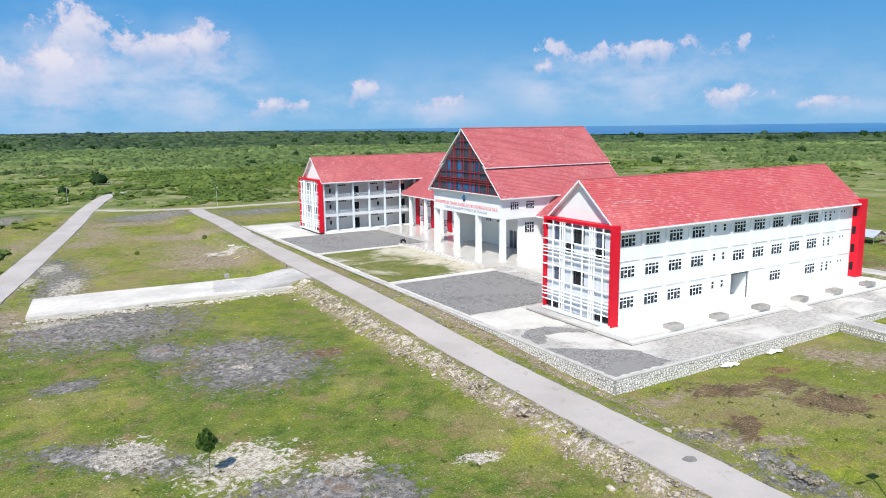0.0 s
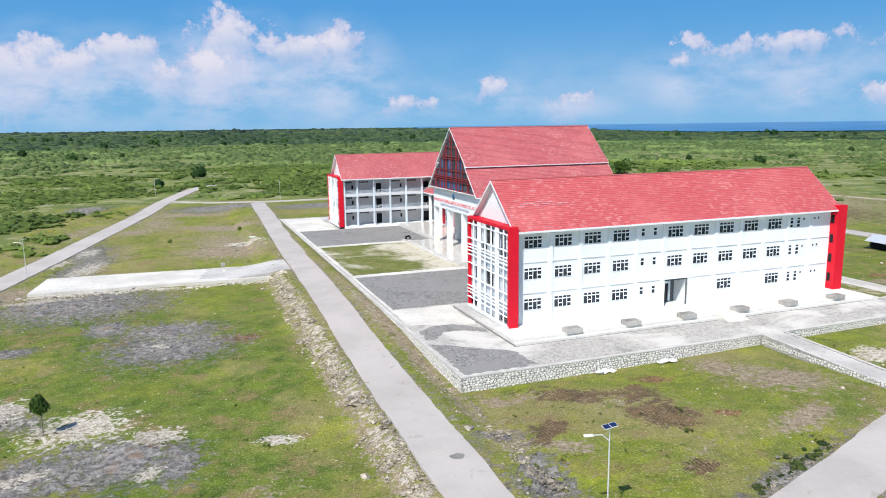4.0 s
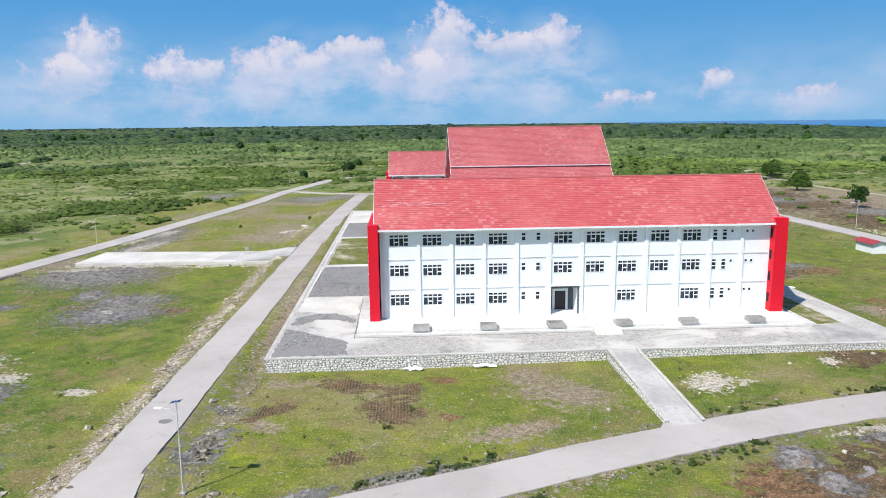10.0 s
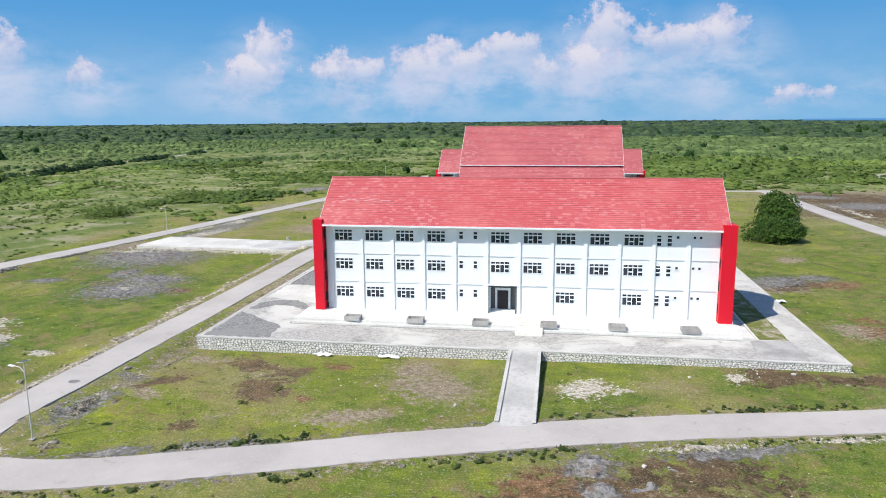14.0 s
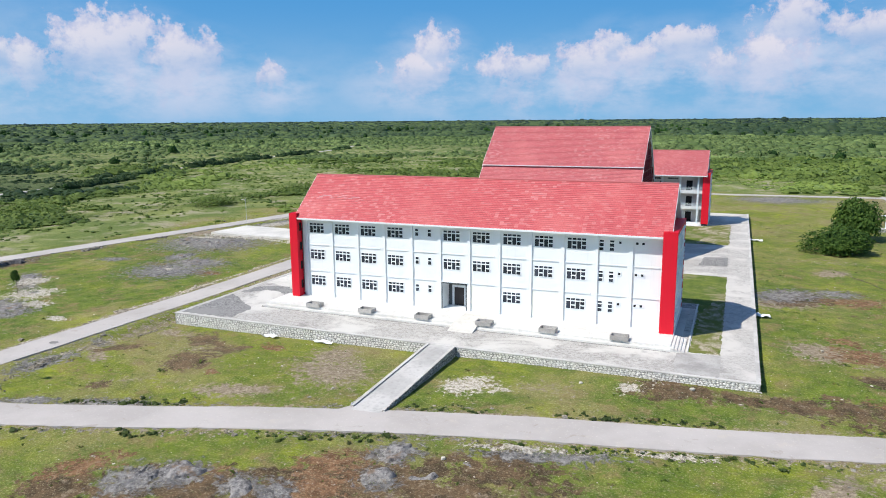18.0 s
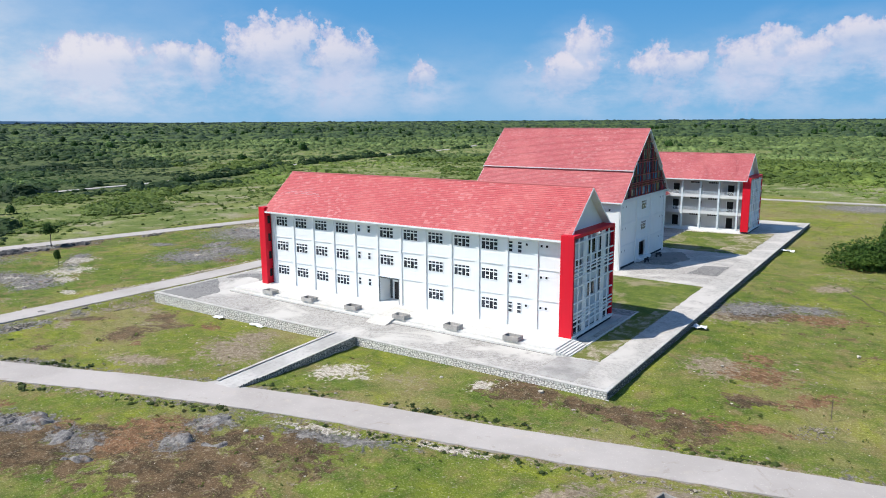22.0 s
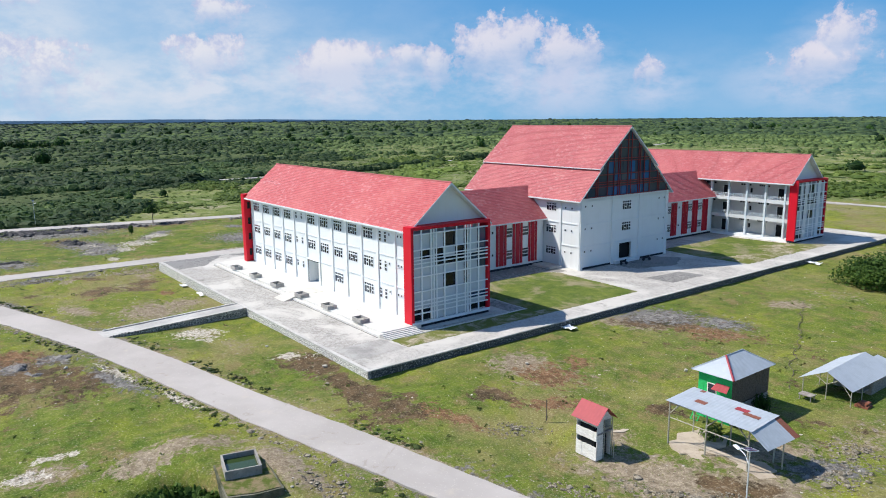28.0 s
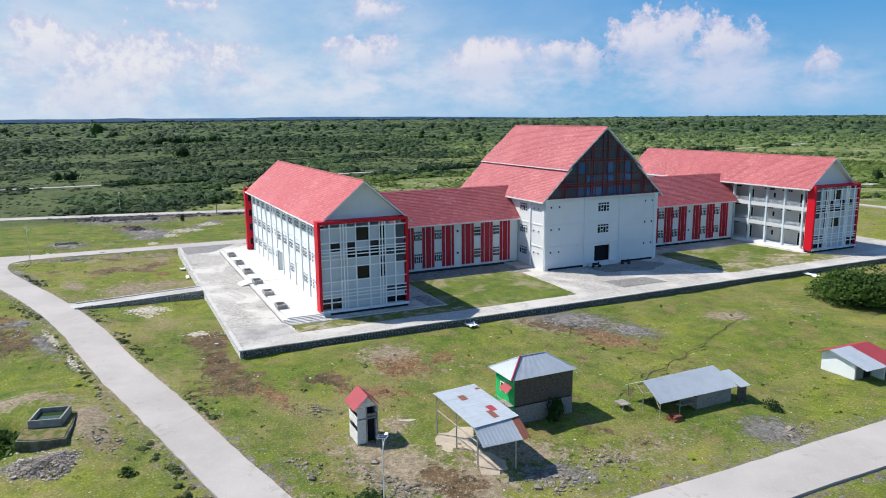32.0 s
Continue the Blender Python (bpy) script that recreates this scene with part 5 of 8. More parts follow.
    slope("roof_slope", b, m, "x", x0, x1, (Y(RIDGE_Y), RIDGE_Z), (Y(EAVE_N), EAVE_Z))
    bm = bmesh.new()
    rod(bm, (x0, Y(RIDGE_Y), RIDGE_Z), (x1, Y(RIDGE_Y), RIDGE_Z), 0.14, 8)
    part("ridge_tiles", bm, m, b)
    for e in (EAVE_S, EAVE_N):
        fascia(b, "x", x0, x1, Y(e), EAVE_Z + 0.02)
        for xe in (x0, x1):
            barge(b, "x", xe, (Y(RIDGE_Y), RIDGE_Z), (Y(e), EAVE_Z))
    return b


def odd_tiles(b):
    """Paler replaced tiles along a scuffed course of the south slope."""
    rr = random.Random(8)
    n = Vector((0, -5.9, 6.98)).normalized()
    for i in range(13):
        x = 58.9 + i * 0.62 + rr.uniform(-0.1, 0.1)
        y = 65.65 - i * 0.05 + rr.choice((-0.26, 0, 0.0, 0.26))
        bm = boxes((-0.34, 0.34, -0.05, 0.05, 0.0, 0.02))
        me_m = Matrix.Translation(Vector((x, y, 19.2 - (68.93 - y) * 5.9 / 6.98)) + n * 0.09) @ Matrix.Rotation(math.atan2(5.9, 6.98), 4, "X")
        bmesh.ops.transform(bm, matrix=me_m, verts=bm.verts[:])
        part("roof_tile", bm, scuffed, b, "pale scuffed roof tile")


scuffed = concrete("pale_scuffed_tile", (0.56, 0.36, 0.38, 1), (0.52, 0.24, 0.25, 1), 0, 3.0)
SOUTH_ROWS = ("wwwwsecwcwtd", "wwwwswwwwwtd", "wwwwswwwwwtd")
odd_tiles(wing("lecture_wing", False, "white three-storey lecture building with red end frames and tiled roof", SOUTH_ROWS))
wing("lecture_wing", True, "white three-storey lecture building with open galleries and faded red roof", ("wwwwswwwwwtd",) * 3)

# planters on the terrace
pl = thing("planter_box", (62.5, 57.75, FLOOR - 0.02), "rough grey concrete planter box with bare soil", "planter", "planters on the terrace")
x, y, z = 62.5, 57.75, FLOOR - 0.02
part("wall", boxes((x - 1.05, x + 1.05, y - 0.7, y - 0.58, z, z + 0.55)), raw_mat, pl)
part("wall", boxes((x - 1.05, x + 1.05, y + 0.58, y + 0.7, z, z + 0.55)), raw_mat, pl)
part("wall", boxes((x - 1.05, x - 0.93, y - 0.58, y + 0.58, z, z + 0.55)), raw_mat, pl)
part("wall", boxes((x + 0.93, x + 1.05, y - 0.58, y + 0.58, z, z + 0.55)), raw_mat, pl)
part("soil", boxes((x - 0.93, x + 0.93, y - 0.58, y + 0.58, z, z + 0.2)), raw_mat, pl)
for cx in (70.9, 79.4, 88.0, 96.4, 105.1):
    copy_thing(pl, Matrix.Translation((cx, y, z)))


# ---- main hall ----
def main_hall():
    b = thing("main_hall", (85, CY, PZ), "tall white main hall with glazed gables and a stepped red roof", "building")
    x0, x1, y0, y1, top = 70.6, 100.3, 105.1, 130.0, 13.4
    c = 117.5
    part("foundation", boxes((81.3, x1 - 0.4, y0 + 0.4, y1 - 0.4, 0.2, FLOOR)), white, b)
    # walls: east, north, south (set back below the first floor at the porch)
    for ya, yb, za, zb in ((y0, 115.9, PZ, top), (119.4, y1, PZ, top), (115.9, 119.4, 4.5, top), (115.9, 119.4, PZ, 1.6)):
        part("east_wall", boxes((x1 - 0.35, x1, ya, yb, za, zb)), white, b, "white plastered east wall")
    part("east_doorway", boxes((x1 - 0.9, x1 - 0.8, 115.5, 119.8, 1.5, 4.6)), black_gap, b, "dark open service doorway")
    for sgn, yy in ((1, y0), (-1, y1)):
        part("side_wall", boxes((81.0, x1 - 0.352, yy, yy + sgn * 0.35, PZ, top), (x0 + 0.45, 81.0, yy, yy + sgn * 0.35, 9.15, top)), white, b)
        part("porch_side_wall", boxes((75.0, 81.0, yy + sgn * 1.0, yy + sgn * 1.3, FLOOR, 9.15)), white, b)
        part("porch_soffit", boxes((x0 + 0.45, 81.0, yy + sgn * 0.352, yy + sgn * 1.3, 9.0, 9.149)), white, b)
    part("porch_ceiling", boxes((x0 + 0.45, 80.9, y0 + 1.3, y1 - 1.3, 9.0, 9.14)), white, b)
    part("porch_back_wall", boxes((80.9, 81.2, y0 + 1.3, 112.0, FLOOR, 9.0), (80.9, 81.2, 117.0, y1 - 1.3, FLOOR, 9.0), (80.9, 81.2, 112.0, 117.0, 5.0, 9.0)), white, b)
    dr = part("entrance_door", boxes((81.0, 81.06, 112.0, 117.0, FLOOR, 5.0)), gable_glass, b, "dark glazed entrance doors")
    for q in range(5):
        part("door_mullion", boxes((80.9, 81.0, 112.0 + q * 1.22, 112.1 + q * 1.22, FLOOR, 5.0)), galv, dr)
    for yy in (109.2, 119.5, 123.5):
        grid_window(b, ("x", 80.9, -1), yy, 1.9, 6.2, 1.5)
    part("front_wall", boxes((x0, x0 + 0.45, y0, y1, 9.15, top)), white, b, "white portico wall with lettering")
    part("front_beam", boxes((x0 - 0.12, x0, y0, y1, 9.15, 9.5)), white_trim, b)
    for yy in (105.55, 113.6, 121.6, 129.55):
        col = part("portico_column", boxes((x0, x0 + 0.9, yy - 0.45, yy + 0.45, FLOOR + 1.2, 9.15)), white, b)
        part("column_base", boxes((x0 - 0.05, x0 + 0.95, yy - 0.5, yy + 0.5, FLOOR, FLOOR + 1.2)), cream, col, "cream tiled column base")
    # east face columns and belts
    for yy in (y0 + 0.3, 113.75, 121.5, y1 - 0.3):
        part("column", boxes((x1, x1 + 0.2, yy - 0.35, yy + 0.35, PZ, top)), white, b)
    for z in (5.0, 8.95, 12.95):
        for a0, a1 in ((y0 + 0.65, 113.4), (114.1, 121.15), (121.85, y1 - 0.65)):
            part("belt", boxes((x1, x1 + 0.1, a0, a1, z - 0.12, z + 0.08)), white_trim, b)
    part("black_base", boxes((x1, x1 + 0.03, y0 + 0.65, 113.4, PZ, PZ + 0.35), (x1, x1 + 0.03, 121.85, y1 - 0.65, PZ, PZ + 0.35)), black_paint, b)
    part("door_ledge", boxes((x1 + 0.004, x1 + 0.7, 114.3, 121.0, PZ, 1.5)), white, b, "white ledge below the service doorway")
    fe = ("x", x1, 1)
    grid_window(b, fe, 116.4, 2.5, 10.75, 1.55)
    grid_window(b, fe, 116.4, 2.5, 6.85, 1.5)
    for z in (3.9, 7.95, 11.9):
        for yy in (106.2, 107.9, 127.1, 128.75):
            vent(b, fe, yy, z, 0.33)
    for yy, sgn in ((y0, -1), (y1, 1)):
        f = ("y", yy, sgn)
        for z in (3.0, 6.95, 10.95):
            grid_window(b, f, 92.2, 2.45, z, 1.3)
            for xx in (96.7, 98.2):
                vent(b, f, xx, z + 0.55, 0.33)
        for xx in (72.4, 76.0):
            grid_window(b, f, xx, 1.9, 10.9, 1.35)
        grid_window(b, ("y", yy - sgn * 1.0, sgn), 76.5, 2.2, 6.2, 1.9)
        for xx in (81.2, 95.6, x1 - 0.3):
            part("column", boxes((xx - 0.3, xx + 0.3, yy, yy + sgn * 0.15, PZ, top)), white, b)
        for z in (5.0, 8.95):
            part("belt", boxes((91.9, 95.3, yy, yy + sgn * 0.1, z - 0.1, z + 0.08), (95.9, x1 - 0.6, yy, yy + sgn * 0.1, z - 0.1, z + 0.08)), white_trim, b)
    # roof: two upper and two lower slopes
    rx0, rx1, rz = 69.65, 100.95, 25.75
    for s, e, mi in ((-1, 104.2, 109.15), (1, 130.8, 125.75)):
        slope("upper_roof_slope", b, tile_old, "x", rx0, rx1, (c, rz), (mi, 18.45))
        slope("lower_roof_slope", b, tile_old, "x", rx0, rx1, (mi - s * 0.9, 18.75), (e, 13.1))
        fascia(b, "x", rx0, rx1, mi, 18.45, 0.1)
        fascia(b, "x", rx0, rx1, e, 13.1)
        for xe in (rx0, rx1):
            barge(b, "x", xe, (c, rz), (mi - s * -0.0, 18.45), 0.24)
            barge(b, "x", xe, (mi - s * 0.3, 18.2), (e, 13.1), 0.24)
    bm = bmesh.new()
    rod(bm, (rx0, c, rz), (rx1, c, rz), 0.16, 8)
    part("ridge_tiles", bm, tile_old, b)
    # glazed gables with a lattice in front
    for gx, s in ((70.05, -1), (100.55, 1)):
        bm = bmesh.new()
        prism(bm, [(104.7, top), (109.6, 18.1), (c, 25.4), (125.4, 18.1), (130.4, top)], "x", gx, gx - s * 0.1)
        gb = part("gable_glazing", bm, gable_glass, b, "dark glazed gable")

        def half(z):
            return (25.4 - z) * (c - 109.6) / 7.3 if z > 18.1 else c - (104.7 + (z - top) * 4.9 / 4.7)
        for i, yy in enumerate((106.2, 108.5, 109.0, 111.5, 113.2, 114.4, 114.9, 117.0, 118.0, 120.1, 120.6, 121.8, 123.5, 126.0, 126.5, 128.8)):
            d = abs(yy - c)
            zt = 25.2 - d * 7.3 / 7.9 if d < 7.9 else top + (12.8 - d) * 4.7 / 4.9
            if zt > top + 0.3:
                part("lattice_post", boxes((gx + s * 0.1, gx + s * 0.24, yy - 0.05, yy + 0.05, top, zt)), lattice_red, gb)
        for z in (13.6, 15.3, 15.75, 16.1, 17.4, 19.7, 20.15, 22.0, 23.4):
            h = half(z) - 0.15
            part("lattice_rail", boxes((gx + s * 0.1, gx + s * 0.3, c - h, c + h, z - 0.055, z + 0.055)), lattice_red, gb)
        for i in range(6):
            ya = 111.55 + i * 2.0
            part("blue_pane", boxes((gx + s * 0.004, gx + s * 0.06, ya, ya + 1.8, 13.7, 15.2)), blue_glass, gb, "blue reflective pane")
            part("blue_pane", boxes((gx + s * 0.004, gx + s * 0.06, ya, ya + 1.8, 16.2, 17.3)), blue_glass if i % 2 else gable_glass, gb)
            part("blue_pane", boxes((gx + s * 0.004, gx + s * 0.06, ya + 0.3, ya + 1.6, 17.6, 19.6)), blue_glass if i in (0, 5, 3) else gable_glass, gb)
        part("gable_sill", boxes((gx - s * 0.1, gx + s * 0.4, y0, y1, top, top + 0.14)), white_trim, b)
    # emblem
    em = part("emblem", boxes((x0 - 0.06, x0 - 0.001, 117.55, 118.45, 11.5, 12.3)), emblem_dark, b, "round campus emblem")
    bm = bmesh.new()
    prism(bm, [(117.35, 12.25), (118.0, 12.95), (118.65, 12.25), (118.4, 11.9), (117.6, 11.9)], "x", x0 - 0.09, x0 - 0.062)
    part("emblem_shield", bm, emblem_blue, em)
    for txt, z, size, ya, yb, mt in (("UNIVERSITAS SEMBILANBELAS NOVEMBER KOLAKA", 10.45, 0.95, 129.6, 106.6, letter_red), ("KAMPUS B KABUPATEN BUTON TENGAH", 9.62, 0.8, 125.6, 110.2, letter_blue)):
        cu = bpy.data.curves.new("lettering", "FONT")
        cu.body, cu.size, cu.extrude, cu.offset = txt, size, 0.03, -0.014
        ob = new("lettering", cu)
        bpy.context.view_layer.update()
        wdt = ob.dimensions.x
        me = bpy.data.meshes.new_from_object(ob.evaluated_get(bpy.context.evaluated_depsgraph_get()))
        bpy.data.objects.remove(ob)
        k = (ya - yb) / wdt
        me.transform(Matrix(((0, 0, -1, x0 - 0.035), (-k, 0, 0, ya), (0, 1, 0, z), (0, 0, 0, 1))))
        part_me("lettering", me, mt, b, "raised capital letters")
    return b


main_hall()
# porch floor and front apron
struct("porch_floor", boxes((65.8, 80.9, 104.0, 131.2, 0.3, FLOOR)), porch_tile, "glossy white tiled porch floor")
struct("porch_step", boxes((65.2, 65.8, 106.3, 136.4, 0.3, FLOOR - 0.28)), porch_tile, "white tiled step")
struct("porch_floor_north", boxes((71.5, 81.0, 131.2, 159.6, 0.3, FLOOR - 0.02)), porch_tile, "white tiled gallery forecourt")
struct("porch_floor_south", boxes((70.0, 81.0, 76.6, 104.0, 0.3, FLOOR - 0.02)), porch_tile, "white tiled gallery forecourt")
struct("east_landing", boxes((92.0, 96.5, 101.8, 104.9, 0.5, 1.25)), walk_mat, "raised concrete landing")


# ---- link buildings ----
def link(name, y0, y1, reds, label):
    b = thing(name, (86, (y0 + y1) / 2, PZ), label, "building", "link buildings")
    xe, xw, top = 91.6, 81.4, 9.25
    part("foundation", boxes((xw, xe, y0, y1, 0.2, FLOOR)), white, b)
    part("east_wall", boxes((xe - 0.3, xe, y0, y1, FLOOR, top)), white, b)
    part("west_wall", boxes((xw, xw + 0.3, y0, y1, FLOOR, top)), white, b)
    part("black_base", boxes((xe, xe + 0.03, y0, y1, PZ, 1.3)), black_paint, b)
    fe = ("x", xe, 1)
    fw = ("x", xw, -1)
    for i, (a, e) in enumerate(reds):
        w = e - a
        for f0, f1 in ((0.0, 0.23), (0.32, 0.72), (0.81, 1.0)):
            part("red_stripe", boxes((xe, xe + 0.12, a + f0 * w, a + f1 * w, 1.7, 9.0)), dark_red, b, "deep red wall stripe")
            part("red_stripe", boxes((xw - 0.12, xw, a + f0 * w, a + f1 * w, 1.7, 9.0)), dark_red, b)
        if i + 1 < len(reds):
            n = reds[i + 1][0]
            for z in (2.75, 6.7):
                if i == 3:
                    vent(b, fe, e + 0.55, z + 0.9, 0.4)
                else:
                    grid_window(b, fe, e + 0.02, min(1.55, n - e - 0.04), z, 1.55)
                grid_window(b, fw, e + 0.02, min(1.55, n - e - 0.04), z, 1.55)
    # covered way on the west side
    n = 4
    for i in range(n):
        yy = y0 + 3.2 + (y1 - y0 - 6.4) * i / (n - 1)
        part("arcade_column", boxes((78.7, 79.3, yy - 0.35, yy + 0.35, FLOOR, 9.2)), white, b)
    slope("roof_slope", b, tile_old, "y", y0 - 1.6, y1 + 1.6, (86.3, 14.9), (92.4, 9.3))
    slope("roof_slope", b, tile_old, "y", y0 - 1.6, y1 + 1.6, (86.3, 14.9), (78.3, 9.3))
    fascia(b, "y", y0, y1, 92.4, 9.3)
    fascia(b, "y", y0, y1, 78.3, 9.3)
    part("ceiling_slab", boxes((79.0, 92.0, y0, y1, 9.252, 9.35)), white, b)
    return b


link("link_building", 75.4, 104.9, ((77.8, 80.1), (81.7, 84.0), (85.6, 87.86), (89.4, 91.73), (93.3, 95.7), (97.19, 99.58), (101.1, 103.2)), "two-storey white link building with red stripes")
link("link_building", 130.2, 159.4, ((132.5, 134.6), (136.3, 138.5), (140.16, 142.36), (144.05, 146.12), (148.03, 150.15), (151.88, 153.92), (155.8, 157.9)), "two-storey white link building with red stripes")


# ---- scattered growth and stones ----
def leaf_clump(seed, n, size, flat=0.9, lump=0.3):
    """Leaf quads spread over a lumpy dome of radius 1."""
    r = np.random.default_rng(seed)
    d = r.normal(size=(n, 3))
    d[:, 2] = np.abs(d[:, 2]) * flat - 0.12
    d /= np.linalg.norm(d, axis=1)[:, None]
    lobes = r.normal(size=(5, 3))
    lobes /= np.linalg.norm(lobes, axis=1)[:, None]
    rad = 0.72 + lump * np.max(d @ lobes.T, axis=1) + r.uniform(-0.12, 0.12, n)
    c = d * rad[:, None]
    c[:, 2] = np.maximum(c[:, 2], -0.02)
    nrm = d + r.normal(scale=0.45, size=(n, 3))
    nrm /= np.linalg.norm(nrm, axis=1)[:, None]
    u = np.cross(nrm, r.normal(size=(n, 3)))
    u /= np.linalg.norm(u, axis=1)[:, None]
    v = np.cross(nrm, u)
    s = size * r.uniform(0.6, 1.25, n)[:, None]
    k = r.uniform(0.5, 1.0, (n, 1))
    return np.stack([c - u * s, c - v * s * k, c + u * s * 1.1, c + v * s * k], 1)


def dome(seed, seg, rings):
    """A lumpy low dome as triangles, for clumps seen from afar."""
    r = np.random.default_rng(seed)
    v = [np.array([[0, 0, r.uniform(0.85, 1.1)]])]
    for rad, z in rings:
        a = np.linspace(0, 2 * math.pi, seg, endpoint=False) + r.uniform(0, 1.0)
        q = rad * r.uniform(0.72, 1.22, seg)
        v.append(np.stack([np.cos(a) * q, np.sin(a) * q, np.maximum(z * r.uniform(0.7, 1.25, seg) if z > 0 else np.full(seg, z), -0.1)], -1))
    v = np.concatenate(v)
    f = [(0, 1 + i, 1 + (i + 1) % seg) for i in range(seg)]
    for k in range(len(rings) - 1):
        o, p = 1 + k * seg, 1 + (k + 1) * seg
        for i in range(seg):
            j = (i + 1) % seg
            f += [(o + i, p + i, p + j), (o + i, p + j, o + j)]
    return v, np.array(f)


def sprays(seed, n, size):
    """Loose leaf sprays turned mostly to the sky, filling a low mound."""
    r = np.random.default_rng(seed)
    a, d = r.uniform(0, 6.28, n), np.sqrt(r.random(n))
    c = np.stack([np.cos(a) * d, np.sin(a) * d, (1 - 0.75 * d ** 2) * r.uniform(0.55, 1.05, n)], -1)
    nrm = np.stack([np.cos(a) * d * 0.9, np.sin(a) * d * 0.9, np.full(n, 0.75)], -1) + r.normal(scale=0.34, size=(n, 3))
    nrm /= np.linalg.norm(nrm, axis=1)[:, None]
    u = np.cross(nrm, r.normal(size=(n, 3)))
    u /= np.linalg.norm(u, axis=1)[:, None]
    w = np.cross(nrm, u)
    s = size * r.uniform(0.6, 1.3, n)[:, None]
    k = r.uniform(0.55, 1.0, (n, 1))
    return np.stack([c - u * s, c - w * s * k, c + u * s, c + w * s * k], 1)


def clump(seed, seg, rings, nq, size):
    """A dome with leaf sprays standing off it, as indexed triangles."""
    if not seg:
        q = sprays(seed, nq, size)
        b = 4 * np.arange(nq)[:, None]
        return q.reshape(-1, 3), np.concatenate([b + np.array([[0, 1, 2]]), b + np.array([[0, 2, 3]])])
    v, f = dome(seed, seg, rings)
    v = v * np.array([0.86, 0.86, 0.8])
    if nq:
        q = np.concatenate([sprays(seed + 900, nq // 2, size), leaf_clump(seed + 901, nq - nq // 2, size, 0.9, 0.34)])
        b = len(v) + 4 * np.arange(nq)[:, None]
        f = np.concatenate([f, b + np.array([[0, 1, 2]]), b + np.array([[0, 2, 3]])])
        v = np.concatenate([v, q.reshape(-1, 3)])
    return v, f


def scatter_clumps(name, temps, P, S, H, A, mat, pick, label, category, smooth=True):
    vs, fs, base = [], [], 0
    for i, (v, f) in enumerate(temps):
        m = pick == i
        n = int(m.sum())
        if not n:
            continue
        c, s = np.cos(A[m])[:, None], np.sin(A[m])[:, None]
        x, y, z = v[None, :, 0], v[None, :, 1], v[None, :, 2]
        sx, hh, p = S[m][:, None], H[m][:, None], P[m]
        vs.append(np.stack([(x * c - y * s) * sx + p[:, 0, None], (x * s + y * c) * sx + p[:, 1, None], z * hh + p[:, 2, None]], -1).reshape(-1, 3))
        fs.append((f[None] + (base + np.arange(n) * len(v))[:, None, None]).reshape(-1, 3))
        base += n * len(v)
    v, f = np.concatenate(vs).astype(np.float32), np.concatenate(fs).astype(np.int32)
    me = bpy.data.meshes.new(name)
    me.vertices.add(len(v))
    me.vertices.foreach_set("co", v.ravel())
    me.loops.add(f.size)
    me.loops.foreach_set("vertex_index", f.ravel())
    me.polygons.add(len(f))
    me.polygons.foreach_set("loop_start", np.arange(0, f.size, 3, dtype=np.int32))
    me.update(calc_edges=True)
    if smooth:
        me.shade_smooth()
    else:
        me.shade_flat()
    return tagged(part_me(name, me, mat), label, category, "", "stuff")


def rock(seed):
    r = np.random.default_rng(seed)
    bm = bmesh.new()
    bmesh.ops.create_icosphere(bm, subdivisions=1, radius=1)
    q = []
    bm.verts.ensure_lookup_table()
    off = r.uniform(0.62, 1.15, len(bm.verts))
    for f in bm.faces:
        q.append([tuple(v.co * off[v.index]) for v in f.verts])
    bm.free()
    a = np.array(q)
    a[:, :, 2] *= 0.75
    return a


def scatter(name, temps, P, S, H, A, mat, pick, label, category="", smooth=False, parent=None):
    """One joined mesh of many small growths or stones, of kind stuff."""
    vs, k = [], temps[0].shape[1]
    for i, t in enumerate(temps):
        m = pick == i
        if not m.any():
            continue
        c, s = np.cos(A[m])[:, None, None], np.sin(A[m])[:, None, None]
        x, y, z = t[None, :, :, 0], t[None, :, :, 1], t[None, :, :, 2]
        sx, hh = S[m][:, None, None], H[m][:, None, None]
        p = P[m]
        vs.append(np.stack([(x * c - y * s) * sx + p[:, 0, None, None], (x * s + y * c) * sx + p[:, 1, None, None], z * hh + p[:, 2, None, None]], -1).reshape(-1, 3))
    v = np.concatenate(vs).astype(np.float32)
    nf = len(v) // k
    me = bpy.data.meshes.new(name)
    me.vertices.add(len(v))
    me.vertices.foreach_set("co", v.ravel())
    me.loops.add(len(v))
    me.loops.foreach_set("vertex_index", np.arange(len(v), dtype=np.int32))
    me.polygons.add(nf)
    me.polygons.foreach_set("loop_start", np.arange(0, len(v), k, dtype=np.int32))
    me.update(calc_edges=True)
    return tagged(part_me(name, me, mat, parent), label, category if parent is None else "", "", "stuff")


def ring(r0, r1, n, seed):
    r = np.random.default_rng(seed)
    rad = np.sqrt(r.uniform(r0 ** 2, r1 ** 2, n))
    az = np.radians(r.uniform(-148 if r0 < 300 else -136, 78, n))
    return 83 + rad * np.sin(az), 117 + rad * np.cos(az), r


def in_campus(x, y, pad=0.0):
    """Inside the roads that ring the campus."""
    west = np.interp(y, (-60, 10, 70, 99, 130, 212, 268), (-50, -38, -25, -19, -11.5, 4, 14.5)) - pad
    return (x > west) & (x < 176 + pad) & (y < 253 + pad)


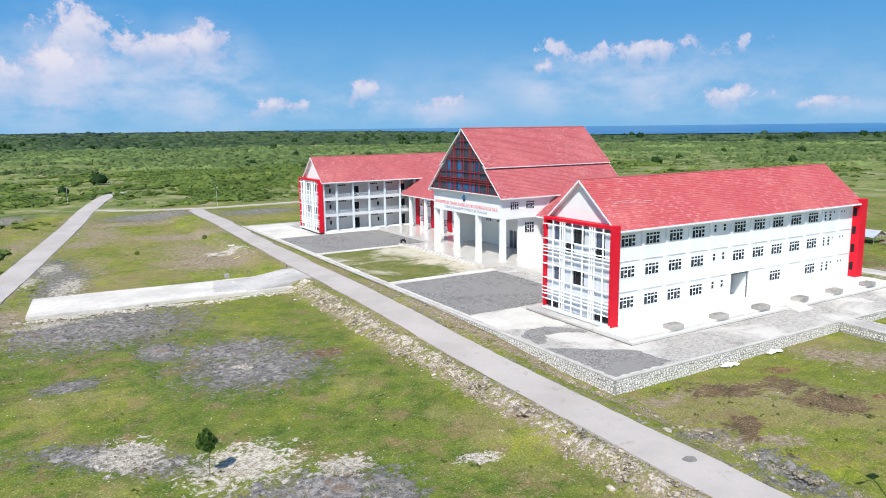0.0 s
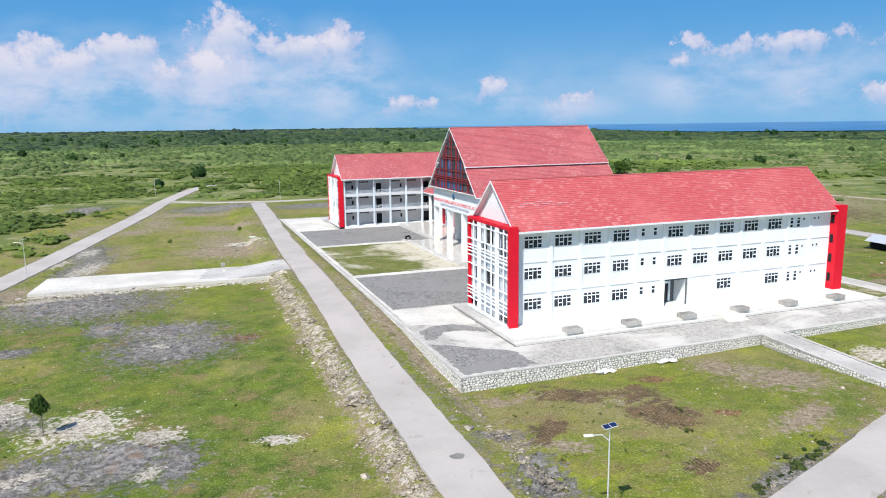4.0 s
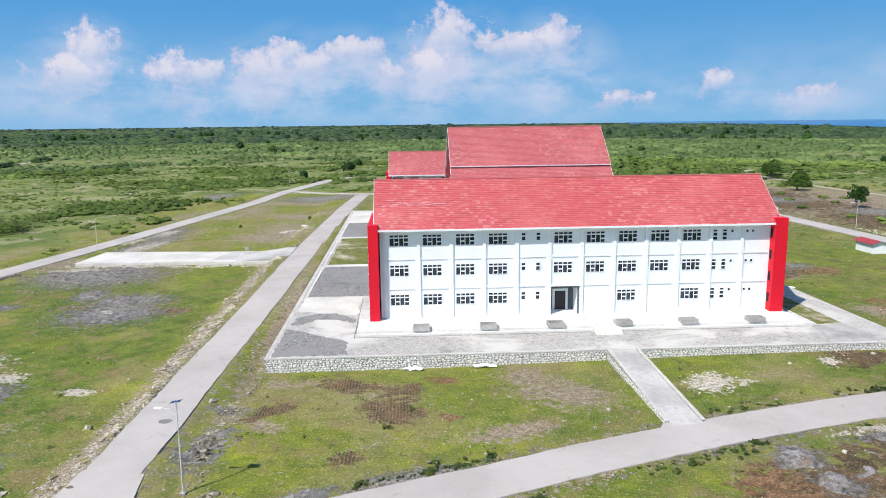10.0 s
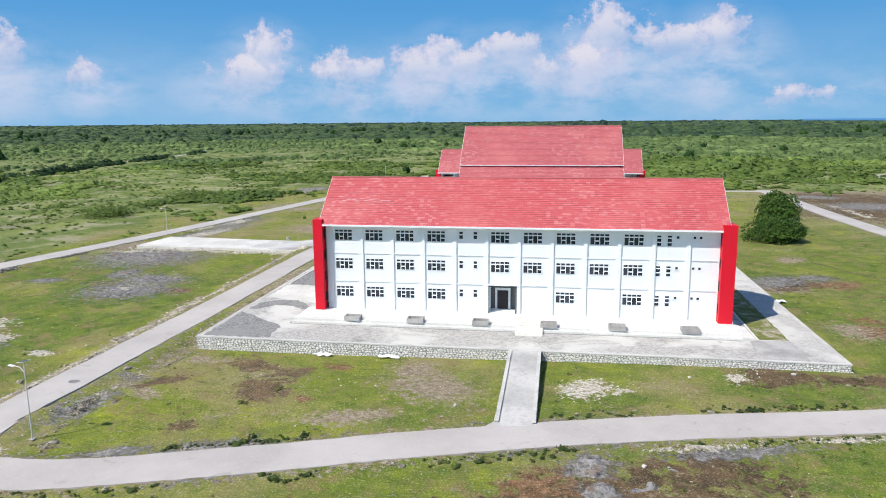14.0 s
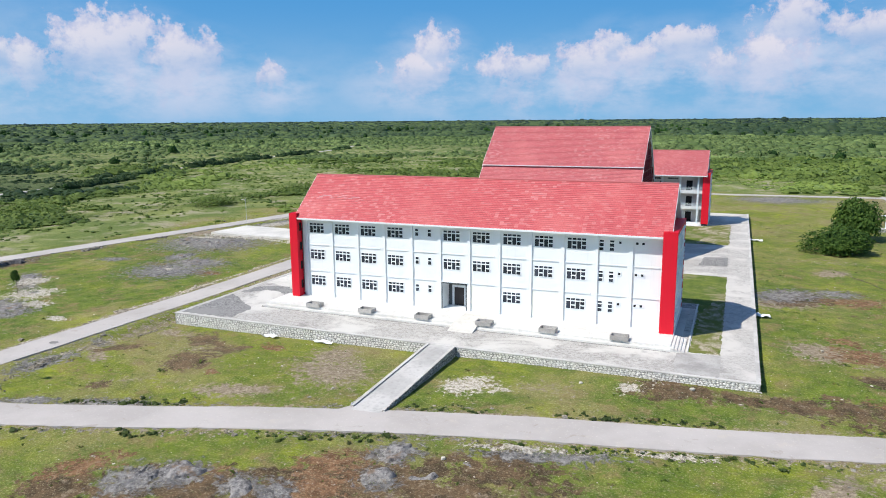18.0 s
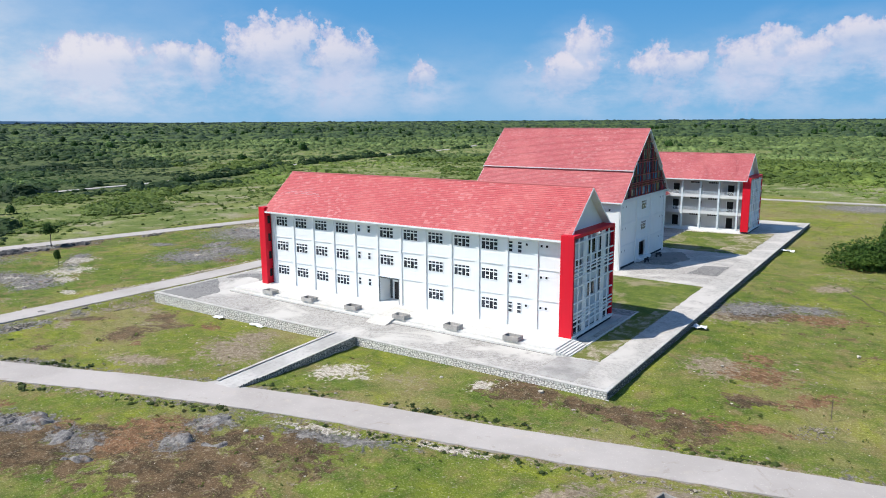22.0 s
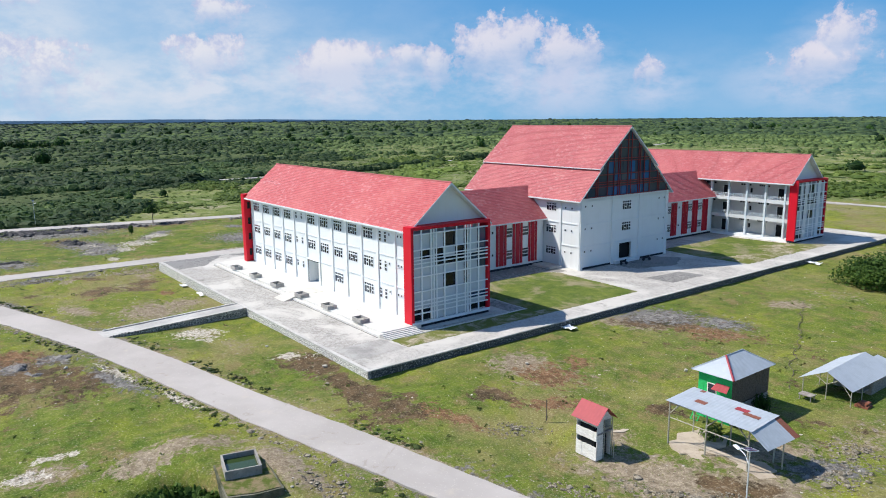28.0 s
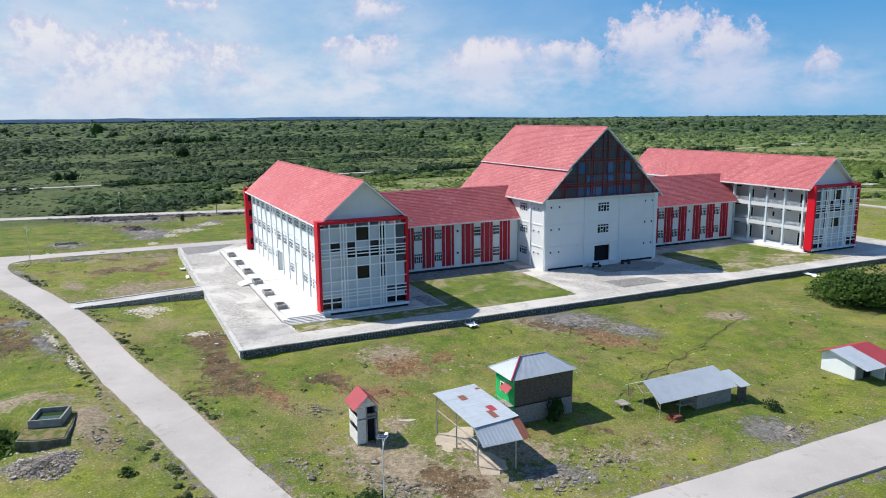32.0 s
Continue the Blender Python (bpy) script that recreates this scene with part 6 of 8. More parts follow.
def growth_at(x, y):
    """How thick the growth is (0 to 1) and how tall."""
    n1, n2, n3 = fbm(x, y, 0.012), fbm(x, y, 0.05), fbm(x, y, 0.022, 3)
    r = np.hypot(x - 83, y - 117)
    north = sm(y - 0.10 * np.abs(x - 120) + 90 * (n1 - 0.5), 262, 370) * sm(x, 20, 75) * (1 - sm(x, 330, 420))
    deep = sm(r + 300 * (n1 - 0.5), 420, 640)
    scrub = sm(n2 + 0.6 * (n3 - 0.5), 0.36, 0.56)
    east = sm(x, 172, 186) * (1 - sm(y + 0.2 * (x - 200), 235, 262)) * (1 - sm(r, 320, 420))
    d = np.maximum(np.maximum(scrub * 0.85, north * 0.97), deep * 0.93)
    d = d * (1 - 0.75 * (1 - sm(road_dist(x, y), 10, 42)) * sm(y, 90, 150))
    d = np.where(east > 0.4, scrub * 0.03, d)
    west = sm(-x - 0.02 * y, 10, 45) * (1 - deep)
    d = np.maximum(d, west * (0.24 + 0.74 * scrub) * (1 - 0.7 * (1 - sm(road_dist(x, y), 8, 36)) * sm(y, 90, 150)))
    h = 0.30 + 0.35 * n2 + 1.25 * scrub ** 2 * sm(n3, 0.35, 0.6) + 1.0 * north * (0.4 + n2) + 0.8 * deep * (0.4 + n1) + 0.3 * sm(r, 200, 420)
    return d, np.where(east > 0.4, 1.2, h)


def sea_edge(az):
    """Distance of the coast from the campus by azimuth (degrees)."""
    return np.where(az < 18, 99999, 1750 + 1900 * (1 - sm(az, 18, 42)))


def plant_ring(name, r0, r1, n, shape, seed, wide, mat, keep, label):
    x, y, r = ring(r0, r1, n, seed)
    d, h = growth_at(x, y)
    rad = np.hypot(x - 83, y - 117)
    az = np.degrees(np.arctan2(x - 83, y - 117))
    ok = (r.random(n) < d) & ~in_campus(x, y, 3.5) & (rad < sea_edge(az)) & (road_dist(x, y) > 1.5)
    ok &= keep(x, y, h, r)
    x, y, h = x[ok], y[ok], h[ok]
    m = len(x)
    tall = np.exp(np.clip(r.normal(0, 0.30, m), -0.8, 0.6)) * np.where(r.random(m) < (0.04 if r0 < 900 else 0.08), 1.5 if r0 < 900 else 2.6, 1.0)
    S = h * wide * r.uniform(0.75, 1.3, m) * tall ** 0.35
    H = h * tall * 0.85
    P = np.stack([x, y, ground_z(x, y) - 0.05], -1)
    temps = [clump(seed * 10 + i, *shape) for i in range(8)]
    scatter_clumps(name, temps, P, S, H, r.uniform(0, 6.28, m), mat, r.integers(0, 8, m), label, "bushes", r0 >= 340)
    return m


def any_(x, y, h, r):
    return np.ones(len(x), bool)


# distance haze painted into the leaf colours: bluer the further off
horizon_leaf = leaf_mat("hazed_horizon_leaves", (0.030, 0.060, 0.046, 1), (0.056, 0.092, 0.062, 1))
far_leaf = leaf_mat("hazed_distant_leaves", (0.040, 0.076, 0.038, 1), (0.080, 0.125, 0.052, 1))
leaf_weed = leaf_mat("weed_leaves", (0.060, 0.090, 0.018, 1), (0.17, 0.21, 0.036, 1), (0.26, 0.19, 0.08, 1))
HIGH = ((0.55, 0.86), (1.0, 0.42), (0.85, -0.05))
LOW = ((0.78, 0.70), (1.0, 0.0))
MOUND = ((0.5, 0.88), (0.92, 0.5), (0.95, -0.05))


def western(x, y):
    """The land west of the far road, its growth coloured darker for cloud shadow."""
    r = np.hypot(x - 83, y - 117) + 60 * (fbm(x, y, 0.02) - 0.5)
    az = -np.degrees(np.arctan2(x - 83, y - 117)) + 30 * (fbm(x, y, 0.01) - 0.5)
    return (az > 66) & (r > 205 - 80 * sm(az, 95, 120))


plant_ring("scrub_near", 60, 215, 21000, (5, MOUND, 16, 0.19), 11, 1.6, leaf_bush, lambda x, y, h, r: ~western(x, y), "low green scrub bushes on open ground")
plant_ring("scrub_beyond", 215, 360, 21000, (5, MOUND, 7, 0.2), 19, 1.85, leaf_bush, lambda x, y, h, r: ~western(x, y), "low green scrub bushes further off")
plant_ring("marsh_scrub_near", 110, 215, 15000, (5, MOUND, 18, 0.19), 20, 1.7, leaf_cloud_shade, lambda x, y, h, r: western(x, y), "low green scrub bushes beside the far road, darkened as under cloud")
plant_ring("marsh_scrub", 215, 420, 34000, (5, MOUND, 7, 0.2), 16, 1.85, leaf_cloud_shade, lambda x, y, h, r: western(x, y), "low green scrub darkened as under cloud")
plant_ring("woodland_edge", 130, 460, 6200, (5, MOUND, 60, 0.12), 12, 0.95, leaf_wood, lambda x, y, h, r: h > 1.35, "dense green young woodland")
plant_ring("woodland_middle", 340, 950, 27000, (5, LOW, 4, 0.24), 13, 1.65, leaf_wood, lambda x, y, h, r: ~western(x, y), "dense green woodland")
plant_ring("marsh_woodland", 400, 950, 27000, (5, LOW, 4, 0.24), 17, 1.75, leaf_cloud_shade, lambda x, y, h, r: western(x, y), "dense green woodland darkened as under cloud")
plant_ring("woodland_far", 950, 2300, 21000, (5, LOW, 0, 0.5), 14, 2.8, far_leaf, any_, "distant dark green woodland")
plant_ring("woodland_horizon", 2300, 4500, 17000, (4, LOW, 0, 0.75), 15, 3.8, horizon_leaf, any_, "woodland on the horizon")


def hedge(name, seed):
    """Bushes on the near side of the far west road, with gaps."""
    r = np.random.default_rng(seed)
    px, py = [], []
    for c, u in along(ROADS["road_6"][1], 0.8):
        if fbm(c.x, c.y, 0.028, 2) > 0.42 and c.y > 0:
            for _ in range(2):
                d = 3.0 + abs(r.normal(0, 1.8))
                px.append(c.x + u.y * d)
                py.append(c.y - u.x * d)
    x, y = np.array(px), np.array(py)
    n = len(x)
    H = np.exp(r.normal(0.55, 0.35, n))
    P = np.stack([x, y, ground_z(x, y) - 0.05], -1)
    scatter_clumps(name, [clump(seed * 10 + i, 6, MOUND, 24, 0.16) for i in range(6)], P, H * r.uniform(0.9, 1.5, n), H, r.uniform(0, 6.28, n), leaf_cloud_shade, r.integers(0, 6, n), "dark bushes along the far road", "bushes", False)


hedge("roadside_bushes", 18)


def tall_trees(name, spots, seed, mat, label):
    """Single crowns that stand above the scrub."""
    r = np.random.default_rng(seed)
    x, y, h = (np.array(c, float) for c in zip(*spots))
    P = np.stack([x, y, ground_z(x, y) + 0.18 * h], -1)
    temps = [clump(seed * 10 + i, 7, HIGH, 60, 0.15) for i in range(6)]
    scatter_clumps(name, temps, P, h * r.uniform(0.5, 0.75, len(x)), h * 0.82, r.uniform(0, 6.28, len(x)), mat, r.integers(0, 6, len(x)), label, "trees")


r = np.random.default_rng(77)
spots = [(-366, 90, 10), (-1260, 29, 26), (-174, 22, 5.5), (-178, 16, 5), (-85, 76, 3.4), (-92, 90, 3.2)]
spots += [(-664 - 105 * f + r.normal(0, 12), 77 + 96 * f + r.normal(0, 10), r.uniform(6, 11)) for f in r.random(26)]
for x, y, k in zip(*ring(210, 1900, 900, 78)[:2], r.random(900)):
    rad = math.hypot(x - 83, y - 117)
    if fbm(x, y, 0.006) > 0.48 and rad < float(sea_edge(math.degrees(math.atan2(x - 83, y - 117)))) and not in_campus(x, y, 40) and not (x > 100 and y < 250):
        spots.append((x, y, (2.6 + 3.2 * k * k) * (1 + rad / 1400)))
tall_trees("scattered_trees", spots, 79, leaf_dark, "scattered darker trees standing above the scrub")

# low weeds and tufts over the open fields
n = 32000
x, y = r.uniform(-30, 172, n), r.uniform(-6, 240, n)
ok = ~((x > 43.5) & (x < 121.5) & (y > 48) & (y < 188)) & (road_dist(x, y) > 0.4) & ~((x > -7) & (x < 38.5) & (y > 113) & (y < 129.5)) & (r.random(n) < 0.15 + 1.6 * sm(fbm(x, y, 0.13), 0.44, 0.7))
x, y = x[ok], y[ok]
S = np.exp(r.normal(-2.05, 0.45, len(x)))
P = np.stack([x, y, ground_z(x, y) + ((fbm(x, y, 0.11) - 0.5) * 0.7 + (fbm(x, y, 0.5) - 0.5) * 0.35) * np.clip(road_dist(x, y) / 3, 0, 1) - 0.02], -1)
scatter_clumps("grass_tufts", [clump(700 + i, 0, LOW, 6, 0.45) for i in range(6)], P, S, S * 0.7, r.uniform(0, 6.28, len(x)), leaf_weed, r.integers(0, 6, len(x)), "low weeds and grass tufts over the open field", "grass")

# weeds in clumps along the verges of the south road
wx, wy = [], []
for c, u in along(ROADS["road_2"][1], 0.3):
    for side in (-1, 1):
        if fbm(c.x, c.y + 30 * side, 0.10) > (0.50 if side < 0 else 0.56) and c.x > 44:
            d = 2.8 + abs(r.normal(0, 0.7))
            wx.append(c.x - u.y * side * d)
            wy.append(c.y + u.x * side * d)
x, y = np.array(wx), np.array(wy)
S = np.exp(r.normal(-1.45, 0.4, len(x)))
leaf_verge = leaf_mat("verge_weed_leaves", (0.036, 0.062, 0.018, 1), (0.105, 0.140, 0.034, 1), (0.20, 0.155, 0.075, 1))
scatter_clumps("verge_weeds", [clump(760 + i, 5, LOW, 10, 0.3) for i in range(6)], np.stack([x, y, ground_z(x, y) - 0.03], -1), S, S * 0.75, r.uniform(0, 6.28, len(x)), leaf_verge, r.integers(0, 6, len(x)), "dark weeds along the road verge", "weeds", False)

# loose stones
ROCKS = [rock(i) for i in range(6)]
stone_mat = Mat("grey_limestone", 0.92)
sc = stone_mat.mix(stone_mat.isl, (0.085, 0.072, 0.055, 1), (0.42, 0.375, 0.30, 1))
stone_m = stone_mat.color(stone_mat.mix(stone_mat.ramp(stone_mat.noise(3, 4), 0.4, 0.7, 0, 0.6), sc, (0.24, 0.23, 0.2, 1)))
pale_stone = Mat("pale_limestone", 0.92)
pale_stone_m = pale_stone.color(pale_stone.mix(pale_stone.isl, (0.30, 0.265, 0.21, 1), (0.62, 0.575, 0.49, 1)))
dark_stone = Mat("dark_weathered_limestone", 0.92)
dark_stone_m = dark_stone.color(dark_stone.mix(dark_stone.isl, (0.060, 0.055, 0.048, 1), (0.27, 0.245, 0.21, 1)))


bank_stone = Mat("tan_bank_limestone", 0.92)
bank_stone_m = bank_stone.color(bank_stone.mix(bank_stone.isl, (0.115, 0.097, 0.070, 1), (0.50, 0.435, 0.34, 1)))


def stones(name, x, y, s, mat, label, seed, flat=0.7):
    r = np.random.default_rng(seed)
    n = len(x)
    P = np.stack([x, y, ground_z(x, y) + ((fbm(x, y, 0.11) - 0.5) * 0.7 + (fbm(x, y, 0.5) - 0.5) * 0.35) * np.clip(road_dist(x, y) / 3, 0, 1) + 0.1 * s], -1)
    scatter(name, ROCKS, P, s, s * flat, r.uniform(0, 6.28, n), mat, r.integers(0, 6, n), label, "stones")


r = np.random.default_rng(21)
vx, vy, vs = [], [], []
for nm, (w, pts) in ROADS.items():
    if nm in ("road_4",):
        continue
    for c, u in along(pts, 0.32):
        for side in (-1, 1):
            if r.random() < 0.16 + 0.5 * max(0, fbm(c.x, c.y + side * 9, 0.06) - 0.44) * 4:
                d = w / 2 + 0.15 + abs(r.normal(0, 0.8))
                vx.append(c.x - u.y * side * d + r.normal(0, 0.3))
                vy.append(c.y + u.x * side * d + r.normal(0, 0.3))
                vs.append(float(np.exp(r.normal(-2.1, 0.5))))
stones("verge_rubble", np.array(vx), np.array(vy), np.array(vs), stone_m, "grey limestone rubble along the road verges", 3)
n = 700
y = r.uniform(20, 108, n)
x = np.interp(y, (10, 70, 99, 130), (-38, -25, -19, -11.5)) + 3.6 + np.abs(r.normal(0, 0.7, n))
ok = fbm(x, y, 0.1) > 0.40
stones("roadside_boulders", x[ok], y[ok], np.exp(r.normal(-1.15, 0.4, ok.sum())), dark_stone_m, "dark piled boulders along the far road", 14, 0.8)
n = 3600
y = r.uniform(18, 111, n)
x = 33.9 + r.normal(0, 0.95, n) + 1.6 * (fbm(y, y * 0, 0.09) - 0.5)
ok = fbm(x, y, 0.2) > 0.40
x, y = x[ok], y[ok]
stones("embankment_rubble", x, y, np.exp(r.normal(-2.2, 0.6, len(x))), bank_stone_m, "pale and grey rubble on the road embankment", 4)
n = 1500
x, y = 43.2 + r.normal(0, 0.9, n), r.uniform(30, 105, n)
ok = (fbm(x, y, 0.12) > 0.45) & (x < 44.5) & (road_dist(x, y) > 0.3)
stones("platform_verge_rubble", x[ok], y[ok], np.exp(r.normal(-2.4, 0.5, ok.sum())), bank_stone_m, "rubble strewn between road and platform", 12)
n = 1500
sx_ = r.uniform(-7, 36, n)
stones("slab_rubble", sx_, 115.6 - 0.06 * (sx_ + 6) - np.abs(r.normal(0, 0.9, n)), np.exp(r.normal(-2.0, 0.5, n)), pale_stone_m, "pale rubble along the slab edge", 8)
n = 9000
x, y = r.uniform(-22, 170, n), r.uniform(-6, 236, n)
ok = ~((x > 43.5) & (x < 121.5) & (y > 48) & (y < 188)) & (road_dist(x, y) > 0.4) & ~((x > -7) & (x < 38.5) & (y > 113) & (y < 129.5)) & (fbm(x, y, 0.09) > 0.42)
stones("field_pebbles", x[ok], y[ok], np.exp(r.normal(-2.85, 0.4, ok.sum())), pale_stone_m, "pale limestone pebbles strewn over the grass", 5)
gx_, gy_, gs_ = [], [], []


def strewn(px, py, ra, rb, ang, m):
    u, v = r.normal(0, ra * 0.42, m), r.normal(0, rb * 0.42, m)
    c_, s_ = math.cos(radians(ang)), math.sin(radians(ang))
    return list(px + u * c_ - v * s_), list(py + u * s_ + v * c_)


for px, py, ra, rb, ang in PATCHES["grey"]:
    m = int(14 * (ra * rb) ** 0.62)
    a, b = strewn(px, py, ra, rb, ang, m)
    gx_, gy_ = gx_ + a, gy_ + b
    gs_ += list(np.exp(r.normal(-2.75, 0.5, m)))
gx_, gy_, gs_ = np.array(gx_), np.array(gy_), np.array(gs_)
ok = (road_dist(gx_, gy_) > 0.3)
stones("dark_rubble_patches", gx_[ok], gy_[ok], gs_[ok], dark_stone_m, "dark weathered limestone rubble patches", 6)
gx_, gy_, gs_ = [], [], []
for px, py, ra, rb, ang in PATCHES["pale"] + [(138.5, 30, 4.5, 4, 0), (110, 48.3, 2, 2, 0)]:
    m = int(24 * (ra * rb) ** 0.62)
    a, b = strewn(px, py, ra, rb, ang, m)
    gx_, gy_ = gx_ + a, gy_ + b
    gs_ += list(np.exp(r.normal(-2.7, 0.45, m)))
gx_, gy_, gs_ = np.array(gx_), np.array(gy_), np.array(gs_)
ok = (road_dist(gx_, gy_) > 0.3)
stones("pale_rubble_patches", gx_[ok], gy_[ok], gs_[ok], pale_stone_m, "pale crushed limestone patches", 7)
for i, (bx_, by_, bs) in enumerate(((114, 47.6, 0.55), (131, 55, 0.5), (96, 24.5, 0.45), (79.5, 34.5, 0.4), (140, 78, 0.45), (121.6, 60, 0.4), (127.5, 66, 0.35), (32.2, 64, 0.6), (103, 45.5, 0.45))):
    bs *= 0.62
    t = ROCKS[i % 6] * bs
    bm = bmesh.new()
    for tri_ in t:
        bm.faces.new([bm.verts.new(q) for q in tri_])
    bmesh.ops.remove_doubles(bm, verts=bm.verts[:], dist=0.001)
    ob = tagged(part("boulder", bm, pale_stone_m), "pale loose limestone boulder lying on the grass", "boulder", "loose boulders")
    ob.matrix_basis = Matrix.Translation((bx_, by_, gz(bx_, by_) + bs * 0.3))


clod = Mat("dark_earth_clods", 0.95)
clod_m = clod.color(clod.mix(clod.isl, (0.060, 0.050, 0.034, 1), (0.36, 0.315, 0.24, 1)))
gx_, gy_, gs_ = [], [], []
CLODS_ROAD = [(138, 35, 4, 1.6, 15), (107, 31.2, 12, 1.0, 12), (124, 35.1, 8, 0.8, 14), (139, 53.5, 3, 1.4, 57), (150, 49.5, 4, 1.2, 14), (43.8, 28.5, 8.5, 1.0, 101), (104, 29.4, 16, 0.7, 12), (134, 36.6, 10, 0.9, 15),
              (74, 21.2, 12, 0.7, 20), (60, 16.4, 10, 0.7, 18), (155, 54.5, 6, 1.6, 14)]
CLODS_FIELD = [(161, 66, 3, 3, 0), (46, 21.3, 1.8, 1.0, 0), (86, 26.0, 9, 0.6, 17), (56, 21.0, 10, 0.6, 18), (62, 23.1, 14, 0.5, 20), (157, 56, 4, 2, 58), (44.5, 45, 0.5, 4, 0), (43.4, 60, 0.6, 12, 0),
               (160, 72, 3, 4, 0), (35, 40, 0.5, 14, 0), (35, 75, 0.5, 20, 0), (163, 90, 1.6, 6, 0)]
for px, py, ra, rb, ang in CLODS_ROAD + CLODS_FIELD:
    m = int(80 * (ra * rb) ** 0.55)
    a, b = strewn(px, py, ra, rb, ang, m)
    gx_, gy_ = gx_ + a, gy_ + b
    gs_ += list(np.exp(r.normal(-2.5, 0.5, m)))
gx_, gy_, gs_ = np.array(gx_), np.array(gy_), np.array(gs_)
ok = road_dist(gx_, gy_) > 0.2
stones("earth_clods", gx_[ok], gy_[ok], gs_[ok], clod_m, "dark clods of turned earth along the verges", 9, 0.8)
heap_stone = Mat("heap_limestone", 0.92)
heap_stone_m = heap_stone.color(heap_stone.mix(heap_stone.isl, (0.17, 0.14, 0.115, 1), (0.56, 0.49, 0.42, 1)))


# ---- limestone outcrops ----
def outcrops(name, spots, step, tall, mat, label):
    """Craggy weathered rock breaking the turf, one joined mesh."""
    vs, fs, base = [], [], 0
    for px, py, ra, rb, ang in spots:
        nu, nv = int(2.5 * ra / step), int(2.5 * rb / step)
        u, v = np.meshgrid(np.linspace(-1.25, 1.25, nu), np.linspace(-1.25, 1.25, nv), indexing="ij")
        c_, s_ = math.cos(radians(ang)), math.sin(radians(ang))
        x = px + u * ra * c_ - v * rb * s_
        y = py + u * ra * s_ + v * rb * c_
        edge = 1 - np.hypot(u, v) + 1.5 * (fbm(x, y, 0.5) - 0.5)
        crag = 1 - 2.2 * np.abs(fbm(x, y, 0.55, 3) - 0.5)
        knob = fbm(x + 50, y, 1.7, 4)
        lift = sm(edge, 0.0, 0.5) * (0.35 + 0.65 * sm(fbm(x, y + 30, 0.33, 2), 0.38, 0.6))
        soft = ((fbm(x, y, 0.11) - 0.5) * 0.7 + (fbm(x, y, 0.5) - 0.5) * 0.35) * np.clip(road_dist(x, y) / 3, 0, 1)
        z = ground_z(x, y) + soft - 0.42 + lift * (0.30 + tall * (0.55 * crag + 0.9 * knob))
        vs.append(np.stack([x, y, z], -1).reshape(-1, 3))
        idx = base + np.arange(nu * nv).reshape(nu, nv)
        q = np.stack([idx[:-1, :-1], idx[1:, :-1], idx[1:, 1:], idx[:-1, 1:]], -1).reshape(-1, 4)
        fs.append(q[(lift[:-1, :-1] > 0.02).ravel()])
        base += nu * nv
    me = bpy.data.meshes.new(name)
    me.from_pydata(np.concatenate(vs).tolist(), [], np.concatenate(fs).tolist())
    me.shade_flat()
    return tagged(part_me(name, me, mat), label, "rock", "", "stuff")


crag_mat = Mat("craggy_grey_limestone", 0.95, 0, 0.15)
crag_c = crag_mat.mix(crag_mat.ramp(crag_mat.noise(1.4, 6, 0.75), 0.36, 0.64), (0.068, 0.064, 0.064, 1), (0.29, 0.273, 0.256, 1))
crag_c = crag_mat.mix(crag_mat.ramp(crag_mat.noise(0.5, 6, 0.7), 0.52, 0.64, 0, 0.7), crag_c, (0.20, 0.135, 0.085, 1))
crag_c = crag_mat.mix(crag_mat.ramp(crag_mat.noise(5.0, 4, 0.7), 0.56, 0.70, 0, 0.6), crag_c, (0.46, 0.44, 0.41, 1))
crag_mat.bump(crag_mat.noise(3.0, 6, 0.75), 0.8, 0.12)
crag_m = crag_mat.color(crag_c)
outcrops("limestone_outcrops", GREY_SOUTH[4:10] + [(70.5, 10.5, 2.2, 1.3, 50), (95.6, 21.2, 2.0, 1.2, 30), (99.5, 25.2, 2.4, 0.9, 20), (89.0, 13.2, 2.0, 1.1, 40)], 0.16, 0.42, crag_m, "craggy grey limestone outcrops south of the road")
outcrops("field_outcrops", [GREY_WEST[i] for i in (0, 1, 2, 3, 4, 6, 11, 12)], 0.30, 0.24, crag_m, "low grey limestone pavement breaking through the field")
black_mat = Mat("near_black_limestone", 0.95, 0, 0.15)
black_c = black_mat.mix(black_mat.ramp(black_mat.noise(1.2, 6, 0.75), 0.38, 0.64), (0.026, 0.026, 0.028, 1), (0.115, 0.11, 0.108, 1))
black_c = black_mat.mix(black_mat.ramp(black_mat.noise(0.45, 6, 0.72), 0.58, 0.68, 0, 0.7), black_c, (0.30, 0.285, 0.26, 1))
black_mat.bump(black_mat.noise(3.0, 6, 0.75), 0.8, 0.12)
outcrops("blackened_outcrops", [(-22.5, 38.5, 15, 6.0, 74), (-20.5, 60, 15, 3.6, 78), (-1, 42.0, 6.5, 3.6, 30), (20, 27.5, 4, 2.4, 20)], 0.34, 0.62, black_mat.color(black_c), "very dark limestone beside the far road")
outcrops("east_outcrops", GREY_EAST[:1] + GREY_EAST[3:4], 0.25, 0.14, crag_m, "low weathered rock breaking through the lawn")


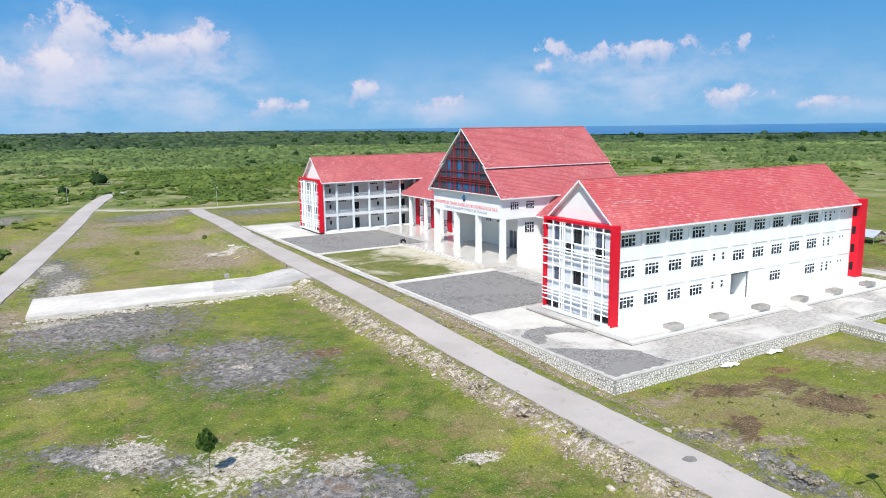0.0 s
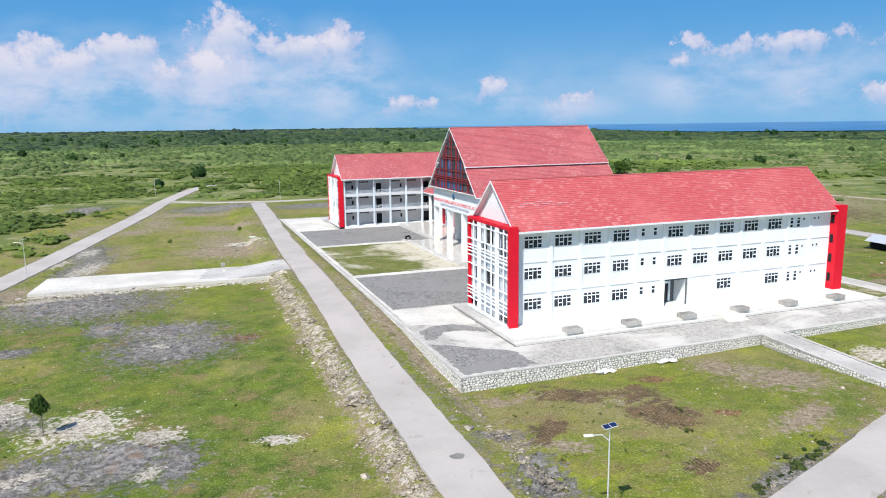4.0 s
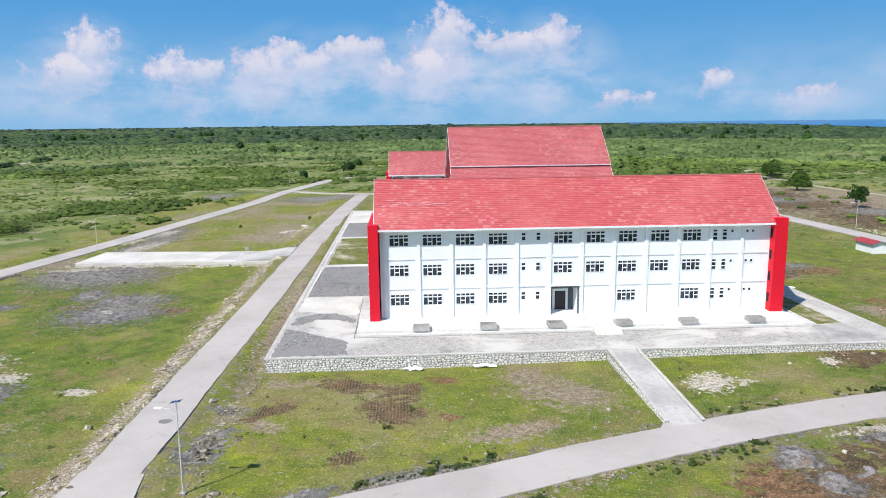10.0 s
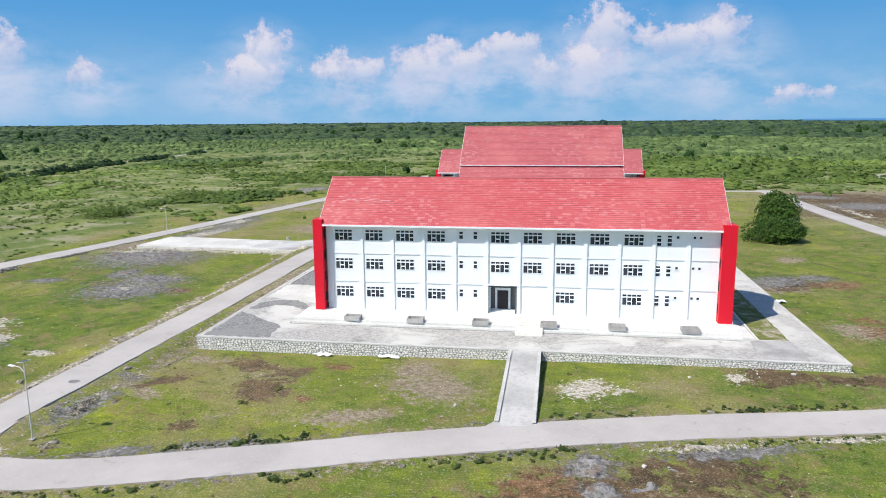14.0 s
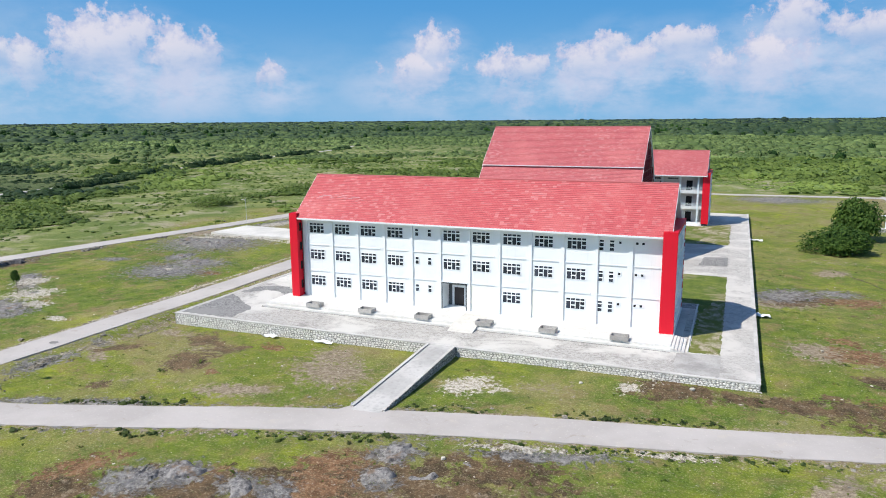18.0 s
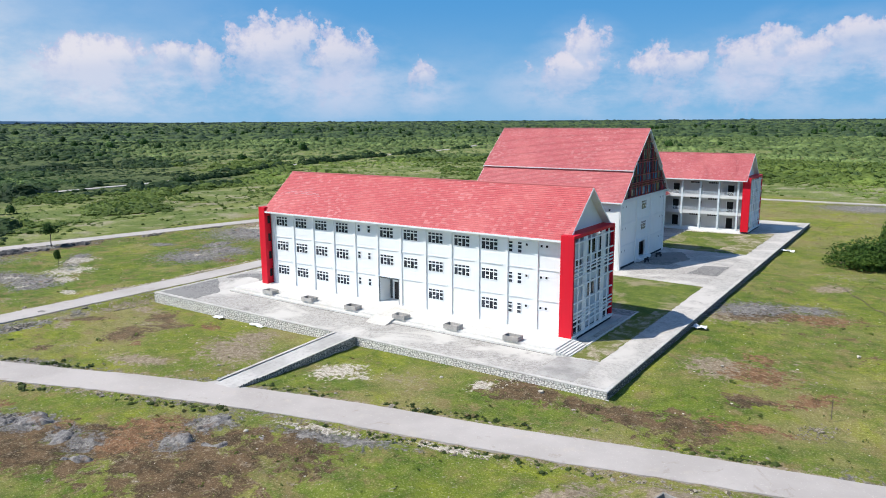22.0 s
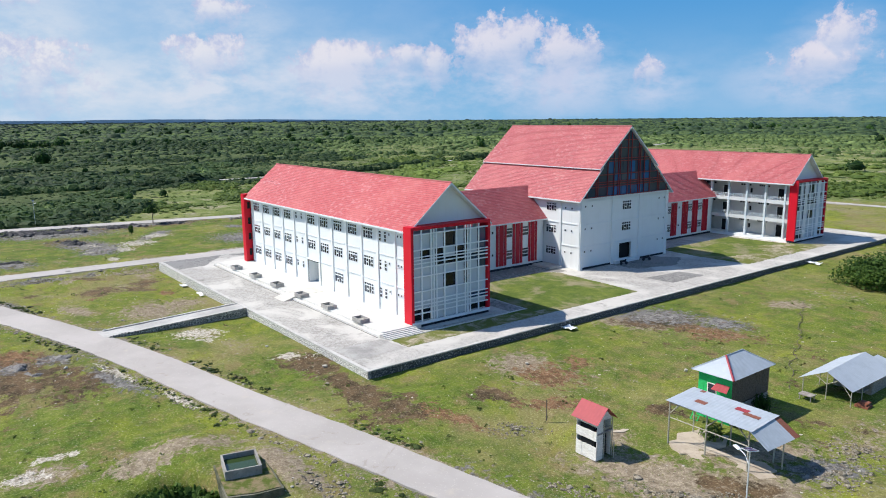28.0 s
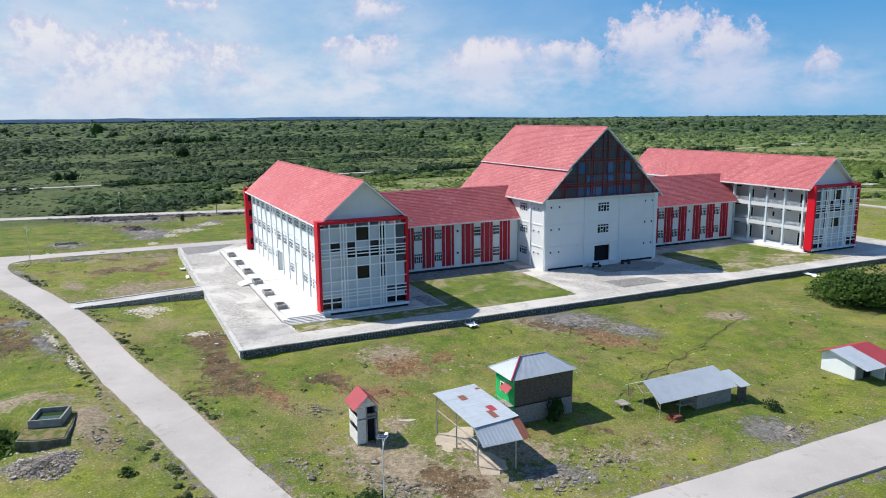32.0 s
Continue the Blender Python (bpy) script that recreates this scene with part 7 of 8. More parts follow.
# ---- masonry stones on the retaining walls ----
def wall_stones(name, axis, at, sg, a0, a1, z0, z1, seed, mat):
    r = np.random.default_rng(seed)
    disc = []
    for i in range(5):
        k = 7
        ang = np.linspace(0, 2 * math.pi, k, endpoint=False) + r.uniform(-0.25, 0.25, k)
        rad = r.uniform(0.82, 1.05, k)
        o = np.stack([np.cos(ang) * rad, np.sin(ang) * rad], -1)
        tris = []
        for j in range(k):
            p, q = o[j], o[(j + 1) % k]
            tris.append([(0, 0, 1.0), (p[0] * 0.75, p[1] * 0.75, 0.85), (q[0] * 0.75, q[1] * 0.75, 0.85)])
            tris.append([(p[0] * 0.75, p[1] * 0.75, 0.85), (p[0], p[1], 0), (q[0], q[1], 0)])
            tris.append([(p[0] * 0.75, p[1] * 0.75, 0.85), (q[0], q[1], 0), (q[0] * 0.75, q[1] * 0.75, 0.85)])
        disc.append(np.array(tris))
    vs = []
    rows_n = max(2, round((z1 - z0) / 0.25))
    for i in range(rows_n):
        a = a0 + r.uniform(0, 0.3)
        while a < a1 - 0.2:
            w = r.uniform(0.10, 0.24)
            h = (z1 - z0) / rows_n / 2 * r.uniform(0.70, 1.15)
            t = disc[r.integers(0, 5)]
            zc = z0 + (i + 0.5) * (z1 - z0) / rows_n + r.uniform(-0.07, 0.07)
            u, zz, dd = a + w + t[..., 0] * w, zc + t[..., 1] * h, at + sg * (t[..., 2] * r.uniform(0.03, 0.06))
            vs.append(np.stack([u, dd, zz] if axis == "y" else [dd, u, zz], -1).reshape(-1, 3))
            a += 2 * w + r.uniform(0.03, 0.08)
    v = np.concatenate(vs)
    me = bpy.data.meshes.new(name)
    me.from_pydata(v.tolist(), [], np.arange(len(v)).reshape(-1, 3).tolist())
    return part_me(name, me, mat)


wall_stone = Mat("wall_fieldstone", 0.9)
wc = wall_stone.mix(wall_stone.ramp(wall_stone.noise(4.5, 2), 0.35, 0.65), (0.50, 0.485, 0.455, 1), (0.78, 0.76, 0.71, 1))
wall_stone_m = wall_stone.color(wc)
# same fieldstone for east faces, shade away from the sun painted in
shaded_wall = Mat("shaded_wall_fieldstone", 0.9)
shaded_wall_stone_m = shaded_wall.color(shaded_wall.mix(shaded_wall.ramp(shaded_wall.noise(4.5, 2), 0.40, 0.70), (0.09, 0.088, 0.085, 1), (0.42, 0.405, 0.38, 1)))
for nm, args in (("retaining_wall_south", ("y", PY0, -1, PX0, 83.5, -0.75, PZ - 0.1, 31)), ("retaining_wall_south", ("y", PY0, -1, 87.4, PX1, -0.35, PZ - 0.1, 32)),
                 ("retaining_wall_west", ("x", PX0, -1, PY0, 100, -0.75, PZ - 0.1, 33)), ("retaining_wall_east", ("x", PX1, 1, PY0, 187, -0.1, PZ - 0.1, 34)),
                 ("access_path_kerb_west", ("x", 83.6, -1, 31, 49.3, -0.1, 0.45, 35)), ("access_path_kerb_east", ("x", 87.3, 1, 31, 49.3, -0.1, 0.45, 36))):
    ob = wall_stones("fieldstones", *args, shaded_wall_stone_m if "east" in nm else wall_stone_m)
    ob.parent = bpy.data.objects[nm]
    ob["kind"] = "stuff"


# ---- trees and shrubs of their own ----
def leafy(name, at, w, h, trunk, n, seed, mat, label, category="tree", leaf=0.2, blobs=7, girth=1.0):
    r = np.random.default_rng(seed)
    x, y = at
    z = gz(x, y)
    t = thing(name, (x, y, z - 0.05), label, category)
    bm = bmesh.new()
    rod(bm, (x, y, z - 0.1), (x + 0.1, y, z + trunk + h * 0.25), 0.035 * h * girth, 8, 0.02 * h * girth)
    for i in range(6):
        a = i * 1.05 + r.uniform(-0.3, 0.3)
        rod(bm, (x + 0.05, y, z + trunk * r.uniform(0.7, 1.1)), (x + math.cos(a) * w * 0.33, y + math.sin(a) * w * 0.33, z + trunk + (h - trunk) * r.uniform(0.3, 0.7)), 0.016 * h * girth, 5, 0.006 * h * girth)
    part("trunk", bm, bark, t)
    vs = []
    for i in range(blobs):
        a, d = r.uniform(0, 6.28), w * 0.30 * math.sqrt(r.random())
        s = w * r.uniform(0.22, 0.34)
        hz = (h - trunk) * r.uniform(0.34, 0.48)
        c = leaf_clump(seed * 50 + i, n // blobs, leaf / s, 1.2, 0.35)
        c = c * np.array([s, s, hz]) + np.array([x + math.cos(a) * d, y + math.sin(a) * d, z + trunk + (h - trunk) * 0.64 * r.random() ** 1.5 * (1 - d / w)])
        vs.append(c.reshape(-1, 3))
    v = np.concatenate(vs)
    me = bpy.data.meshes.new("crown")
    me.from_pydata(v.tolist(), [], np.arange(len(v)).reshape(-1, 4).tolist())
    part_me("crown", me, mat, t, "uneven leafy crown")
    return t


leafy("broad_tree", (136.6, 137.0), 12.0, 6.0, 0.3, 9000, 61, leaf_tree, "broad green tree with a low crown on the grass", leaf=0.26, blobs=20)
leafy("broad_tree", (142.4, 154.6), 9.6, 10.2, 0.6, 8000, 62, leaf_tree, "tall rounded green tree beside a lower one", leaf=0.28, blobs=24)
leafy("sapling", (6.1, 54.2), 1.45, 4.2, 2.2, 800, 63, leaf_tree, "slender leafy sapling on bare pale ground", leaf=0.10, blobs=11, girth=0.3)
leafy("roadside_tree", (-21.3, 66.6), 3.6, 6.4, 3.2, 1000, 65, leaf_dark, "round tree with a bare trunk beside the road", leaf=0.16, blobs=12, girth=0.5)
leafy("roadside_tree", (198, 180), 6.5, 7.5, 1.8, 1200, 66, leaf_dark, "lone round tree on open ground", leaf=0.24)
leafy("roadside_tree", (209.7, 234), 9.5, 8.0, 1.6, 2400, 81, leaf_tree, "lone round tree on open ground", leaf=0.3, blobs=10)
leafy("roadside_tree", (228.5, 288), 10, 9.0, 3.0, 2000, 82, leaf_tree, "lone round tree beside the dirt track", leaf=0.34, blobs=9)
leafy("roadside_tree", (234, 300), 9, 8.0, 2.5, 1600, 83, leaf_tree, "lone round tree beside the dirt track", leaf=0.34, blobs=9)
leafy("shrub", (33, 178), 1.3, 1.3, 0.2, 250, 67, leaf_bush, "small shrub on the rough field", "shrub")
leafy("shrub", (16, 166), 0.9, 0.9, 0.1, 160, 68, leaf_bush, "small shrub on the rough field", "shrub")
leafy("shrub", (151.9, 72.6), 2.2, 2.6, 0.2, 420, 69, leaf_dark, "climbing shrub against the plank hut", "shrub", leaf=0.14)
leafy("shrub", (151.2, 65.3), 2.4, 1.8, 0.1, 360, 70, leaf_bush, "leafy shrub behind the canopy", "shrub", leaf=0.14)
leafy("shrub", (158.6, 92.5), 2.0, 1.1, 0.0, 300, 71, leaf_dark, "low shrub near the open shed", "shrub", leaf=0.12)
leafy("shrub", (156.5, 52.5), 2.6, 0.8, 0.0, 360, 73, leaf_dark, "low weeds among rubble", "shrub", leaf=0.12)
leafy("shrub", (145.2, 36.5), 1.6, 0.8, 0.0, 260, 74, leaf_dark, "low weeds by the road", "shrub", leaf=0.12)
leafy("shrub", (-48, 168), 20, 3.2, 0.0, 3000, 75, leaf_bush, "wide thicket of green scrub", "shrub", leaf=0.4, blobs=16)
leafy("shrub", (-45, 215), 26, 4.0, 0.0, 3000, 76, leaf_bush, "wide thicket of green scrub", "shrub", leaf=0.45, blobs=16)


# ---- solar street lamps ----
def solar_lamp(at, turn, h=7.0):
    x, y = at
    z = gz(x, y)
    t = thing("street_lamp", (0, 0, 0), "slim galvanised street lamp with a tilted solar panel", "lamp", "solar street lamps")
    bm = bmesh.new()
    rod(bm, (0, 0, -0.05), (0, 0, h), 0.06, 10, 0.04)
    part("pole", bm, galv, t)
    part("base_plate", boxes((-0.22, 0.22, -0.22, 0.22, 0.0, 0.05)), raw_mat, t)
    bm = bmesh.new()
    rod(bm, (0, 0, h - 0.9), (0.5, 0, h - 0.45), 0.035, 8)
    rod(bm, (0.5, 0, h - 0.45), (1.25, 0, h - 0.4), 0.035, 8)
    part("arm", bm, galv, t)
    bm = boxes((1.1, 1.75, -0.13, 0.13, h - 0.47, h - 0.36))
    bmesh.ops.bevel(bm, geom=bm.edges[:], offset=0.03, segments=2, affect="EDGES")
    part("lamp_head", bm, plastic_white, t, "pale grey lamp head")
    bm = boxes((-0.52, 0.52, -0.36, 0.36, -0.02, 0.02))
    tilt = Matrix.Translation((0, 0, h + 0.12)) @ Matrix.Rotation(radians(12), 4, "Y") @ Matrix.Scale(0.82, 4)
    bmesh.ops.transform(bm, matrix=tilt, verts=bm.verts[:])
    pn = part("solar_panel", bm, panel_blue, t, "dark blue solar panel")
    bm = boxes((-0.55, 0.55, -0.39, -0.36, -0.03, 0.03), (-0.55, 0.55, 0.36, 0.39, -0.03, 0.03), (-0.55, -0.52, -0.36, 0.36, -0.03, 0.03), (0.52, 0.55, -0.36, 0.36, -0.03, 0.03), (-0.015, 0.015, -0.36, 0.36, 0.02, 0.026))
    bmesh.ops.transform(bm, matrix=tilt, verts=bm.verts[:])
    part("panel_frame", bm, galv, pn)
    t.matrix_basis = Matrix.Translation((x, y, z)) @ Matrix.Rotation(radians(turn), 4, "Z")
    return t


for at, turn in (((44.0, 22.0), 170), ((161.6, 51.9), 150), ((-9.0, 134.6), 165), ((9.5, 291), 20), ((53.4, 250.6), -90), ((170.6, 138), 180), ((-36.5, 40), 10)):
    solar_lamp(at, turn)


# ---- sheds and huts by the east road ----
def corrugated(name, corners, mat, parent, label="", wave=0.16, amp=0.008):
    """A corrugated sheet over four corners (a, b along the ridge; d, c along the eave)."""
    a, b, c, d = (Vector(q) for q in corners)
    n = max(6, int((b - a).length / wave))
    up = (b - a).cross(d - a).normalized()
    if up.z < 0:
        up = -up
    bm = bmesh.new()
    rows_ = []
    for i in range(n + 1):
        t = i / n
        o = up * (amp if i % 2 else -amp)
        p, q = a.lerp(b, t) + o, d.lerp(c, t) + o
        rows_.append([bm.verts.new(v) for v in (p, q, q - up * 0.012, p - up * 0.012)])
    for p, q in zip(rows_, rows_[1:]):
        for k in range(4):
            bm.faces.new((p[k], q[k], q[(k + 1) % 4], p[(k + 1) % 4]))
    bm.faces.new(rows_[0])
    bm.faces.new(rows_[-1][::-1])
    bmesh.ops.recalc_face_normals(bm, faces=bm.faces[:])
    return part(name, bm, mat, parent, label)


def posts(parent, pts, mat, r=0.07):
    for x, y, z0, z1 in pts:
        bm = bmesh.new()
        rod(bm, (x, y, z0), (x + 0.03, y - 0.02, z1), r, 7, r * 0.85)
        part("post", bm, mat, parent)


def boards(parent, x0, x1, y0, y1, z0, z1, mat, n, along_x, name="board", vertical=True):
    """A board wall of n single boards."""
    rr = random.Random(int(x0 * 10 + y0))
    for i in range(n):
        j = rr.uniform(-0.012, 0.012)
        if vertical:
            a, e = i / n, (i + 1) / n - 0.012 / max(0.3, (x1 - x0 if along_x else y1 - y0))
            b = (x0 + (x1 - x0) * a, x0 + (x1 - x0) * e, y0 + j, y1 + j, z0, z1 - rr.uniform(0, 0.04)) if along_x else (x0 + j, x1 + j, y0 + (y1 - y0) * a, y0 + (y1 - y0) * e, z0, z1 - rr.uniform(0, 0.04))
        else:
            h = (z1 - z0) / n
            b = (x0 + j, x1 + j, y0 + j, y1 + j, z0 + i * h, z0 + (i + 1) * h - 0.015)
        part(name, boxes(b), mat, parent)


tank_m = concrete("weathered_tank_concrete", (0.36, 0.34, 0.31, 1), (0.21, 0.198, 0.18, 1), 0, 2.0)
pole_yellow = planks("fresh_yellow_timber", (0.62, 0.50, 0.20, 1), (0.50, 0.40, 0.16, 1))
# white timber tower hut
h = thing("timber_hut", (146, 55.8, 0), "small two-level hut of flaking white boards with a maroon roof", "hut")
x0, x1, y0, y1 = 144.9, 147.1, 54.85, 56.75
boards(h, x0, x1, y0, y0 + 0.05, 0.05, 1.25, plank_white, 7, True)
boards(h, x0, x1, y0, y0 + 0.05, 1.75, 2.55, plank_white, 7, True)
boards(h, x0, x1, y0, y0 + 0.05, 3.0, 3.5, plank_white, 7, True)
boards(h, x1 - 0.05, x1, y0 + 0.06, y0 + 0.85, 0.05, 3.4, plank_white, 3, False)
boards(h, x1 - 0.05, x1, y0 + 0.9, y1, 2.5, 2.75, plank_grey, 3, False)
boards(h, x0, x0 + 0.05, y0 + 0.06, y1, 0.05, 3.4, plank_white, 7, False)
boards(h, x0 + 0.06, x1 - 0.06, y1 - 0.05, y1, 0.05, 3.4, plank_white, 7, True)
part("loft_floor", boxes((x0 + 0.06, x1 + 0.1, y0 + 0.06, y1, 2.3, 2.4)), plank_grey, h)
part("dark_interior", boxes((x0 + 0.3, x1 - 0.4, y0 + 0.2, y1 - 0.2, 0.02, 2.2)), black_gap, h)
part("loft_shade", boxes((x0 + 0.3, x1 - 0.5, y0 + 0.2, y1 - 0.3, 2.42, 3.3)), black_gap, h)
posts(h, ((x1 + 0.05, y1, -0.1, 3.5), (x1 + 0.05, y0 + 0.9, -0.1, 3.5), (x1 + 0.5, y1 - 0.3, -0.1, 1.6)), pole_wood, 0.05)
corrugated("roof_sheet", ((x0 - 0.3, 55.8, 4.55), (x1 + 0.35, 55.8, 4.55), (x1 + 0.35, y0 - 0.35, 3.35), (x0 - 0.3, y0 - 0.35, 3.35)), zinc_red, h, "maroon corrugated sheet")
corrugated("roof_sheet", ((x0 - 0.3, 55.8, 4.55), (x1 + 0.35, 55.8, 4.55), (x1 + 0.35, y1 + 0.35, 3.35), (x0 - 0.3, y1 + 0.35, 3.35)), zinc_red, h)
for e in (x1 - 0.04, x0 - 0.01):
    bm = bmesh.new()
    prism(bm, [(y0, 3.4), (55.8, 4.42), (y1, 3.4)], "x", e, e + 0.05)
    part("gable_panel", bm, plank_white, h)

for q in h.children:
    q.data.transform(Matrix.Translation((0, 0, -0.5)))

# green hut with hipped roof
h = thing("plank_hut", (149.2, 71.7, 0), "two-storey plank hut with a bright green front and zinc hip roof", "hut")
x0, x1, y0, y1 = 147.5, 150.8, 68.5, 74.9
boards(h, x0, x1, y0, y0 + 0.06, 1.9, 4.6, green_paint, 12, True)
boards(h, x0, x1, y0, y0 + 0.06, 0.1, 1.85, green_paint, 6, True, "board", False)
boards(h, x1 - 0.06, x1, y0 + 0.07, y1, 1.9, 4.6, plank_dark, 22, False)
boards(h, x1 - 0.06, x1, y0 + 0.07, y1, 0.1, 1.8, plank_grey, 7, False, "board", False)
boards(h, x0, x0 + 0.06, y0 + 0.07, y1, 0.1, 4.6, plank_dark, 22, False)
boards(h, x0 + 0.07, x1 - 0.07, y1 - 0.06, y1, 0.1, 4.6, plank_dark, 12, True)
w = part("hut_window", boxes((148.5, 149.3, y0 - 0.03, y0, 2.7, 3.5)), glass, h)
part("window_frame", boxes((148.42, 148.5, y0 - 0.05, y0, 2.62, 3.58), (149.3, 149.38, y0 - 0.05, y0, 2.62, 3.58), (148.5, 149.3, y0 - 0.05, y0, 3.5, 3.58)), plank_white, w)
corrugated("awning", ((149.3, y0, 3.75), (150.6, y0, 3.75), (150.75, y0 - 0.75, 3.3), (149.2, y0 - 0.75, 3.3)), zinc_red, h, "small red awning sheet")
posts(h, ((149.2, y0 - 0.9, 0, 2.6), (150.6, y0 - 0.9, 0, 2.6)), pole_wood, 0.04)
part("balcony_floor", boxes((149.0, 150.8, y0 - 1.0, y0, 1.9, 1.98)), plank_grey, h)
part("balcony_rail", boxes((149.1, 150.8, y0 - 0.97, y0 - 0.92, 2.55, 2.62)), pole_wood, h)
ladder = bmesh.new()
for u in (147.7, 148.4):
    rod(ladder, (u, 67.1, -0.05), (u, 68.42, 2.0), 0.045, 6)
for i in range(6):
    rod(ladder, (147.66, 67.2 + 0.2 * i, 0.15 + 0.31 * i), (148.44, 67.2 + 0.2 * i, 0.15 + 0.31 * i), 0.035, 6)
part("ladder", ladder, green_paint, h, "bright green leaning ladder")
E0, E1, F0, F1, ze, zr = 147.0, 151.25, 67.95, 75.1, 4.55, 5.88
ra, rb = (149.1, 70.15, zr), (149.1, 72.9, zr)
corrugated("roof_sheet", (ra, rb, (E1, F1, ze), (E1, F0, ze)), zinc, h, "weathered zinc sheet")
corrugated("roof_sheet", (ra, rb, (E0, F1, ze), (E0, F0, ze)), zinc, h)
corrugated("roof_sheet", (ra, (ra[0] + 0.02, ra[1], ra[2]), (E1, F0, ze), (E0, F0, ze)), zinc, h)
corrugated("roof_sheet", (rb, (rb[0] + 0.02, rb[1], rb[2]), (E1, F1, ze), (E0, F1, ze)), zinc, h)
for p, q in ((ra, (E1, F0, ze)), (ra, (E0, F0, ze)), (rb, (E1, F1, ze)), (rb, (E0, F1, ze)), (ra, rb)):
    bm = bmesh.new()
    front = q == (E1, F0, ze)
    rod(bm, Vector(p) + Vector((0, 0, 0.03)), Vector(q) + Vector((0, 0, 0.02)), 0.10 if front else 0.05, 6)
    part("hip_cap", bm, zinc_red if front else zinc, h, "maroon hip capping" if front else "")

# open canopy
h = thing("canopy_shelter", (152.8, 63.4, 0), "open pole shelter roofed with patched rusty zinc sheets", "shelter")
posts(h, ((149.3, 61.5, 0, 3.8), (152.6, 61.8, 0, 3.75), (156.2, 61.9, 0, 3.65), (149.5, 64.9, 0, 3.95), (152.9, 65.1, 0, 3.9), (156.6, 65.2, 0, 3.8), (157.6, 64.6, 0, 2.7)), pole_wood)
sheets = [(149.0, 151.0, zinc), (151.0, 152.9, zinc), (152.9, 154.8, zinc), (154.8, 156.6, zinc)]
for i, (a, e, m) in enumerate(sheets):
    corrugated("roof_sheet", ((a, 65.4, 4.02 - 0.01 * i), (e + 0.1, 65.4, 4.01 - 0.01 * i), (e + 0.1, 61.3, 3.85 - 0.03 * i), (a, 61.3, 3.86 - 0.03 * i)), m, h)
for a, e, b0, b1, m in ((150.7, 151.7, 62.8, 63.4, zinc_rust), (153.7, 154.8, 63.9, 64.5, zinc_red), (154.6, 156.0, 63.5, 64.0, zinc_rust), (149.9, 150.3, 64.9, 65.3, zinc_rust)):
    top = [3.875 + 0.04 * (v - 61.3) - 0.006 * (u - 149.0) for u, v in ((a, b1), (e, b1), (e, b0), (a, b0))]
    corrugated("rust_patch", ((a, b1, top[0]), (e, b1, top[1]), (e, b0, top[2]), (a, b0, top[3])), m, h, "rust-brown patch sheet")
corrugated("skirt_sheet", ((156.6, 61.3, 3.72), (156.6, 64.7, 3.91), (158.33, 64.8, 2.77), (158.0, 61.4, 2.65)), zinc, h)
corrugated("skirt_sheet", ((156.6, 64.7, 3.912), (156.6, 65.4, 3.95), (158.4, 65.5, 2.8), (158.33, 64.8, 2.772)), zinc_rust, h, "rusted skirt sheet")
for p, q in (((149.3, 61.5, 3.7), (156.2, 61.9, 3.55)), ((149.5, 64.9, 3.85), (156.6, 65.2, 3.7)), ((149.3, 61.5, 2.4), (156.2, 61.9, 2.2)), ((152.6, 61.8, 2.6), (153.6, 61.8, 3.6)), ((149.3, 61.5, 2.7), (150.2, 61.5, 3.7)), ((156.2, 61.9, 2.6), (155.2, 61.9, 3.55))):
    bm = bmesh.new()
    rod(bm, p, q, 0.05, 6)
    part("beam", bm, pole_wood, h)
r = np.random.default_rng(52)
n = 900
x, y = 168 + 3.6 + np.abs(r.normal(0, 1.6, n)), r.uniform(120, 215, n)
ok = fbm(x, y, 0.08) > 0.46
stones("east_verge_rubble", x[ok], y[ok], np.exp(r.normal(-1.9, 0.5, ok.sum())), pale_stone_m, "pale rubble strewn beyond the east road", 53)
earth = concrete("packed_pale_earth", (0.50, 0.425, 0.335, 1), (0.36, 0.295, 0.225, 1), 0, 1.5)


def pad(x, y, rx, ry, seed):
    rr = random.Random(seed)
    pts = [(x + rx * math.cos(a) * rr.uniform(0.75, 1.1), y + ry * math.sin(a) * rr.uniform(0.75, 1.1)) for a in np.linspace(0, 2 * math.pi, 18, endpoint=False)]
    bm = bmesh.new()
    z = gz(x, y) + 0.13
    prism(bm, pts, "z", z - 0.5, z)
    struct("bare_earth_pad", bm, earth, "patch of packed pale earth")


pad(150.9, 63.6, 2.0, 3.4, 1)
pad(152.6, 62.2, 2.6, 1.6, 4)
pad(156.0, 62.8, 2.0, 1.7, 2)
pad(144.5, 60.7, 1.3, 1.1, 3)

# white gate canopy beside the far road
h = thing("gate_canopy", (150.7, 171, 0), "white concrete canopy on a single pillar over a dark stone base", "gate")
part("base", boxes((149.2, 152.0, 170.0, 172.2, -0.1, 0.7)), rubble_wall, h, "dark stone base")
part("pillar", boxes((150.6, 151.0, 170.8, 171.2, 0.7, 3.6)), white, h)
part("slab_roof", boxes((149.6, 152.1, 170.1, 171.9, 3.6, 3.85)), white_trim, h)

# open shed with workshop
h = thing("open_shed", (154.6, 86, 0), "low open shed with a long zinc roof and plank store room", "shed")
corrugated("roof_sheet", ((153.3, 81.15, 3.0), (152.95, 90.5, 2.95), (156.0, 90.7, 1.75), (155.8, 81.05, 1.68)), zinc, h, "long weathered zinc roof sheet")
corrugated("roof_sheet", ((153.3, 81.15, 3.0), (152.95, 90.5, 2.95), (150.6, 90.4, 1.75), (150.6, 81.25, 1.65)), zinc, h)
corrugated("lean_to_sheet", ((153.6, 90.6, 2.5), (153.6, 92.0, 2.5), (156.3, 92.1, 1.75), (156.3, 90.75, 1.72)), zinc, h)
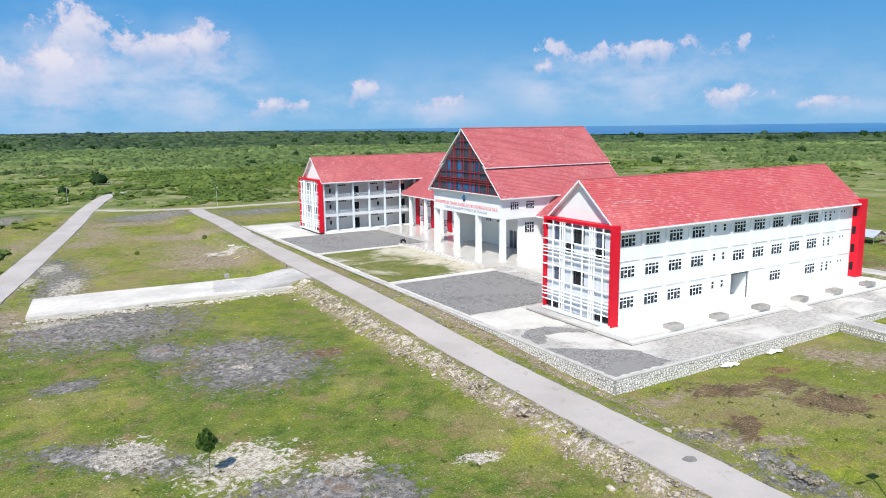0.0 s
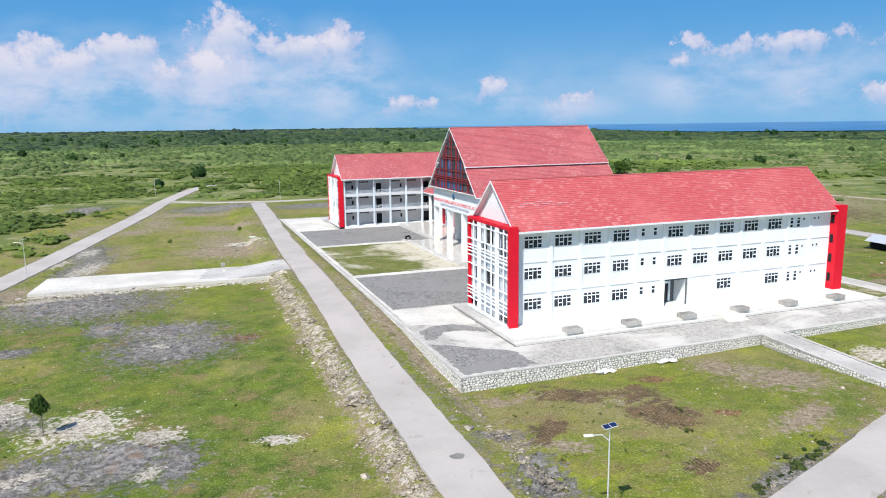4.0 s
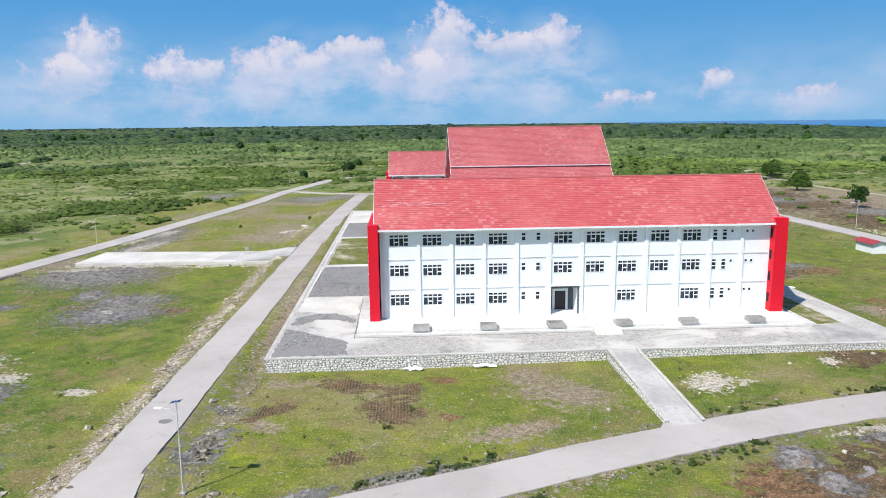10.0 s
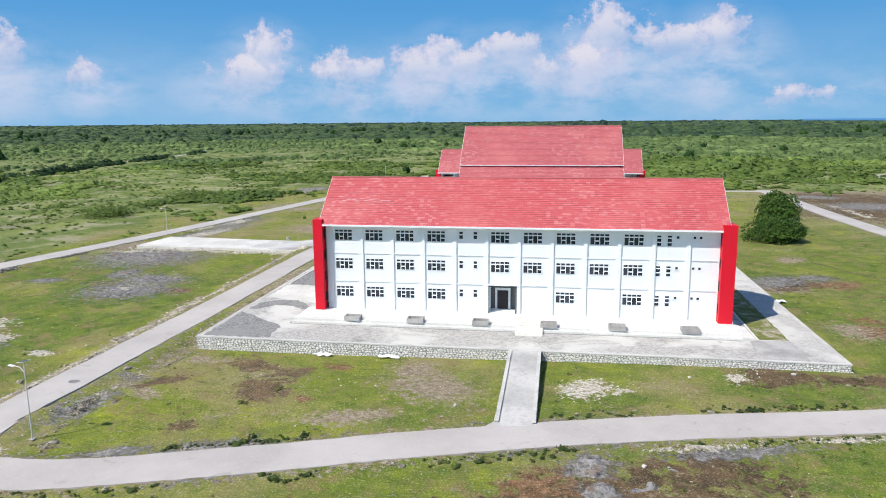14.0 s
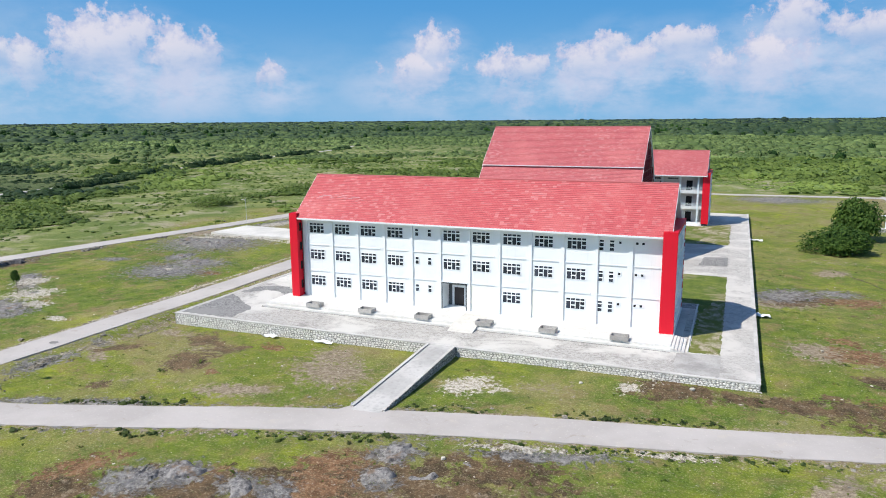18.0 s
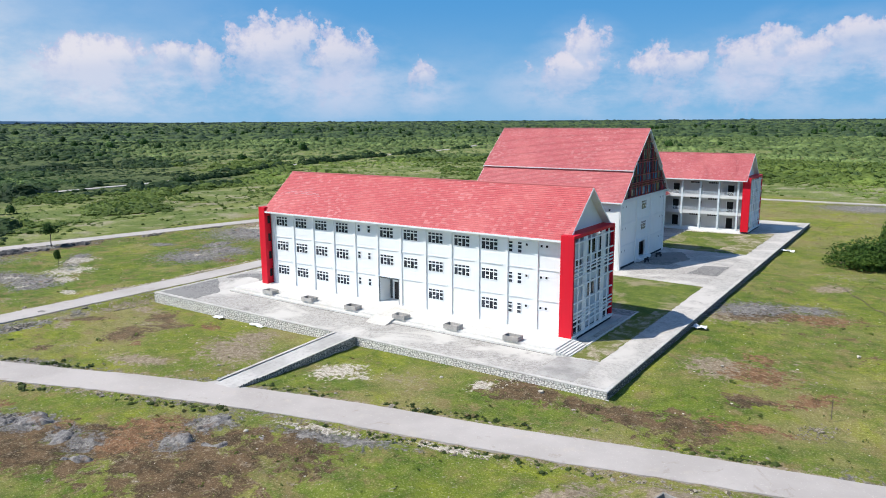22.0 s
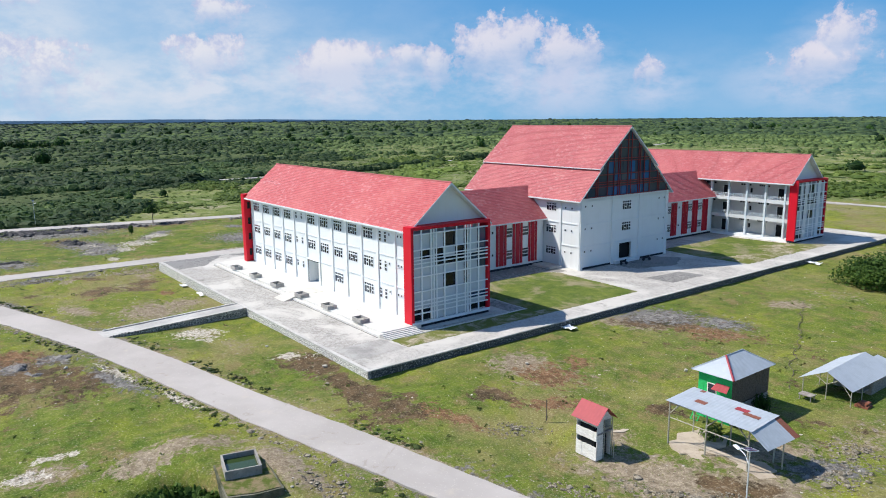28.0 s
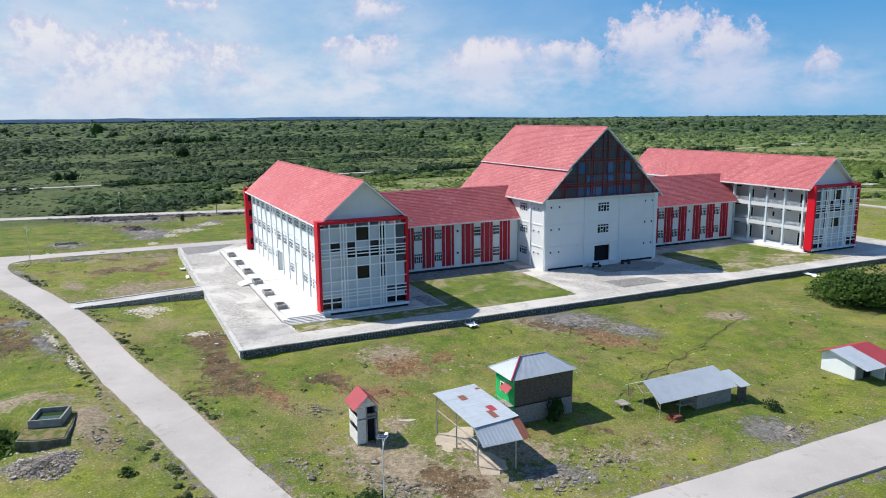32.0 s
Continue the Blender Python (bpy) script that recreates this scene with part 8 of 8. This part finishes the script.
posts(h, ((155.6, 81.3, 0, 1.75), (155.6, 83.7, 0, 1.75), (153.3, 81.3, 0, 2.95), (151.0, 81.4, 0, 1.8), (151.0, 85, 0, 1.8), (155.6, 87, 0, 1.75)), pole_wood, 0.05)
for p, q in (((155.6, 81.3, 1.0), (154.6, 81.3, 2.25)), ((153.3, 81.3, 1.7), (154.4, 81.3, 2.35)), ((153.3, 81.3, 1.7), (152.2, 81.3, 2.35))):
    bm = bmesh.new()
    rod(bm, p, q, 0.04, 6)
    part("brace", bm, pole_wood, h)
boards(h, 155.6, 155.66, 85.8, 90.2, 0.05, 1.72, plank_grey, 13, False)
boards(h, 152.0, 155.6, 85.8, 85.86, 0.05, 1.3, plank_grey, 10, True)
boards(h, 152.0, 155.6, 90.2, 90.26, 0.05, 1.7, plank_grey, 10, True)
boards(h, 155.9, 155.96, 90.7, 91.9, 0.05, 1.75, plank_dark, 4, False)
part("bench", boxes((154.9, 155.5, 83.9, 85.6, 0.75, 0.85)), plank_grey, h)
part("inner_shade", boxes((152.2, 155.4, 86.0, 90.0, 0.05, 1.65)), black_gap, h)
t = tagged(part("scrap_metal", boxes((155.7, 156.9, 81.9, 83.0, 0.02, 0.3), (155.85, 156.7, 82.0, 82.8, 0.3, 0.45), (156.0, 156.8, 82.2, 82.9, 0.45, 0.58)), zinc_rust), "rust-orange stacked scrap metal by the shed", "scrap")
t = thing("work_table", (152, 79.2, 0), "grey plank table outside the shed", "table")
part("tabletop", boxes((151.6, 152.9, 79.2, 80.2, 0.72, 0.78)), plank_grey, t)
for lx in (151.7, 152.75):
    for ly in (79.3, 80.05):
        part("leg", boxes((lx, lx + 0.07, ly, ly + 0.07, -0.1, 0.72)), plank_grey, t)

# small white house
h = thing("white_hut", (156, 108.9, 0), "low white rendered house with maroon and zinc sheet roof", "house")
x0, x1, y0, y1 = 153.4, 158.6, 106.2, 111.6
part("wall", boxes((x0, x1 - 1.3, y0, y0 + 0.18, 0.0, 2.296)), white, h)
part("wall", boxes((x0, x0 + 0.18, y0 + 0.18, y1, 0.0, 2.5)), white, h)
part("wall", boxes((x0 + 0.18, x1 - 1.3, y1 - 0.18, y1, 0.0, 2.296)), white, h)
part("wall", boxes((x1 - 1.48, x1 - 1.3, y0 + 0.18, y1 - 0.18, 0.0, 2.5)), plank_grey, h, "grey unpainted end wall")
part("doorway", boxes((x1 - 1.3, x1 - 1.26, 107.6, 108.7, 0.05, 2.0)), black_gap, h)
part("lean_to_wall", boxes((x1 - 1.3, x1, 109.0, 109.15, 0.0, 2.1)), plank_white, h)
corrugated("roof_sheet", ((154.6, y0 - 0.5, 3.4), (154.6, y1 + 0.5, 3.4), (x0 - 0.5, y1 + 0.5, 2.6), (x0 - 0.5, y0 - 0.5, 2.6)), zinc_red, h, "maroon roof sheet")
corrugated("roof_sheet", ((154.6, y0 - 0.5, 3.4), (154.6, 109.0, 3.4), (x1 + 0.3, 109.0, 2.1), (x1 + 0.3, y0 - 0.5, 2.1)), zinc, h, "pale zinc roof sheet")
corrugated("roof_sheet", ((154.6, 109.0, 3.4), (154.6, y1 + 0.5, 3.4), (x1 + 0.3, y1 + 0.5, 2.1), (x1 + 0.3, 109.0, 2.1)), zinc_red, h)
for e in (y0, y1 - 0.18):
    bm = bmesh.new()
    prism(bm, [(x0, 2.5), (154.6, 3.3), (x1 - 1.3, 2.45), (x1 - 1.3, 2.3), (x0, 2.3)], "y", e, e + 0.18)
    part("gable", bm, white, h)
for q in h.children:
    q.data.transform(Matrix.Diagonal((1, 1, 0.8, 1)))

# water tank and stone pit by the south road
h = thing("water_tank", (131, 30.3, 0), "open concrete water tank with murky green water", "tank")
M = Matrix.Translation((132.55, 30.5, 0)) @ Matrix.Rotation(radians(-14), 4, "Z")
LV = 0.9
for nm, b, m in (("tank_wall", (-1.52, 1.52, -1.36, -1.21, LV - 0.3, 1.6), tank_m), ("tank_wall", (-1.52, 1.52, 1.21, 1.36, LV - 0.3, 1.6), tank_m), ("tank_wall", (-1.52, -1.37, -1.21, 1.21, LV - 0.3, 1.6), tank_m), ("tank_wall", (1.37, 1.52, -1.21, 1.21, LV - 0.3, 1.6), tank_m), ("water", (-1.37, 1.37, -1.21, 1.21, LV - 0.2, 1.2), pond)):
    bm = boxes(b)
    bmesh.ops.transform(bm, matrix=M, verts=bm.verts[:])
    part(nm, bm, m, h)
rr = random.Random(9)
bm = bmesh.new()
prism(bm, [(130.6, 29.0), (131.0, 32.6), (134.0, 32.4), (137.2, 31.9), (136.9, 30.0), (136.0, 28.0), (133.5, 28.4)], "z", -2.6, LV - 0.06)
struct("stone_ledge", bm, mossy_rubble, "mossy rubble stone ledge below the tank")
bm = bmesh.new()
prism(bm, [(130.7, 29.1), (131.1, 32.5), (134.0, 32.25), (137.0, 31.75), (136.7, 30.0), (135.85, 28.15), (133.5, 28.55)], "z", LV - 0.1, LV)
struct("ledge_moss", bm, ledge_m, "moss and pale soil on the stone ledge")
r = np.random.default_rng(40)
n = 3600
a, d = r.uniform(0, 6.28, n), np.sqrt(r.random(n))
lob = 1 + 0.22 * np.sin(3 * a + 0.6) + 0.14 * np.sin(5 * a)
P = np.stack([140.4 + 2.5 * d * lob * np.cos(a) + r.normal(0, 0.2, n), 30.5 + 2.9 * d * lob * np.sin(a) + r.normal(0, 0.25, n), 0.85 * (1 - d) * (0.7 + 0.6 * np.sin(2 * a) ** 2) - 0.03], -1)
S = np.exp(r.normal(-2.85, 0.5, n))
scatter("gravel_heap", ROCKS, P, S, S * 0.7, r.uniform(0, 6.28, n), heap_stone_m, r.integers(0, 6, n), "heap of broken grey and pinkish limestone", "gravel")
n = 900
a, d = r.uniform(0, 6.28, n), np.sqrt(r.random(n))
x, y = 133.0 + 4.2 * d * np.cos(a), 25.2 + 3.5 * d * np.sin(a)
S = r.uniform(0.18, 0.55, n)
P = np.stack([x, y, np.where(d < 0.75, -2.3 + 0.8 * d, -0.9)], -1)
scatter_clumps("pit_ferns", [clump(800 + i, 0, LOW, 7, 0.5) for i in range(5)], P, S, S * 1.3, r.uniform(0, 6.28, n), leaf_tree, r.integers(0, 5, n), "rank green ferns growing in the stone pit", "ferns")

# litter sheets and cloth by the walls
for i, (x, y, sx, sy) in enumerate(((121.4, 79.6, 0.9, 0.7), (61.3, 48.7, 1.0, 0.45), (69.5, 48.7, 1.3, 0.3), (121.6, 146, 1.4, 0.6), (34.5, 158, 0.8, 0.5))):
    bm = bmesh.new()
    rr = random.Random(i)
    g_ = [[bm.verts.new((x + sx * (u / 3 - 1) + rr.uniform(-0.15, 0.15), y + sy * (v / 2 - 1) + rr.uniform(-0.1, 0.1), gz(x, y) + 0.12 + rr.uniform(0, 0.35))) for v in range(5)] for u in range(7)]
    for u in range(6):
        for v in range(4):
            bm.faces.new((g_[u][v], g_[u + 1][v], g_[u + 1][v + 1], g_[u][v + 1]))
    ob = part("crumpled_sheet", bm, plastic_white)
    tagged(ob, "crumpled whitish plastic sheet lying on the ground", "litter", "discarded sheets")
    mod = ob.modifiers.new("thick", "SOLIDIFY")
    mod.thickness = 0.03

# pale gravel heap and a timber pole on the rough west field
r = np.random.default_rng(41)
n = 420
a, d = r.uniform(0, 6.28, n), np.sqrt(r.random(n))
P = np.stack([32.0 + 3.6 * d * np.cos(a), 155.2 + 1.6 * d * np.sin(a), gz(32, 155) + 0.6 * (1 - d)], -1)
S = np.exp(r.normal(-1.9, 0.4, n))
scatter("gravel_heap", ROCKS, P, S, S * 0.7, r.uniform(0, 6.28, n), pale_stone_m, r.integers(0, 6, n), "low heap of pale crushed limestone", "gravel")
bm = bmesh.new()
rod(bm, (32.4, 147.6, gz(32, 147) + 0.2), (36.6, 146.6, gz(36, 146) + 0.2), 0.09, 7)
tagged(part("timber_pole", bm, pole_yellow), "long yellowish timber pole lying on the field", "pole")

# parked motorbike shapes by the porch and the east door
for at, turn in (((66.8, 137.2), 20), ((102.2, 115.0), 80), ((102.4, 121.4), 70)):
    t = thing("motorbike", (0, 0, 0), "dark parked motorbike on its stand", "motorbike", "parked motorbikes")
    for x in (-0.62, 0.62):
        bm = bmesh.new()
        bmesh.ops.create_cone(bm, cap_ends=True, segments=16, radius1=0.29, radius2=0.29, depth=0.1, matrix=Matrix.Translation((x, 0, 0.29)) @ Matrix.Rotation(radians(90), 4, "X"))
        part("wheel", bm, black_paint, t)
    bm = bmesh.new()
    prism(bm, [(-0.75, 0.55), (-0.1, 0.45), (0.35, 0.5), (0.5, 0.95), (0.35, 1.0), (0.2, 0.72), (-0.1, 0.75), (-0.85, 0.82)], "y", -0.13, 0.13)
    part("body", bm, black_paint, t)
    bm = bmesh.new()
    rod(bm, (0.42, -0.34, 1.02), (0.42, 0.34, 1.02), 0.025, 6)
    part("handlebar", bm, galv, t)
    part("seat", boxes((-0.75, 0.1, -0.12, 0.12, 0.78, 0.86)), black_gap, t)
    z = PZ + 0.02
    t.matrix_basis = Matrix.Translation((*at, z)) @ Matrix.Rotation(radians(turn), 4, "Z")

# dry branch line trailing over the east lawn
t = thing("fallen_branch", (142, 100, 0), "long dark dry branches lying across the grass", "branch")
rr = random.Random(3)
pts = [(133.6, 118), (136.2, 112), (138.4, 106.5), (140.3, 102.4), (142.6, 97.5), (144.8, 92.5), (146.6, 88.0), (148.8, 83.6), (150.3, 80.6)]
wavy = [(q.x + rr.uniform(-0.35, 0.35), q.y + rr.uniform(-0.35, 0.35), rr.uniform(0.05, 0.22)) for q, _ in along(pts, 1.1)]
for k in range(0, len(wavy) - 1, 3):
    bm = bmesh.new()
    for p, q in zip(wavy[k:k + 4], wavy[k + 1:k + 4]):
        rod(bm, p, q, 0.045, 5, 0.035)
        if rr.random() < 0.6:
            rod(bm, p, (p[0] + rr.uniform(-0.7, 0.7), p[1] + rr.uniform(-0.5, 0.5), 0.3), 0.025, 4, 0.01)
    part("limb", bm, bark, t)
t = tagged(part("survey_stake", boxes((139.4, 139.47, 56.9, 56.97, -0.1, 1.9)), bark), "thin dark wooden stake standing in the grass", "stake")


# ---- sea and sky backdrop ----
def sea():
    bm = bmesh.new()
    rows_ = []
    for az in range(18, 131, 4):
        e = float(sea_edge(float(az)))
        row = []
        for k in range(7):
            rad = e + (4690 - e) * k / 6
            z = 3.0 + 17.5 * (rad - 1700) / 2990
            row.append(bm.verts.new((83 + rad * math.sin(radians(az)), 117 + rad * math.cos(radians(az)), z)))
        rows_.append(row)
    for a, b in zip(rows_, rows_[1:]):
        for k in range(6):
            bm.faces.new((a[k], a[k + 1], b[k + 1], b[k]))
    bmesh.ops.recalc_face_normals(bm, faces=bm.faces[:])
    k = Mat("blue_sea_water", 0.35, 0, 0.3)
    m = k.color(k.mix(k.ramp(k.noise(0.004, 3), 0.35, 0.65), (0.018, 0.11, 0.26, 1), (0.03, 0.16, 0.34, 1)))
    return struct("sea_water", bm, m, "blue sea beyond the woods")


sea()

# clouds: azimuth (degrees, west positive), elevation, half width, half height
# and strength
CUMULUS_NORTH = [(-3.4, 7.1, 1.9, 1.5, 1.0), (-2.2, 5.0, 2.9, 1.4, 0.9), (-12.0, 6.6, 1.3, 1.1, 1.0), (-8.0, 6.2, 2.9, 0.9, 0.7), (9.0, 5.9, 0.9, 0.9, 1.0), (7.7, 4.9, 1.7, 0.7, 0.9), (3.8, 6.0, 2.2, 0.8, 0.9), (11.4, 4.7, 2.0, 1.3, 1.0), (16.2, 4.3, 1.9, 1.2, 0.95),
                 (-17.5, 1.9, 3.0, 0.6, 0.5), (-24.5, 3.2, 1.3, 0.9, 0.65), (-30.4, 2.1, 2.0, 0.8, 0.6), (-45.8, 5.8, 8.3, 1.0, 0.5), (-38.8, 4.7, 0.9, 0.5, 0.6), (-53.2, 2.2, 2.6, 0.8, 0.6), (-46.8, 2.4, 1.3, 0.5, 0.5), (-60.1, 1.6, 2.6, 0.5, 0.5)]
CUMULUS_WEST = [(23.6, 5.8, 1.1, 1.2, 1.0), (24.7, 4.2, 2.3, 1.1, 0.8), (36.4, 3.8, 1.0, 0.9, 0.8), (47.8, 6.1, 2.9, 1.6, 1.0), (43.2, 5.3, 2.0, 1.5, 1.0), (53.0, 4.7, 1.0, 1.3, 0.9), (55.6, 5.1, 1.7, 0.9, 0.8), (60.2, 4.9, 3.1, 1.1, 1.0),
                (71.0, 5.2, 2.4, 1.1, 0.9), (70.0, 8.4, 2.4, 0.7, 0.75), (82.0, 4.4, 3.3, 2.1, 0.7), (88.0, 4.3, 6.0, 2.6, 0.75), (94.3, 5.8, 2.2, 1.8, 0.9), (83.6, 8.4, 2.2, 0.5, 0.6)]
CLOUDS = CUMULUS_NORTH + CUMULUS_WEST


SKY_LOW, SKY_HIGH = (0.235, 0.53, 0.85, 1), (0.095, 0.37, 0.78, 1)


def cloud_backdrop():
    us, vs_ = np.arange(-125, 125.1, 0.45), np.arange(-0.6, 24.1, 0.35)
    U, V = np.meshgrid(us, vs_, indexing="ij")
    cover, level = np.full(U.shape, -1.0), np.zeros(U.shape)
    for az, el, w, h, force in CLOUDS:
        dy = (V - el) / h
        c_ = 0.30 + 0.75 * force - 0.9 * np.hypot((U - az) / (w * 1.45) + 0.08 * np.clip(dy, -3, 0), np.where(dy < 0, dy * 0.5, dy) / 1.25)
        level = np.where(c_ > cover, sm(dy - 0.25 * (U - az) / w * -1, -1.7, 0.7), level)
        cover = np.maximum(cover, c_)
    under = np.zeros(U.shape)
    for az, el, w, h, force in CLOUDS:
        under = np.maximum(under, 0.25 + 0.9 * force - np.hypot((U - az) / (w * 2.2 + 2.0), (V - el * 0.62) / (el * 0.62 + h * 0.5)))
    white_ = 0.75 * sm(U, 40, 88)
    thin = np.clip(under, 0, 1) * 0.9 + 0.30 * np.exp(-((V - 2.5) / 2.8) ** 2) + 0.5 * white_
    veil = 1 - sm(V, 15, 23.5)
    R = 4720.0
    x = 83 - R * np.sin(np.radians(U))
    y = 117 + R * np.cos(np.radians(U))
    z = 26 + R * np.tan(np.radians(V))
    nx, ny = U.shape
    idx = np.arange(nx * ny).reshape(nx, ny)
    q = np.stack([idx[:-1, :-1], idx[:-1, 1:], idx[1:, 1:], idx[1:, :-1]], -1).reshape(-1, 4)
    me = bpy.data.meshes.new("sky_backdrop")
    me.from_pydata(np.stack([x, y, z], -1).reshape(-1, 3).tolist(), [], q.tolist())
    me.attributes.new("cover", "FLOAT", "POINT").data.foreach_set("value", cover.ravel().astype(np.float32))
    me.attributes.new("level", "FLOAT", "POINT").data.foreach_set("value", level.ravel().astype(np.float32))
    me.attributes.new("veil", "FLOAT", "POINT").data.foreach_set("value", veil.ravel().astype(np.float32))
    me.attributes.new("milky", "FLOAT", "POINT").data.foreach_set("value", white_.ravel().astype(np.float32))
    me.attributes.new("height", "FLOAT", "POINT").data.foreach_set("value", V.ravel().astype(np.float32))
    me.attributes.new("thin", "FLOAT", "POINT").data.foreach_set("value", thin.ravel().astype(np.float32))
    k = Mat("cumulus_backdrop", 1.0)
    t = k.t
    t.nodes.remove(k.b)
    puff = k.noise(0.0068, 10, 0.66, None, 0.1)
    broad = k.noise(0.0021, 5, 0.55)
    fine = k.noise(0.016, 6, 0.6)
    wave = k.math("ADD", k.math("MULTIPLY", k.math("SUBTRACT", puff, 0.5), 2.7), k.math("MULTIPLY", k.math("SUBTRACT", broad, 0.5), 1.5))
    shape = k.math("ADD", k.attr("cover"), wave)
    body = k.math("MULTIPLY", k.ramp(shape, 0.10, 0.42), k.math("ADD", k.math("MULTIPLY", k.attr("level"), 0.58), 0.24))
    wisp = k.math("MULTIPLY", k.attr("thin"), k.ramp(k.noise(0.0019, 7, 0.62, k.scaled(1, 1, 2.2)), 0.30, 0.66))
    lit = k.math("MULTIPLY", k.ramp(k.math("ADD", shape, k.math("MULTIPLY", k.math("SUBTRACT", fine, 0.5), 1.6)), 0.05, 0.9), k.ramp(k.attr("level"), 0.1, 0.8, 0.35, 1.0))
    high = k.attr("height")
    blue = k.mix(k.ramp(high, 0.0, 11.0), SKY_LOW, SKY_HIGH)
    blue = k.mix(k.math("MULTIPLY", k.attr("milky"), 0.85), blue, (0.60, 0.77, 0.95, 1))
    haze = k.mix(wisp, blue, k.mix(k.attr("milky"), (0.60, 0.71, 0.93, 1), (0.84, 0.89, 0.96, 1)))
    cloud = k.mix(lit, (0.58, 0.62, 0.86, 1), k.mix(k.attr("milky"), (0.93, 0.87, 0.95, 1), (0.93, 0.93, 0.97, 1)))
    col = k.mix(body, haze, cloud)
    alpha = k.attr("veil")
    em = t.nodes.new("ShaderNodeEmission")
    k.put(em.inputs[0], col)
    em.inputs[1].default_value = 0.775
    tr = t.nodes.new("ShaderNodeBsdfTransparent")
    mx = t.nodes.new("ShaderNodeMixShader")
    k.put(mx.inputs[0], alpha)
    t.links.new(tr.outputs[0], mx.inputs[1])
    t.links.new(em.outputs[0], mx.inputs[2])
    t.links.new(mx.outputs[0], t.nodes["Material Output"].inputs[0])
    ob = tagged(part_me("backdrop", me, k.m), "blue sky with white cumulus clouds", "", "", "structure")
    return ob


cloud_backdrop()


def far_hills():
    """Low hills on the western horizon, coloured blue-grey for haze."""
    bm = bmesh.new()
    top, low = [], []
    for i in range(140):
        az = 52 + i * 0.4
        h = 13 + 9 * float(sm(az, 52, 64)) + 11 * float(sm(az, 54, 76)) * (0.55 + 0.9 * float(fbm(az, 3.0, 0.35))) + 2.0 * float(fbm(az, 9.0, 2.0))
        p = (83 - 4650 * math.sin(radians(az)), 117 + 4650 * math.cos(radians(az)))
        top.append(bm.verts.new((*p, h)))
        low.append(bm.verts.new((83 - 4300 * math.sin(radians(az)), 117 + 4300 * math.cos(radians(az)), 8)))
    for i in range(139):
        bm.faces.new((low[i], low[i + 1], top[i + 1], top[i]))
    # aerial haze is mixed into the hill colour
    k = Mat("hazed_far_hills", 1.0, 0, 0)
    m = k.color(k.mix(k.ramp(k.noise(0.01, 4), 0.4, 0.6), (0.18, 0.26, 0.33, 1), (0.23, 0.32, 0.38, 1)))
    return struct("distant_hills", bm, m, "low wooded hills on the horizon, haze blue in their colour")


far_hills()
